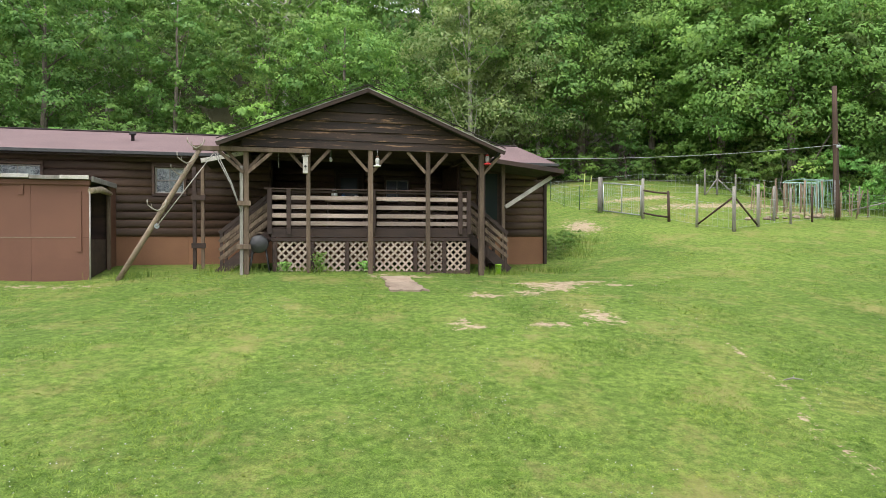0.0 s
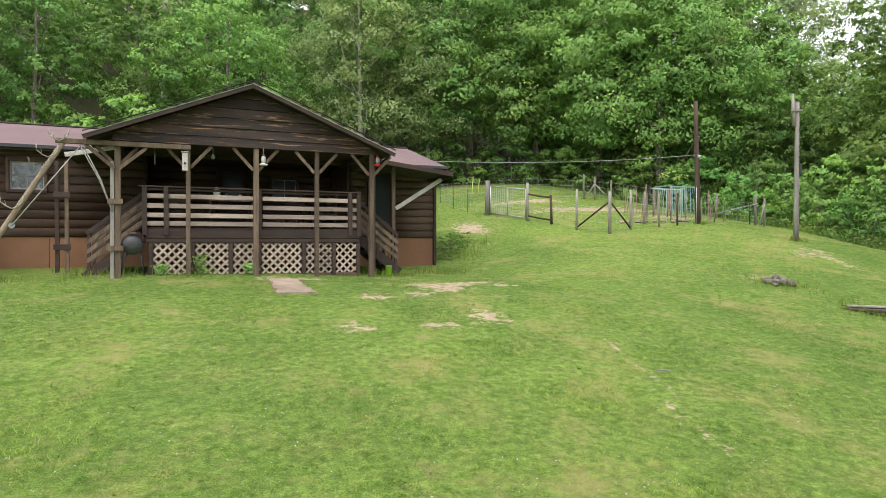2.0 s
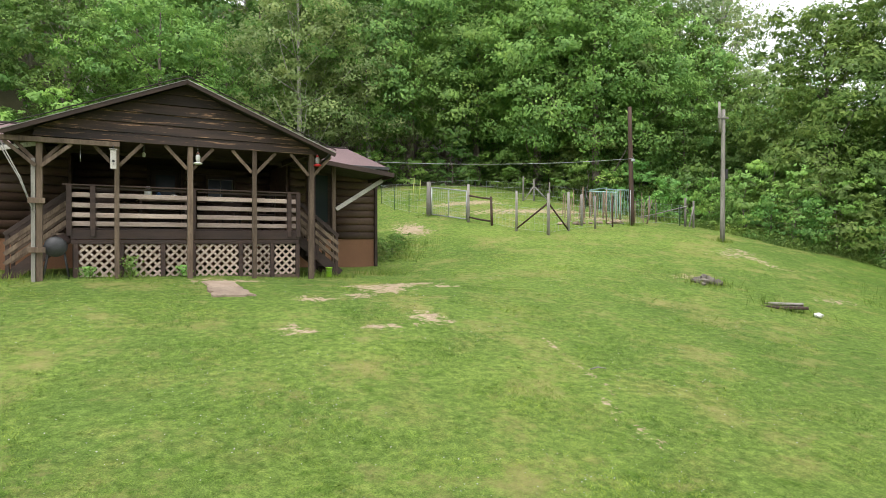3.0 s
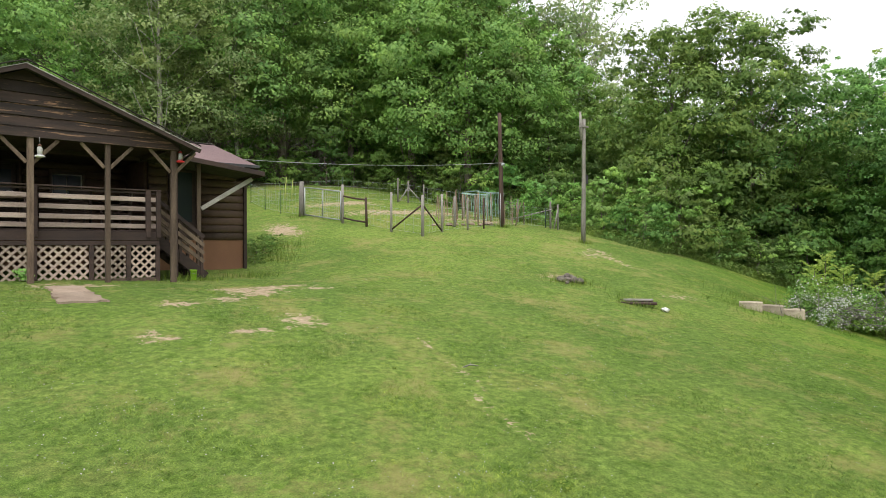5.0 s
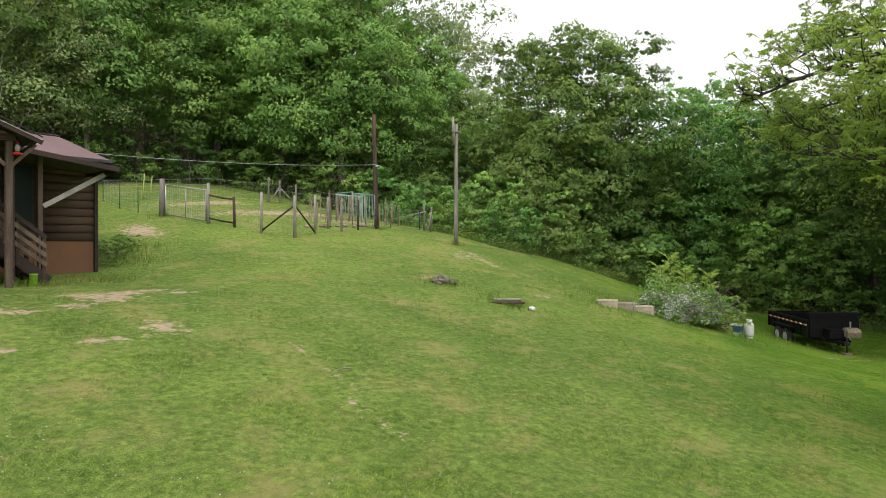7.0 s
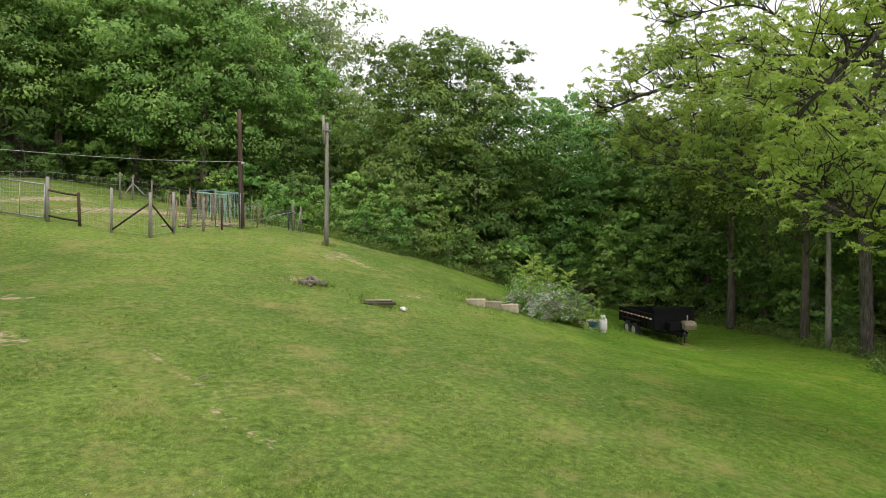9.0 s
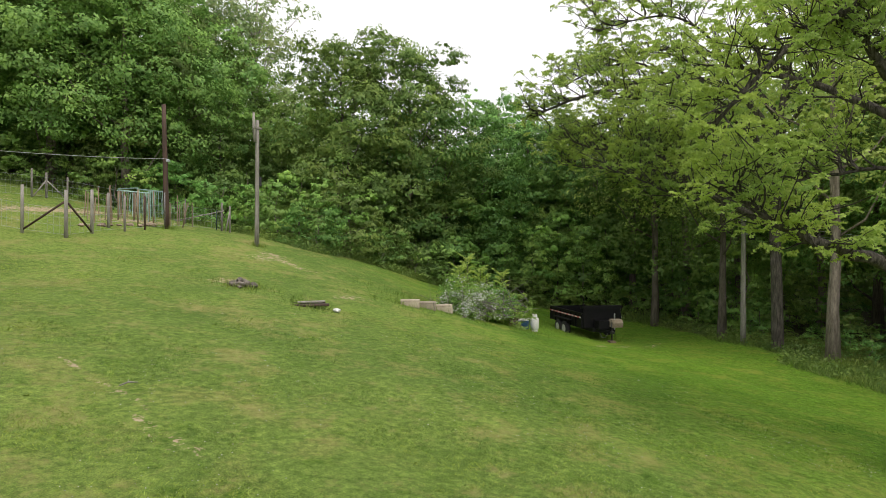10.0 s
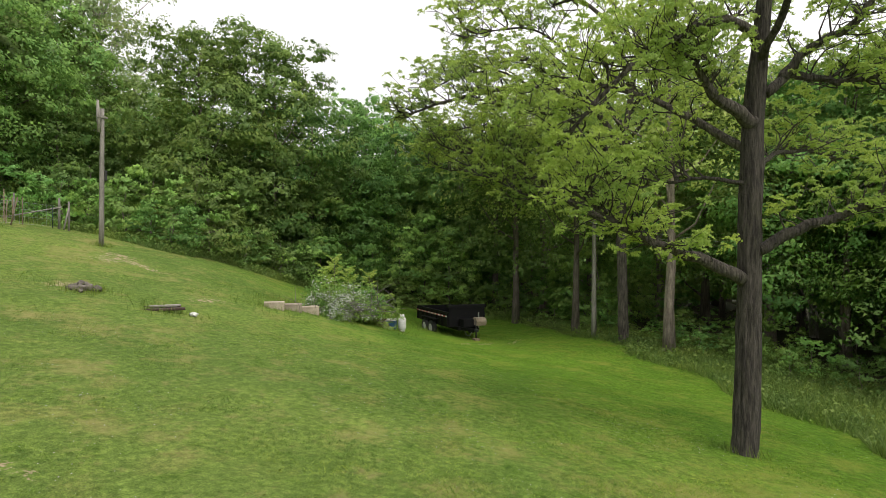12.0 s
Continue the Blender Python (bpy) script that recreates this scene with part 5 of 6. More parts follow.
def spring_tree(label, x, y, stem, limbs, thick, seed, reach=1.0, tufts=5, leaf=1.0, swing=0.0):
    """An old tree in young leaf: a furrowed trunk, bent limbs with twigs, and tufts of feathered leaves at the twig ends.
    Places on it are (to the south, up, to the east), turned a little with the slope."""
    rng, nr = random.Random(seed), np.random.default_rng(seed)
    ob = thing("walnut_tree", label, "tree", "walnut trees", at=pose(x, y, gz(x, y)))
    across, away = Vector((0.375, -0.927, 0)), Vector((0.927, 0.375, 0))

    def at(side, up, back=0.0):
        return across * side + away * (back + swing * max(0, -side)) + Vector((0, 0, up))
    spine = curve_through([at(*p) for p in stem], 9)
    n = len(spine) - 1
    bm = bmesh.new()
    radii = []
    for k in range(n + 1):
        f = k / n
        radii.append(thick * ((1 - 0.45 * f) * (1 - max(0, f - 0.6) * 1.5) + 0.49 * max(0, 1 - k / 8) ** 2))
    tube(spine, radii, 44, bm, True, 0.012, rng, 0.13)
    part("trunk", bm, DARK_BARK, ob)
    tips = []
    for pts, r in limbs:
        line = curve_through([at(*p) for p in pts])
        m = len(line) - 1
        line = [p + Vector((rng.uniform(-1, 1), rng.uniform(-1, 1), rng.uniform(-1, 1))) * 0.04 for p in line]
        limb = part("limb", tube(line, [r * (1 - 0.78 * k / m) for k in range(m + 1)], 12, None, True, 0.05, rng, 0.12), DARK_BARK, ob)
        twigs = bmesh.new()
        for k in range(3, m + 1):
            for _ in range(4 if k > m * 0.4 else 1):
                base = line[k]
                d = (line[k] - line[k - 1]).normalized() * rng.uniform(0.2, 0.9) + Vector((rng.uniform(-1, 1), rng.uniform(-1, 1), rng.uniform(-0.25, 1.5)))
                d.normalize()
                far = reach * rng.uniform(0.45, 1.25)
                kink = Vector((rng.uniform(-1, 1), rng.uniform(-1, 1), rng.uniform(-0.8, 0.8))) * 0.22
                bend = Vector((rng.uniform(-0.4, 0.4), rng.uniform(-0.4, 0.4), rng.uniform(-0.2, 0.4)))
                a, b = base + d * far * 0.45 + kink, base + d * far + bend
                tube([base, base.lerp(a, 0.5) + kink * 0.4, a, a.lerp(b, 0.55) - kink * 0.4, b], [q * reach for q in (0.02, 0.017, 0.013, 0.009, 0.005)], 5, twigs, False)
                tips.append(b)
                for _ in range(3):
                    q = a.lerp(b, rng.uniform(-0.3, 0.9))
                    e = q + (d * 0.4 + Vector((rng.uniform(-1, 1), rng.uniform(-1, 1), rng.uniform(-0.7, 1.0)))) * rng.uniform(0.25, 0.6) * reach
                    w = q.lerp(e, 0.5) + Vector((rng.uniform(-0.07, 0.07), rng.uniform(-0.07, 0.07), rng.uniform(-0.07, 0.07)))
                    tube([q, w, e], [0.008 * reach, 0.006 * reach, 0.004 * reach], 4, twigs, False)
                    tips.append(e)
        tagged(part("twig", twigs, DARK_BARK, limb), kind="stuff")
    # tufts of feathered leaves at the twig ends
    cs, ns, ss = [], [], []
    for tip in tips:
        t = np.array(tip)
        for _ in range(tufts):
            a = rng.uniform(0, 6.283)
            out = np.array([math.cos(a), math.sin(a), rng.uniform(-0.55, 0.95)])
            out /= np.linalg.norm(out)
            side = np.cross(out, [0, 0, 1.0])
            side /= np.linalg.norm(side)
            size = rng.uniform(0.13, 0.24) * leaf
            k = np.repeat(np.linspace(0.25, 1.0, 5), 2)
            sg = np.tile([1.0, -1.0], 5)
            p = t + out * (k * size)[:, None] + side * (sg * 0.038 * leaf * (1.25 - 0.6 * k))[:, None]
            p[:, 2] -= 0.3 * size * k ** 2
            cs.append(p)
            ns.append(np.array([0, 0, 0.35]) + nr.normal(size=(10, 3)) * 0.6)
            ss.append(nr.uniform(0.045, 0.074, 10) * leaf)
    v, f = chip_arrays(np.concatenate(cs), np.concatenate(ns), np.concatenate(ss), nr)
    part_of("crown", quad_mesh("crown", v, f, SPRING_LEAF), None, ob, "bright yellow-green spring leaves")


spring_tree("large old tree with furrowed bark and sparse bright spring leaves", 13.67, -0.86,
            [(0.0, -0.25), (0.05, 0.35), (0.12, 2.2, 0.05), (0.17, 4.5, 0.1), (0.24, 6.7, 0.1), (0.34, 8.3), (0.4, 10.6, -0.2), (0.3, 12.8, -0.3)], [
    ([(0, 3.45, 0), (-1.0, 3.85, -0.2), (-1.9, 4.15, -0.4), (-2.7, 4.5, -0.6), (-3.3, 5.0, -0.7)], 0.135),
    ([(0.3, 4.0, 0), (0.95, 4.4, -0.2), (1.8, 4.75, -0.5), (2.8, 5.0, -0.6), (4.2, 5.2, -0.8)], 0.13),
    ([(0.2, 6.5, 0), (-0.6, 6.9, -0.3), (-1.2, 7.4, -0.6), (-1.5, 7.75, -0.7)], 0.15),
    ([(0.25, 8.2, 0.0), (-0.6, 8.4, -0.5), (-2.0, 7.75, -0.9), (-3.0, 6.85, -1.1), (-3.7, 6.1, -1.3)], 0.105),
    ([(0.45, 7.1, 0), (0.95, 7.5, 0.1), (1.85, 7.42, 0.3), (2.6, 7.5, 0.4), (3.6, 7.9, 0.5)], 0.11),
    ([(0.8, 7.4, 0.1), (1.2, 7.95, -0.2), (1.85, 8.3, -0.4), (2.5, 9.2, -0.5), (3.2, 10.2, -0.5)], 0.105),
    ([(0.35, 9.0, 0), (-0.8, 9.8, 0.3), (-2.0, 9.6, 0.6), (-3.6, 9.1, 0.8)], 0.11),
    ([(0.4, 10.0, 0), (-1.3, 11.3, -0.4), (-2.8, 11.4, -0.8), (-3.9, 10.8, -1.2)], 0.095),
    ([(0.4, 10.5, -0.2), (2.0, 11.8, 0.2), (3.8, 11.2, 0.5)], 0.09),
    ([(0.2, 6.0, 0.1), (-0.5, 6.8, 1.2), (-1.4, 7.6, 2.2), (-2.6, 8.2, 3.2), (-3.4, 8.3, 3.8)], 0.1),
    ([(0.3, 7.8, -0.1), (0.2, 8.6, -1.2), (-0.5, 9.2, -2.4), (-1.6, 9.2, -3.3)], 0.085),
    ([(0.3, 5.4, 0.2), (1.1, 6.0, 1.2), (2.2, 6.3, 2.0), (3.4, 6.2, 2.6)], 0.08),
    ([(0.15, 5.3, 0), (-0.6, 5.45, 0.4), (-1.6, 5.4, 0.9), (-2.3, 5.6, 1.2)], 0.05),
], 0.265, 9, 1.0, 5, 0.85)
spring_tree("tall old tree with crooked dark limbs and bright spring leaves", 31.41, 3.28,
            [(0.0, -0.3), (0.0, 0.4), (-0.05, 3.0), (-0.1, 6.0), (0.1, 9.0, 0.2), (0.4, 12.0, 0.2), (0.7, 15.0), (0.9, 18.5)], [
    ([(-0.1, 5.4, 0), (-1.4, 6.2, -0.4), (-2.7, 6.9, -0.8), (-3.9, 7.5, -1.2), (-4.7, 8.7, -1.4), (-5.6, 9.1, -1.5)], 0.2),
    ([(-0.5, 5.9, 0), (-1.2, 8.0, 0.3), (-2.5, 9.6, 0.5), (-4.2, 10.1, 0.6), (-5.8, 9.9, 0.6), (-7.5, 9.7, 0.5), (-9.2, 10.4, 0.5)], 0.17),
    ([(0.1, 9.0, 0.2), (-1.8, 11.6, -0.8), (-4.5, 12.4, -1.6), (-7.2, 12.2, -2.2), (-9.6, 11.7, -2.6), (-10.8, 11.2, -2.8)], 0.16),
    ([(0.2, 10.0, 0.2), (-1.5, 13.2, 0.9), (-4.2, 14.7, 1.6), (-7.2, 14.6, 2.0), (-9.4, 13.8, 2.2)], 0.15),
    ([(0.4, 12.0, 0.2), (-0.8, 15.0, -0.9), (-3.0, 16.6, -1.9), (-5.8, 16.8, -2.6), (-8.0, 15.8, -3.0)], 0.13),
    ([(0.0, 8.0, 0.1), (-1.4, 9.4, -1.8), (-3.2, 10.4, -3.4), (-5.6, 10.8, -4.6), (-7.4, 11.4, -5.2)], 0.13),
    ([(-0.1, 7.0, 0.1), (1.4, 8.6, 0.5), (2.9, 10.1, 0.8), (4.6, 11.0, 1.0)], 0.14),
    ([(0.3, 11.0, 0.2), (1.8, 13.4, -0.8), (3.6, 14.8, -1.6), (5.4, 15.2, -2.0)], 0.12),
    ([(0.6, 14.0, 0.1), (-0.4, 16.8, 0.6), (-2.2, 18.4, 1.2), (-4.4, 18.8, 1.6)], 0.1),
    ([(0.7, 15.0, 0), (1.9, 17.0, 0.4), (3.4, 18.2, 0.8)], 0.09),
    ([(-2.6, 6.9, -0.8), (-3.8, 6.7, -1.8), (-5.4, 7.4, -2.6), (-7.2, 8.2, -3.0)], 0.08),
    ([(-4.4, 12.4, -1.6), (-6.0, 13.6, -1.0), (-8.2, 13.6, -0.8)], 0.07),
    ([(-4.2, 10.1, 0.6), (-6.0, 11.2, 1.8), (-8.0, 11.4, 2.6), (-9.8, 10.6, 3.0)], 0.08),
    ([(-3.9, 7.5, -1.2), (-5.8, 8.4, 0.2), (-7.8, 8.8, 1.0), (-9.6, 9.2, 1.4)], 0.07),
    ([(-1.0, 8.0, 0.2), (-2.6, 8.4, 1.8), (-4.6, 8.6, 3.0), (-6.4, 8.2, 3.8)], 0.08),
    ([(-1.6, 11.4, -0.8), (-3.2, 13.8, -2.6), (-5.2, 14.6, -4.0), (-7.6, 14.2, -5.0)], 0.08),
    ([(0.2, 10.4, 0.2), (2.2, 11.4, 1.6), (4.0, 12.6, 2.6)], 0.09),
    ([(0.1, 9.5, 0.2), (0.9, 11.0, -1.6), (1.0, 12.6, -3.2), (0.0, 13.4, -4.4)], 0.1),
], 0.26, 19, 1.6, 6, 1.25, 0.45)

# ------------------------------------------------------------ poles and wires


def pole(name, label, x, y, height, r, material, lean=(0.0, 0.0)):
    ob = thing(name, label, "pole", at=pose(x, y, gz(x, y)))
    rng = random.Random(int(x * 10))
    line = [Vector((lean[0] * k / 5, lean[1] * k / 5, -0.2 + (height + 0.2) * k / 5)) for k in range(6)]
    part("shaft", tube(line, [r * (1.12 - 0.3 * k / 5) for k in range(6)], 12, None, True, 0.03, rng), material, ob)
    return ob


brown = pole("utility_pole", "dark brown creosoted utility pole beside the garden", 15.89, 25.28, 5.4, 0.108, BROWN_POLE, (-0.12, 0.05))
part("clamp", lathe([(0.11, 2.9), (0.12, 2.92), (0.12, 3.0), (0.11, 3.02)], 12), GALVANISED, brown, "metal clamp")
part("ground_rod", tube([(-0.125, -0.05, 0), (-0.13, -0.05, 1.6)], 0.012, 6), GALVANISED, brown)
grey = pole("utility_pole", "weathered grey utility pole with a broken top", 18.0, 21.93, 5.45, 0.092, GREY_WOOD, (0.03, 0.0))
part("splint", tube([(-0.13, -0.02, 4.5), (-0.18, -0.03, 5.2), (-0.2, -0.03, 5.75)], [0.06, 0.07, 0.04], 8, None, True, 0.15, random.Random(4)), GREY_WOOD, grey, "split grey stub at the pole top")
part("crosspiece", bar((-0.3, -0.08, 5.1), (0.2, -0.08, 5.1), 0.06, 0.08), GREY_WOOD, grey)
part("box", slab(0.09, 0.2, -0.07, 0.07, 2.6, 3.0), DARK_METAL, grey, "small grey box on the pole")
far_pole = pole("utility_pole", "slim pale utility pole in front of the woods", 32.68, 4.87, 6.0, 0.12, GREY_WOOD)
part("lamp_arm", tube([(0, 0, 5.85), (-0.25, 0.3, 5.98), (-0.42, 0.5, 5.95)], 0.03, 8), GALVANISED, far_pole)
part("lamp_head", lathe([(0.05, 0.0), (0.13, 0.04), (0.12, 0.12), (0.05, 0.16)], 14, None, (-0.45, 0.55, 5.83)), GALVANISED, far_pole, "unlit grey lamp head")
part("transformer", lathe([(0.14, 0), (0.16, 0.03), (0.16, 0.6), (0.1, 0.66)], 16, None, (0.1, -0.33, 4.9)), DARK_METAL, far_pole, "grey can-shaped box")
part("bracket", bar((0.0, -0.1, 5.2), (0.07, -0.25, 5.2), 0.05, 0.08), GALVANISED, far_pole)


def wire(label, a, b, sag, r=0.008):
    a, b = Vector(a), Vector(b)
    line = [a.lerp(b, k / 16) - Vector((0, 0, sag * 4 * (k / 16) * (1 - k / 16))) for k in range(17)]
    ob = thing("overhead_wire", label, "wire", "overhead wires", at=Matrix.Translation(a))
    part("strand", tube([p - a for p in line], r, 5), CABLE, ob)


wire("thin grey wire from house to pole", (2.9, 22.5, 5.95), (15.85, 25.2, 6.85), 0.18, 0.011)
wire("thin grey wire from pole into the woods", (15.85, 25.2, 6.95), (26.0, 40.0, 9.0), 0.3)
for dz in (0.0, 0.25):
    wire("thin grey wire strung past the lawn", (32.7, 4.8, 4.25 - dz), (31.0, -12.0, 2.3 - dz), 0.25, 0.011)

# ------------------------------------------------------------ garden fence
FENCE = "posts of the garden fence"


def fence_post(x, y, h, r, material=GREY_WOOD, lean=(0.0, 0.0), label="weathered round post of the fence"):
    ob = thing("fence_post", label, "fence post", FENCE, at=pose(x, y, gz(x, y)))
    rng = random.Random(int(x * 31 + y * 17))
    r *= 0.76
    part("post", tube([(0, 0, -0.15), (lean[0] * 0.5, lean[1] * 0.5, h * 0.5), (*lean, h)], [r * 1.08, r, r * 0.9], 9, None, True, 0.06, rng), material, ob)
    return ob


def brace(a, b, za, zb, w=0.08):
    """A slanting timber between two posts, given by ground places and heights above the ground."""
    p, q = Vector((*a, gz(*a) + za)), Vector((*b, gz(*b) + zb))
    ob = thing("fence_brace", "slanting timber brace between fence posts", "brace", "braces of the garden fence", at=Matrix.Translation(p))
    part("timber", tube([Vector((0, 0, 0)), q - p], [w * 0.5, w * 0.45], 8), BROWN_POLE if w > 0.075 else GREY_WOOD, ob)


GATE_L, GATE_R, RAIL_END = (7.28, 29.04), (8.57, 26.89), (9.31, 25.81)
PA, PY, PC = (9.91, 24.47), (10.81, 23.29), (12.03, 23.95)
fence_post(*GATE_L, 1.64, 0.15, label="thick weathered post beside the gate")
fence_post(*GATE_R, 1.7, 0.085)
fence_post(*RAIL_END, 1.26, 0.075, BROWN_POLE, (-0.05, 0))
fence_post(*PA, 1.66, 0.07)
fence_post(*PY, 1.68, 0.085)
fence_post(*PC, 1.64, 0.075)
fence_post(13.57, 24.47, 1.4, 0.06)
fence_post(14.64, 24.87, 1.38, 0.05, BROWN_POLE)
fence_post(13.25, 25.1, 1.4, 0.075)
fence_post(17.1, 26.0, 1.15, 0.035, STAKE_WOOD, (0.3, 0.0), "thin tan stake leaning over")
fence_post(18.85, 28.4, 1.25, 0.05)
fence_post(18.3, 27.0, 1.0, 0.03, GREEN_STEEL, label="green steel stake by the fence")
fence_post(19.0, 26.1, 1.0, 0.03, GREEN_STEEL, label="green steel stake by the fence")
fence_post(19.3, 26.1, 1.38, 0.07)
fence_post(19.5, 25.75, 1.3, 0.06)
brace((19.35, 26.0), (17.6, 27.3), 1.0, 0.15, 0.06)
brace((19.5, 25.75), (19.15, 25.6), 1.05, 0.05, 0.07)
fence_post(13.49, 32.32, 1.34, 0.06)
fence_post(14.14, 32.37, 1.22, 0.07)
fence_post(15.01, 32.19, 1.15, 0.06)
brace((14.14, 32.37), (13.55, 32.3), 0.85, 0.05, 0.07)
brace((14.14, 32.37), (14.95, 32.2), 0.85, 0.1, 0.07)
brace(PY, PA, 1.3, 0.08)
brace(PY, PC, 1.3, 0.05)
for x, y, h in ((5.82, 33.9, 1.25), (6.12, 31.69, 1.2), (6.59, 30.31, 1.15), (10.5, 33.0, 1.2), (16.6, 31.0, 1.2), (18.0, 30.0, 1.2)):
    fence_post(x, y, h, 0.022, GREEN_STEEL, label="green steel stake of the fence")
fence_post(7.49, 33.53, 1.28, 0.035, YELLOW_PAINT, (0.1, 0.0), "yellow-green painted stake beyond the fence")
fence_post(7.79, 33.32, 1.15, 0.035, YELLOW_PAINT, (0.1, 0.0), "yellow-green painted stake beyond the fence")


def build_gate():
    a, b = Vector((*GATE_L, gz(*GATE_L) + 0.12)), Vector((*GATE_R, gz(*GATE_R) + 0.12))
    d = (b - a).normalized()
    a, b = a + d * 0.2, b - d * 0.12
    ob = thing("farm_gate", "closed galvanised tube gate with wire mesh", "gate", at=Matrix.Translation(a))
    q, up = b - a, Vector((0, 0, 1.27))
    for p0, p1 in ((Vector(), q), (up, q + up), (Vector(), up), (q, q + up)):
        part("frame_tube", tube([p0, p1], 0.028, 8), GALVANISED, ob)
    part("frame_tube", tube([q * 0.5, q * 0.5 + up], 0.018, 8), GALVANISED, ob)
    mesh = bmesh.new()
    for k in range(1, 17):
        tube([q * (k / 17), q * (k / 17) + up], 0.0045, 4, mesh, False)
    for k in range(1, 9):
        tube([up * (k / 9), q + up * (k / 9)], 0.0045, 4, mesh, False)
    part("mesh", mesh, MESH_WIRE, ob, "woven wire mesh")


build_gate()


def fence_rails():
    for z in (0.18, 1.15):
        p, q = Vector((*GATE_R, gz(*GATE_R) + z + 0.05)), Vector((*RAIL_END, gz(*RAIL_END) + z))
        ob = thing("fence_rail", "weathered horizontal fence rail", "fence rail", "rails of the garden fence", at=Matrix.Translation(p))
        part("rail", tube([Vector(), (q - p) * 0.5 + Vector((0, 0, -0.02)), q - p], 0.04, 7), BROWN_POLE, ob)
    runs = [[(5.82, 33.9), (6.12, 31.69), (6.59, 30.31), GATE_L], [RAIL_END, PA, PY, PC, (13.57, 24.47), (14.64, 24.87), (17.1, 26.0), (19.3, 26.1)], [(5.82, 33.9), (10.5, 33.0), (13.49, 32.32), (15.01, 32.19), (16.6, 31.0), (18.0, 30.0), (18.85, 28.4)]]
    for run in runs:
        ob = thing("wire_fence", "thin wire mesh strung between the fence posts", "wire fence", "wire of the garden fence", at=Matrix.Translation((*run[0], gz(*run[0]))))
        o = ob.matrix_basis.translation
        bm = bmesh.new()
        for a, b in zip(run, run[1:]):
            for z in (0.1, 0.4, 0.7, 1.0):
                tube([Vector((*a, gz(*a) + z)) - o, Vector((*b, gz(*b) + z)) - o], 0.005, 4, bm, False)
            m = int(math.dist(a, b) / 0.2)
            for k in range(1, m):
                x, y = a[0] + (b[0] - a[0]) * k / m, a[1] + (b[1] - a[1]) * k / m
                z = gz(*a) * (1 - k / m) + gz(*b) * k / m
                tube([Vector((x, y, z + 0.1)) - o, Vector((x, y, z + 1.0)) - o], 0.003, 3, bm, False)
        tagged(part("wire_mesh", bm, MESH_WIRE, ob), kind="stuff")


fence_rails()


def bean_frame():
    x, y = 15.6, 26.6
    g = gz(x, y)
    ob = thing("bean_frame", "wooden garden frame hung with faded teal strips", "garden frame", at=pose(x, y, g, 0, 0, 10))
    rng = random.Random(3)
    w, d, h = 0.8, 0.6, 1.42
    for sx in (-w, 0, w):
        for sy in (-d, d):
            part("post", tube([(sx, sy, -0.12), (sx, sy, h)], 0.03, 7), STAKE_WOOD, ob)
    for sy in (-d, d):
        part("top_rail", bar((-w - 0.05, sy, h), (w + 0.05, sy, h), 0.05, 0.05), TEAL_CLOTH, ob, "teal top rail")
    for sx in (-w, w):
        part("top_rail", bar((sx, -d, h + 0.052), (sx, d, h + 0.052), 0.05, 0.05), TEAL_CLOTH, ob)
    for sy in (-d, d):
        for k in range(15):
            u = -w + 0.06 + k * 0.11
            low = rng.uniform(0.05, 0.5)
            part("strip", bar((u, sy - 0.03, h - 0.03), (u + rng.uniform(-0.12, 0.12), sy - 0.03 + rng.uniform(-0.05, 0.05), low), 0.022, 0.01, None, 0, 0.002), TEAL_CLOTH, ob)


bean_frame()


def garden_stakes():
    rng = random.Random(8)
    for k in range(26):
        f = k / 25
        x = 13.3 + f * 4.8 + rng.uniform(-0.15, 0.15)
        y = 26.0 + (k % 3) * 0.9 + f * 0.5 + rng.uniform(-0.15, 0.15)
        if abs(x - 15.6) < 0.95 and abs(y - 26.6) < 0.75:
            y += 1.6
        ob = thing("garden_stake", "thin tan wooden garden stake", "stake", "stakes in the vegetable garden", at=pose(x, y, gz(x, y)))
        h = rng.uniform(1.0, 1.4)
        part("stick", bar((0, 0, -0.1), (rng.uniform(-0.06, 0.06), rng.uniform(-0.06, 0.06), h), 0.04, 0.04), STAKE_WOOD, ob)
    for k in range(9):
        x, y = 12.3 + k * 0.42 + rng.uniform(-0.1, 0.1), 25.4 + rng.uniform(-0.15, 0.15) + k * 0.05
        lump("garden_stone", "pale stone edging the garden bed", "stone", "stones edging the garden bed", x, y, rng.uniform(0.1, 0.18), 200 + k, CONCRETE)


def lump(name, label, category, group, x, y, r, seed, material, flat=0.6, dz=0.0):
    """A rough stone."""
    bm = bmesh.new()
    bmesh.ops.create_icosphere(bm, subdivisions=2, radius=1.0)
    rng = random.Random(seed)
    off = Vector((rng.uniform(0, 50), rng.uniform(0, 50), 0))
    for v in bm.verts:
        k = 1 + 0.45 * noise.noise(v.co * 1.3 + off) + 0.15 * noise.noise(v.co * 3.5 + off)
        v.co = Vector((v.co.x * r * k * 1.2, v.co.y * r * k * 0.9, v.co.z * r * k * flat))
    me = bpy.data.meshes.new(name)
    bm.to_mesh(me)
    bm.free()
    me.materials.append(material)
    ob = new(name, me)
    ob.matrix_basis = pose(x, y, gz(x, y) + r * flat * 0.45 + dz, 0, 0, rng.uniform(0, 360))
    return tagged(ob, label, category, group)


garden_stakes()

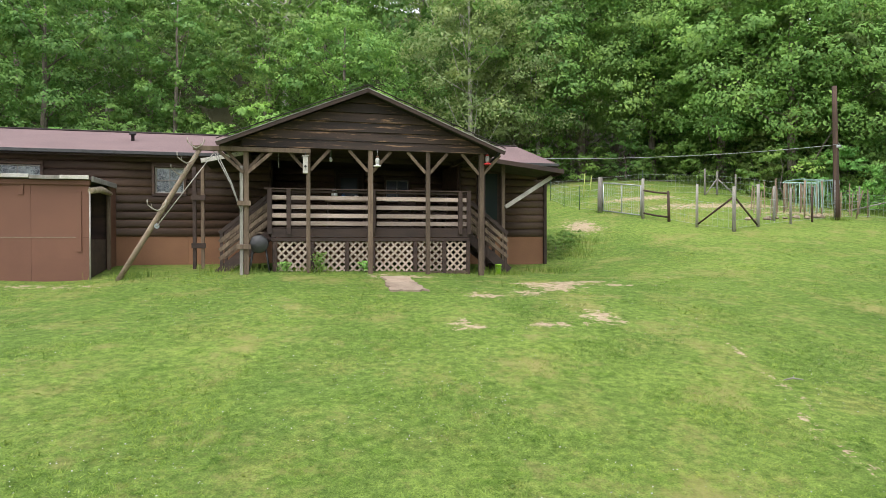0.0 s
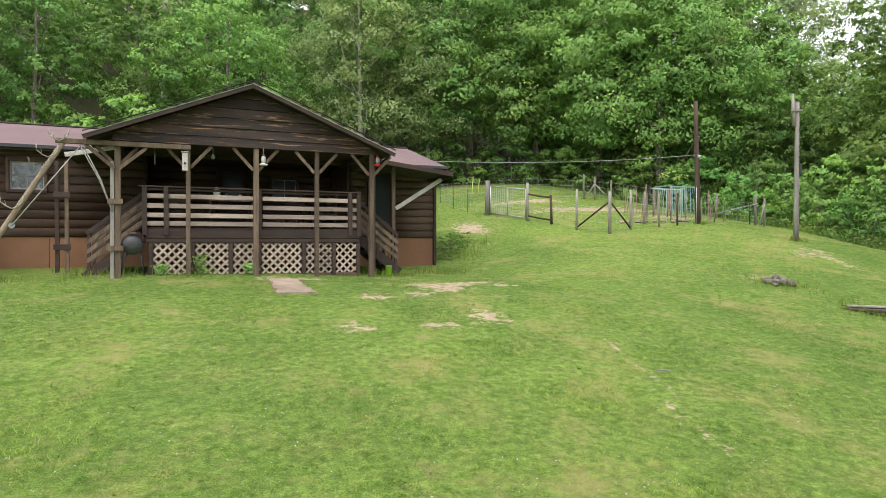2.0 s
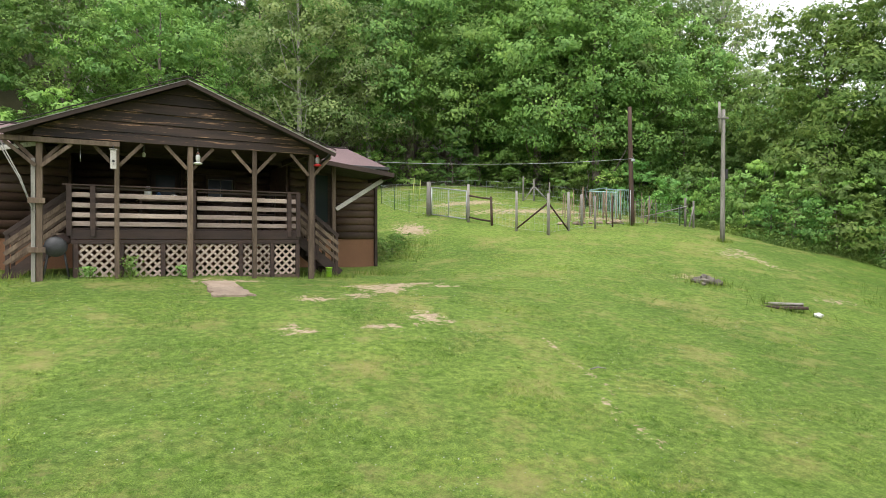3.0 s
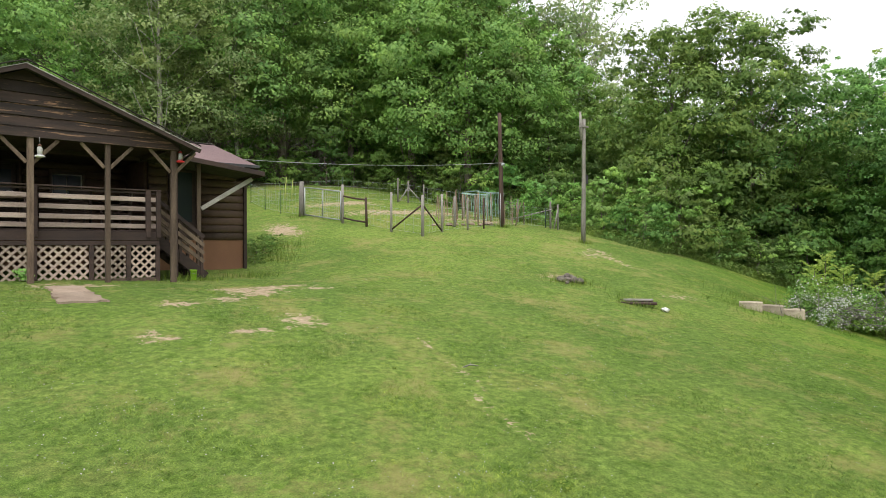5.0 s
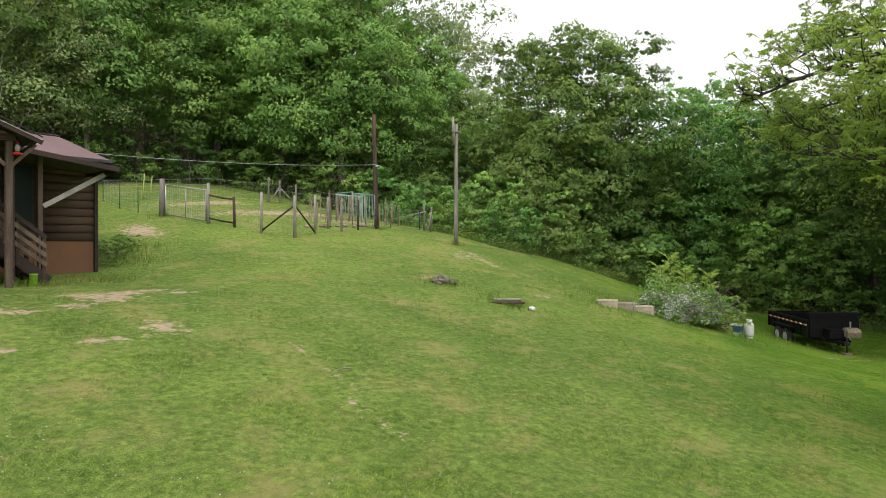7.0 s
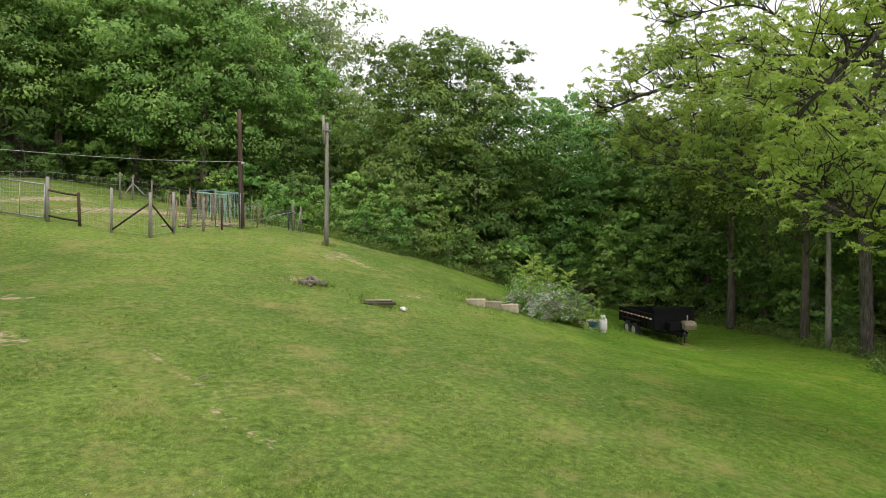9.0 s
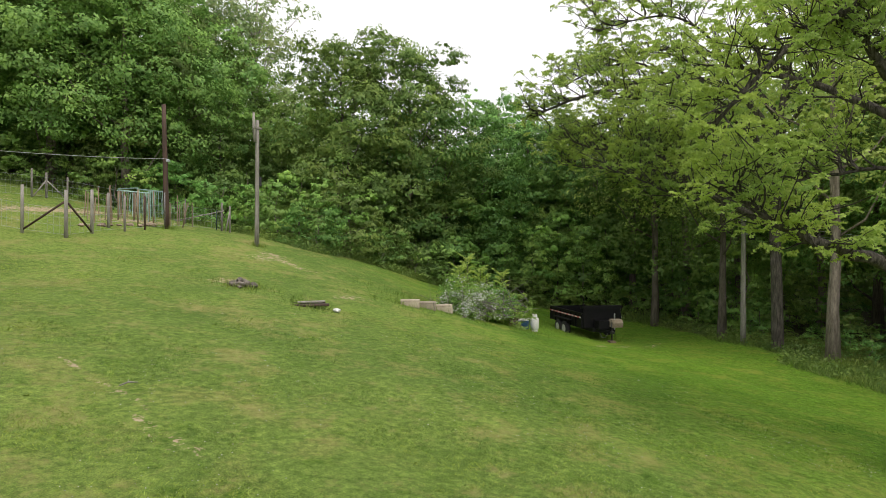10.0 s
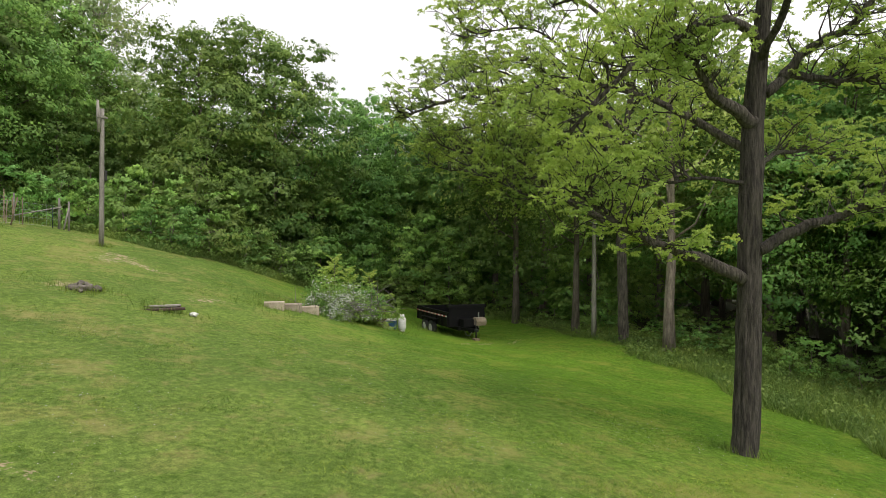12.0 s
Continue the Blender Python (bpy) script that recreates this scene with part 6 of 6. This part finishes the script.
# ------------------------------------------------------------ things lying on the lawn
rock_rng = random.Random(12)
for k, (dx, dy, r, dz) in enumerate([(-0.45, 0.15, 0.22, 0), (-0.15, -0.1, 0.26, 0), (0.2, 0.05, 0.3, 0), (0.5, -0.25, 0.22, 0), (0.05, 0.35, 0.24, 0), (0.0, 0.1, 0.2, 0.16), (0.35, 0.3, 0.17, 0), (-0.35, -0.3, 0.13, 0), (0.7, -0.05, 0.12, 0)]):
    lump("rock", "rough grey rock in a low pile on the lawn", "rock", "rock pile", 12.35 + dx * 0.62, 15.75 + dy * 0.62, r * 0.62, 300 + k, ROCK, 0.75, dz * 0.7)


def timber(x, y, turn, length, w, h, dz, mat, label):
    ob = thing("timber", label, "timber", "timbers lying on the lawn", at=pose(x, y, gz(x, y) + dz, 0, 0, turn))
    part("beam", bar((-length / 2, 0, h / 2), (length / 2, 0, h / 2), w, h, None, 0, 0.015), mat, ob)


timber(12.75, 13.35, -40, 1.25, 0.2, 0.07, 0.0, DARK_WOOD, "dark old timber lying on the grass")
timber(12.95, 13.6, -47, 1.1, 0.2, 0.07, 0.0, BROWN_POLE, "dark old timber lying on the grass")
timber(12.98, 13.42, -34, 0.8, 0.16, 0.06, 0.08, GREY_WOOD, "weathered board resting on other timbers")
lump("white_stone", "pale white stone beside the timbers", "stone", "", 13.35, 12.75, 0.11, 77, WHITE_METAL)


def stone_block(x, y, turn, seed):
    bm = slab(-0.34, 0.34, -0.17, 0.17, -0.12, 0.24, None, 0.03)
    bmesh.ops.subdivide_edges(bm, edges=bm.edges, cuts=2, use_grid_fill=True)
    rng = random.Random(seed)
    off = Vector((rng.uniform(0, 9), rng.uniform(0, 9), 0))
    for v in bm.verts:
        v.co += v.co.normalized() * 0.03 * noise.noise(v.co * 6 + off)
    me = bpy.data.meshes.new("stone_block")
    bm.to_mesh(me)
    bm.free()
    me.materials.append(BLOCK_STONE)
    ob = new("stone_block", me)
    ob.matrix_basis = pose(x, y, gz(x, y), 0, 0, turn)
    tagged(ob, "rough tan stone block in a short row", "block", "row of stone blocks")


for k, (x, y) in enumerate(((18.03, 13.63), (18.9, 13.53), (19.8, 13.4))):
    stone_block(x, y, -50 + 3 * k, 60 + k)


def walkway():
    ob = thing("walkway", "two worn concrete slabs leading from the porch", "walkway", kind="structure", at=pose(0, 0, 0))
    rng = random.Random(21)
    for cx, cy, hw, hl in ((-1.1, 15.25, 0.3, 0.42), (-0.88, 14.45, 0.38, 0.46)):
        bm = bmesh.new()
        n = 8
        grid = []
        for j in range(n + 1):
            row = []
            for i in range(n + 1):
                u, v = 2 * i / n - 1, 2 * j / n - 1
                e = 1 + 0.16 * rng.uniform(-1, 1) * (abs(u) == 1 or abs(v) == 1)
                x = cx + u * hw * e - v * 0.14
                y = cy + v * hl * e + u * 0.06
                row.append(bm.verts.new((x, y, gz(x, y) + 0.035)))
            grid.append(row)
        for j in range(n):
            for i in range(n):
                bm.faces.new((grid[j][i], grid[j][i + 1], grid[j + 1][i + 1], grid[j + 1][i]))
        r = bmesh.ops.extrude_face_region(bm, geom=bm.faces[:])
        for v in [g for g in r["geom"] if isinstance(g, bmesh.types.BMVert)]:
            v.co.z -= 0.12
        bmesh.ops.recalc_face_normals(bm, faces=bm.faces)
        part("slab", bm, CONCRETE, ob)


walkway()


def twig_on_lawn():
    x, y = 5.13, 9.16
    ob = thing("fallen_twig", "pale broken twig lying in the grass", "twig", at=pose(x, y, gz(x, y) + 0.03))
    part("stick", tube([(-0.12, 0.02, 0.0), (0.0, 0.0, 0.03), (0.13, -0.03, 0.01)], [0.012, 0.014, 0.008], 6), GREY_WOOD, ob)
    part("side_shoot", tube([(0.0, 0.0, 0.03), (0.05, 0.08, 0.05)], [0.009, 0.004], 5), GREY_WOOD, ob)


twig_on_lawn()

# ------------------------------------------------------------ brush pile and the things beside it
PILE = (21.6, 12.75)


def brush_pile():
    rng, nr = random.Random(31), np.random.default_rng(31)
    x, y = PILE
    ob = thing("brush_pile", "heap of cut branches overgrown with white blossom", "brush pile", at=pose(x, y, gz(x, y), 0, 0, -30))
    sticks = bmesh.new()
    for _ in range(170):
        a = Vector((rng.gauss(0, 0.8), rng.gauss(0, 0.5), rng.uniform(0.0, 0.75)))
        d = Vector((rng.uniform(-1, 1), rng.uniform(-1, 1), rng.uniform(-0.1, 0.7))).normalized() * rng.uniform(0.6, 1.5)
        tube([a, a + d * 0.5 + Vector((0, 0, 0.05)), a + d], [0.014, 0.01, 0.004], 5, sticks, False)
    tagged(part("branch", sticks, GREY_WOOD, ob, "grey dead branches"), kind="stuff")
    lumps = [(-1.45, 0.25, 0.45, 1.5), (-1.1, 0.2, 0.6, 1.75), (-0.55, -0.1, 0.55, 1.55), (-0.1, 0.1, 0.55, 1.3), (0.35, -0.15, 0.5, 1.05), (0.75, 0.1, 0.5, 0.8), (1.2, -0.05, 0.45, 0.45), (-0.9, -0.45, 0.45, 0.9), (0.3, 0.4, 0.55, 1.4), (1.0, 0.5, 0.6, 1.5)]
    leafy, white = [], []
    for lx, ly, lr, lh in lumps:
        m = int(2000 * lr * lh ** 0.5)
        d = nr.normal(size=(m, 3))
        d /= np.linalg.norm(d, axis=1, keepdims=True)
        d *= nr.uniform(0.4, 1.08, (m, 1))
        p = np.stack([lx + d[:, 0] * lr, ly + d[:, 1] * lr * 0.9, np.abs(d[:, 2]) * lh + 0.03], 1) + nr.normal(0, 0.05, (m, 3))
        leafy.append(p)
        mask = np.array([noise.noise(Vector(q) * 2.6) for q in p]) + nr.normal(0, 0.12, m)
        white.append(p[(p[:, 1] < ly + 0.1) & (mask > (0.12 if lx < 0.6 else 0.34))] + np.array([0, -0.03, 0.03]))
    c = np.concatenate(leafy)
    v, f = leaf_arrays(c, np.array([0, -0.2, 0.6]) + nr.normal(size=c.shape) * 0.6, nr.uniform(0.04, 0.08, len(c)), nr)
    part_of("leaves", quad_mesh("leaves", v, f, SHRUB_LEAF), None, ob, "grey-green leaves")
    c = np.concatenate(white)
    v, f = leaf_arrays(c, np.array([-0.4, -0.6, 0.6]) + nr.normal(size=c.shape) * 0.5, nr.uniform(0.04, 0.07, len(c)), nr, 1.0)
    part_of("blossom", quad_mesh("blossom", v, f, BLOSSOM), None, ob, "small white blossom")

brush_pile()
sap = plant(THICKET, 22.7, 12.75, 1.0, 0.36, tall=1.0)
sap["label"] = "bushy green sapling beside the brush heap"
sap = plant(THICKET, 23.4, 12.2, 2.2, 0.33, tall=1.1)
sap["label"] = "bushy green sapling beside the brush heap"


for wx, wy, ws in ((4.0, 22.2, 0.22), (4.45, 23.0, 0.24), (3.75, 21.3, 0.16), (4.9, 23.8, 0.2), (4.3, 22.6, 0.2)):
    weed = plant(SHRUB, wx, wy, wx * 3, ws, tall=0.9)
    weed["label"] = "clump of bright green weeds beside the house corner"
for wx, wy, ws in ((35.8, 4.6, 0.45), (32.3, 0.6, 0.4), (29.4, -1.8, 0.4), (38.9, 8.2, 0.5), (27.2, -4.0, 0.4), (36.9, 6.6, 0.38)):
    weed = plant(THICKET, wx, wy, wx * 3, ws)
    weed["label"] = "low leafy bush in front of the open woods"


def sapling(x, y, h, seed):
    """A young shoot with large feathered leaves."""
    rng, nr = random.Random(seed), np.random.default_rng(seed)
    ob = thing("sapling", "young shoot with large bright compound leaves", "sapling", "saplings by the brush heap", at=pose(x, y, gz(x, y)))
    part("stem", tube([(0, 0, -0.05), (0.03, 0, h * 0.6), (0.0, 0.02, h)], [0.02, 0.014, 0.006], 6), BARK, ob)
    cs = []
    for k in range(16):
        a, z = k * 2.4, h * (0.45 + 0.55 * k / 15)
        d = np.array([math.cos(a), math.sin(a), 0.3 + 0.9 * (k / 15)])
        for t in np.linspace(0.2, 1, 7):
            s = np.array([-d[1], d[0], 0]) * 0.07
            for g in (1, -1):
                cs.append(np.array([0, 0, z]) + d * t * 0.42 * (0.7 + 0.5 * ((k * 7) % 5) / 5) + s * g * 0.8 - np.array([0, 0, 0.12 * t * t]))
    c = np.array(cs)
    v, f = leaf_arrays(c, np.array([0, 0, 1.0]) + nr.normal(size=c.shape) * 0.3, nr.uniform(0.07, 0.11, len(c)), nr, 1.7)
    part_of("leaves", quad_mesh("leaves", v, f, SPRING_LEAF), None, ob)


sapling(22.3, 13.2, 1.9, 41)
sapling(21.9, 13.6, 2.2, 42)
sapling(23.2, 12.7, 2.0, 43)
sapling(22.7, 13.3, 1.6, 44)
sapling(21.3, 13.6, 1.7, 45)


def gas_tank():
    x, y = 24.35, 11.75
    ob = thing("gas_tank", "white propane cylinder with a collar standing on the grass", "gas cylinder", at=pose(x, y, gz(x, y)))
    part("foot_ring", lathe([(0.12, -0.02), (0.13, 0.0), (0.13, 0.06)], 20), WHITE_METAL, ob)
    part("body", lathe([(0.1, 0.05), (0.165, 0.1), (0.18, 0.16), (0.18, 0.5), (0.16, 0.57), (0.06, 0.61)], 24), WHITE_METAL, ob)
    part("collar", lathe([(0.1, 0.59), (0.105, 0.6), (0.105, 0.73), (0.095, 0.73), (0.09, 0.6)], 20), WHITE_METAL, ob)
    part("valve", lathe([(0.02, 0.61), (0.025, 0.63), (0.025, 0.69), (0.01, 0.7)], 10), STEEL, ob, "metal valve")


gas_tank()


def junk():
    x, y = 24.15, 12.15
    ob = thing("storage_tub", "blue plastic tub beside the gas cylinder", "tub", at=pose(x, y, gz(x, y), 0, 0, 20))
    part("body", prism([(-0.26, 0.0), (0.26, 0.0), (0.31, 0.36), (-0.31, 0.36)], -0.2, 0.2), BLUE_PLASTIC, ob)
    part("lid", slab(-0.33, 0.33, -0.22, 0.22, 0.362, 0.4), WHITE_METAL, ob, "pale lid")
    rng = random.Random(14)
    for k in range(7):
        x, y = 23.5 + rng.uniform(-0.5, 0.3), 12.1 + rng.uniform(-0.3, 0.3)
        ob = thing("scrap_stick", "weathered stick in a heap of scrap", "stick", "scrap heap", at=pose(x, y, gz(x, y)))
        part("stick", bar((0, 0, 0), (rng.uniform(-0.5, 0.5), rng.uniform(-0.4, 0.4), rng.uniform(0.15, 0.75)), 0.05, 0.04), (STAKE_WOOD, RUST, GREY_WOOD)[k % 3], ob)
    x, y = 24.1, 12.7
    ob = thing("barrel", "rusty brown barrel behind the scrap heap", "barrel", at=pose(x, y, gz(x, y)))
    part("drum", lathe([(0.26, 0), (0.28, 0.02), (0.28, 0.28), (0.29, 0.3), (0.28, 0.32), (0.28, 0.85), (0.25, 0.86)], 20), RUST, ob)


junk()


def wheel(parent, x, y, r):
    w = part("wheel", lathe([(0.16, -0.1), (r - 0.03, -0.115), (r, -0.08), (r, 0.08), (r - 0.03, 0.115), (0.16, 0.1)], 28, None, (x, y, r - 0.04), "y"), RUBBER, parent)
    s = -1 if y < 0 else 1
    part("rim", lathe([(0.06, 0.06), (0.12, 0.075), (0.2, 0.1), (0.22, 0.118)] if s > 0 else [(0.22, -0.118), (0.2, -0.1), (0.12, -0.075), (0.06, -0.06)], 20, None, (x, y, r - 0.04), "y"), RIM_PAINT, w, "pale grey rim")
    return w


def trailer():
    x, y = 30.74, 12.06
    ob = thing("dump_trailer", "black tandem-axle dump trailer with red and white reflector tape", "trailer", at=pose(x, y, gz(x, y), 0, 0, 225))
    l0, l1, hw, zf, zt = -2.15, 2.1, 0.95, 0.68, 1.22
    part("bed_floor", slab(l0, l1, -hw, hw, zf - 0.08, zf), BLACK_PAINT, ob)
    for s in (-1, 1):
        part("side_panel", slab(l0, l1, s * hw - 0.03, s * hw + 0.03, zf - 0.1, zt), BLACK_PAINT, ob)
        part("top_rail", slab(l0, l1, s * hw - 0.055, s * hw + 0.055, zt, zt + 0.07), BLACK_PAINT, ob)
        for k in range(7):
            u = l0 + 0.1 + k * 0.68
            part("rib", bar((u, s * (hw + 0.06), zf - 0.1), (u, s * (hw + 0.06), zt), 0.06, 0.06), BLACK_PAINT, ob)
        for k in range(18):
            u = l0 + 0.1 + k * 0.23
            part("reflector", slab(u, u + 0.2, s * (hw + 0.092), s * (hw + 0.098), zt - 0.17, zt - 0.1), TAPE_WHITE if k % 2 else TAPE_RED, ob, "white reflector tape" if k % 2 else "red reflector tape")
        part("fender", slab(-1.05, 0.95, s * (hw + 0.02), s * (hw + 0.3), 0.83, 0.87), BLACK_PAINT, ob)
        part("frame_rail", slab(l0, 2.4, s * 0.5 - 0.06, s * 0.5 + 0.06, 0.42, 0.6), BLACK_PAINT, ob)
        for wx in (-0.5, 0.36):
            wheel(ob, wx, s * (hw + 0.17), 0.39)
        part("tongue", bar((2.3, s * 0.45, 0.5), (3.1, s * 0.05, 0.5), 0.08, 0.14), BLACK_PAINT, ob)
    part("tailgate", slab(l0 - 0.06, l0, -hw, hw, zf - 0.1, zt + 0.05), BLACK_PAINT, ob)
    part("bulkhead", slab(l1, l1 + 0.06, -hw, hw, zf - 0.1, zt + 0.28), BLACK_PAINT, ob)
    part("tarp_housing", slab(l1 - 0.2, l1 + 0.1, -hw - 0.05, hw + 0.05, zt + 0.28, zt + 0.42), BLACK_PAINT, ob)
    part("pump_box", slab(2.25, 2.75, -0.45, 0.3, 0.6, 0.98), BLACK_PAINT, ob)
    part("cover", prism([(2.62, 0.72), (3.05, 0.7), (3.1, 0.9), (2.98, 1.05), (2.7, 1.08), (2.58, 0.92)], 0.1, 0.62), TAN_CLOTH, ob, "tan canvas bundle")
    part("winch_post", bar((2.95, 0.25, 0.6), (2.95, 0.25, 1.35), 0.05, 0.05), STEEL, ob, "steel post")
    part("jack", tube([(2.95, 0.12, 0.08), (2.95, 0.12, 0.95)], 0.035, 8), DARK_METAL, ob)
    part("jack_foot", slab(2.8, 3.1, -0.02, 0.26, -0.04, 0.078), STAKE_WOOD, ob, "wooden block under the jack")
    part("coupler", slab(3.08, 3.35, -0.06, 0.06, 0.44, 0.56), DARK_METAL, ob)
    for s in (-1, 1):
        part("chain", tube([(3.0, s * 0.1, 0.45), (2.9, s * 0.2, 0.22), (2.7, s * 0.25, 0.2), (2.5, s * 0.3, 0.42)], 0.012, 5), STEEL, ob)


trailer()

# ------------------------------------------------------------ grass, clover and weeds


def blades(name, label, xs, ys, heights, widths, lean, mat, rng):
    m = len(xs)
    z = ground(xs, ys)
    a = rng.uniform(0, 2 * np.pi, m)
    d = np.stack([np.cos(a), np.sin(a)], 1)
    l = rng.normal(0, lean, (m, 2)) * heights[:, None]
    v = np.empty((m, 3, 3))
    v[:, 0] = np.stack([xs - d[:, 0] * widths, ys - d[:, 1] * widths, z - 0.01], 1)
    v[:, 1] = np.stack([xs + d[:, 0] * widths, ys + d[:, 1] * widths, z - 0.01], 1)
    v[:, 2] = np.stack([xs + l[:, 0], ys + l[:, 1], z + heights], 1)
    f = np.arange(3 * m).reshape(m, 3)
    return tagged(new(name, quad_mesh(name, v.reshape(-1, 3), f, mat)), label, "grass", kind="stuff")


def covered(x, y):
    """Places where no grass grows: under the house and shed, on slabs and bare soil."""
    inv = HOUSE.inverted()
    u = inv[0][0] * x + inv[0][1] * y + inv[0][3]
    v = inv[1][0] * x + inv[1][1] * y + inv[1][3]
    c = (v > 0.35) & (u > -9) & (u < 9.2)
    c |= (np.abs(x + 0.9) < 0.55) & (np.abs(y - 14.8) < 1.1)
    for bx, by, rx, ry, k in BARE:
        c |= k * np.exp(-((x - bx) / rx) ** 2 - ((y - by) / ry) ** 2) > 0.38
    return c


def lawn_cover():
    rng = np.random.default_rng(77)
    m = 330000
    b, r = np.radians(rng.uniform(-46, 114, m)), 4.0 + 22 * rng.uniform(0, 1, m) ** 1.5
    b2, r2 = rng.uniform(-np.pi, np.pi, 70000), np.abs(rng.normal(0, 5, 70000))
    far = np.concatenate([r, r2])
    b = np.concatenate([b + rng.normal(0, 0.05, m), b2])
    x, y, r = far * np.sin(b), far * np.cos(b), far
    m = len(x)
    tuft = np.sin(x * 2.1 + 1.3 * np.sin(y * 1.7)) * np.sin(y * 2.4 + 1.1 * np.sin(x * 1.9))
    keep = ~covered(x, y) & (past_edge(x, y) < 0) & (rng.uniform(-1.6, 1, m) < tuft + 0.4)
    x, y, r, tuft = x[keep], y[keep], r[keep], tuft[keep]
    h = rng.uniform(0.014, 0.038, len(x)) * (1 + 0.25 * tuft) * np.maximum(0.35, 1.15 - r / 32)
    w = 0.0022 + 0.00045 * r
    green = rng.uniform(0, 1, len(x)) < green_shade_at(x, y)
    for sel, mat, label in ((~green, BLADE, "short uneven blades of mown grass"), (green, SHADED_GREEN_BLADE, "short deep green grass in the hollow, coloured darker for shade")):
        blades("lawn_grass", label, x[sel], y[sel], h[sel], w[sel], 1.5, mat, rng)
    # clover heads
    m = 7000
    b, r = np.radians(rng.uniform(-40, 108, m)), 5 + 13 * rng.uniform(0, 1, m)
    x, y = r * np.sin(b), r * np.cos(b)
    patchy = np.sin(x * 0.9 + 2) * np.sin(y * 0.8 + 1) + rng.uniform(-0.5, 0.5, m)
    keep = ~covered(x, y) & (patchy > 0.05) & (past_edge(x, y) < 0)
    x, y = x[keep], y[keep]
    c = np.stack([x, y, ground(x, y) + 0.05], 1)
    v, f = leaf_arrays(c, np.array([0, 0, 1.0]) + rng.normal(size=c.shape) * 0.4, rng.uniform(0.012, 0.022, len(c)), rng, 1.1)
    tagged(new("clover_flowers", quad_mesh("clover_flowers", v, f, BLOSSOM)), "tiny white clover heads scattered over the lawn", "clover", kind="stuff")
    # broad-leaved weeds
    m = 500
    b, r = np.radians(rng.uniform(-40, 108, m)), 5 + 14 * rng.uniform(0, 1, m)
    x, y = r * np.sin(b), r * np.cos(b)
    keep = ~covered(x, y) & (past_edge(x, y) < 0)
    x, y = np.repeat(x[keep], 7), np.repeat(y[keep], 7)
    x, y = x + rng.normal(0, 0.05, len(x)), y + rng.normal(0, 0.05, len(x))
    c = np.stack([x, y, ground(x, y) + 0.02], 1)
    v, f = leaf_arrays(c, np.array([0, 0, 1.0]) + rng.normal(size=c.shape) * 0.25, rng.uniform(0.02, 0.035, len(c)), rng)
    tagged(new("lawn_weeds", quad_mesh("lawn_weeds", v, f, BLADE)), "low broad-leaved weeds in the lawn", "weeds", kind="stuff")
    # rank growth along the woods
    m = 210000
    b, r = np.radians(rng.uniform(20, 112, m)), rng.uniform(16, 48, m)
    x, y = r * np.sin(b), r * np.cos(b)
    p = past_edge(x, y)
    strip = rough_strip(x, y)
    keep = (p > -0.5 + 0.5 * np.sin(x * 1.1)) & (p < 2.6 + strip)
    x, y, tall = x[keep], y[keep], 1 + 0.14 * strip[keep]
    blades("tall_weeds", "rank tall grass and weeds along the edge of the woods", x, y, tall * rng.uniform(0.1, 0.36, len(x)), rng.uniform(0.008, 0.02, len(x)), 0.5, WEED, rng)
    pick = rng.uniform(0, 1, len(x)) < np.where(tall > 1.1, 0.22, 0.7)
    c = np.stack([x[pick] + rng.normal(0, 0.1, pick.sum()), y[pick] + rng.normal(0, 0.1, pick.sum()), ground(x[pick], y[pick]) + rng.uniform(0.03, 0.42, pick.sum())], 1)
    v, f = leaf_arrays(c, np.array([0, 0, 0.8]) + rng.normal(size=c.shape) * 0.5, rng.uniform(0.05, 0.11, len(c)), rng)
    tagged(new("leafy_weeds", quad_mesh("leafy_weeds", v, f, WEED)), "leafy pale green weeds along the edge of the woods", "weeds", kind="stuff")
    # uncut grass round posts, walls and heaps
    spots = [(12.35, 15.75, 0.8), (12.9, 13.4, 0.7), (18.0, 13.6, 0.9), (19.6, 14.4, 1.6), (20.8, 13.4, 1.3), (23.2, 12.2, 1.2), (30.2, 12.0, 2.2), (13.67, -0.86, 0.5), (15.89, 25.28, 0.4), (18.0, 21.93, 0.4), (5.0, 23.2, 1.1), (4.6, 21.6, 0.8), (7.28, 29.0, 0.5), (-7.5, 15.2, 0.6), (-5.5, 16.2, 0.8), (-3.5, 16.3, 0.7), (1.6, 17.6, 0.8), (3.2, 18.6, 0.7)]
    xs, ys = [], []
    for sx, sy, sr in spots:
        k = int(420 * sr)
        xs.append(rng.normal(sx, sr * 0.55, k))
        ys.append(rng.normal(sy, sr * 0.55, k))
    x, y = np.concatenate(xs), np.concatenate(ys)
    blades("rough_grass", "uncut tufts of grass round posts and heaps", x, y, rng.uniform(0.06, 0.24, len(x)), rng.uniform(0.005, 0.012, len(x)), 0.4, BLADE, rng)


lawn_cover()
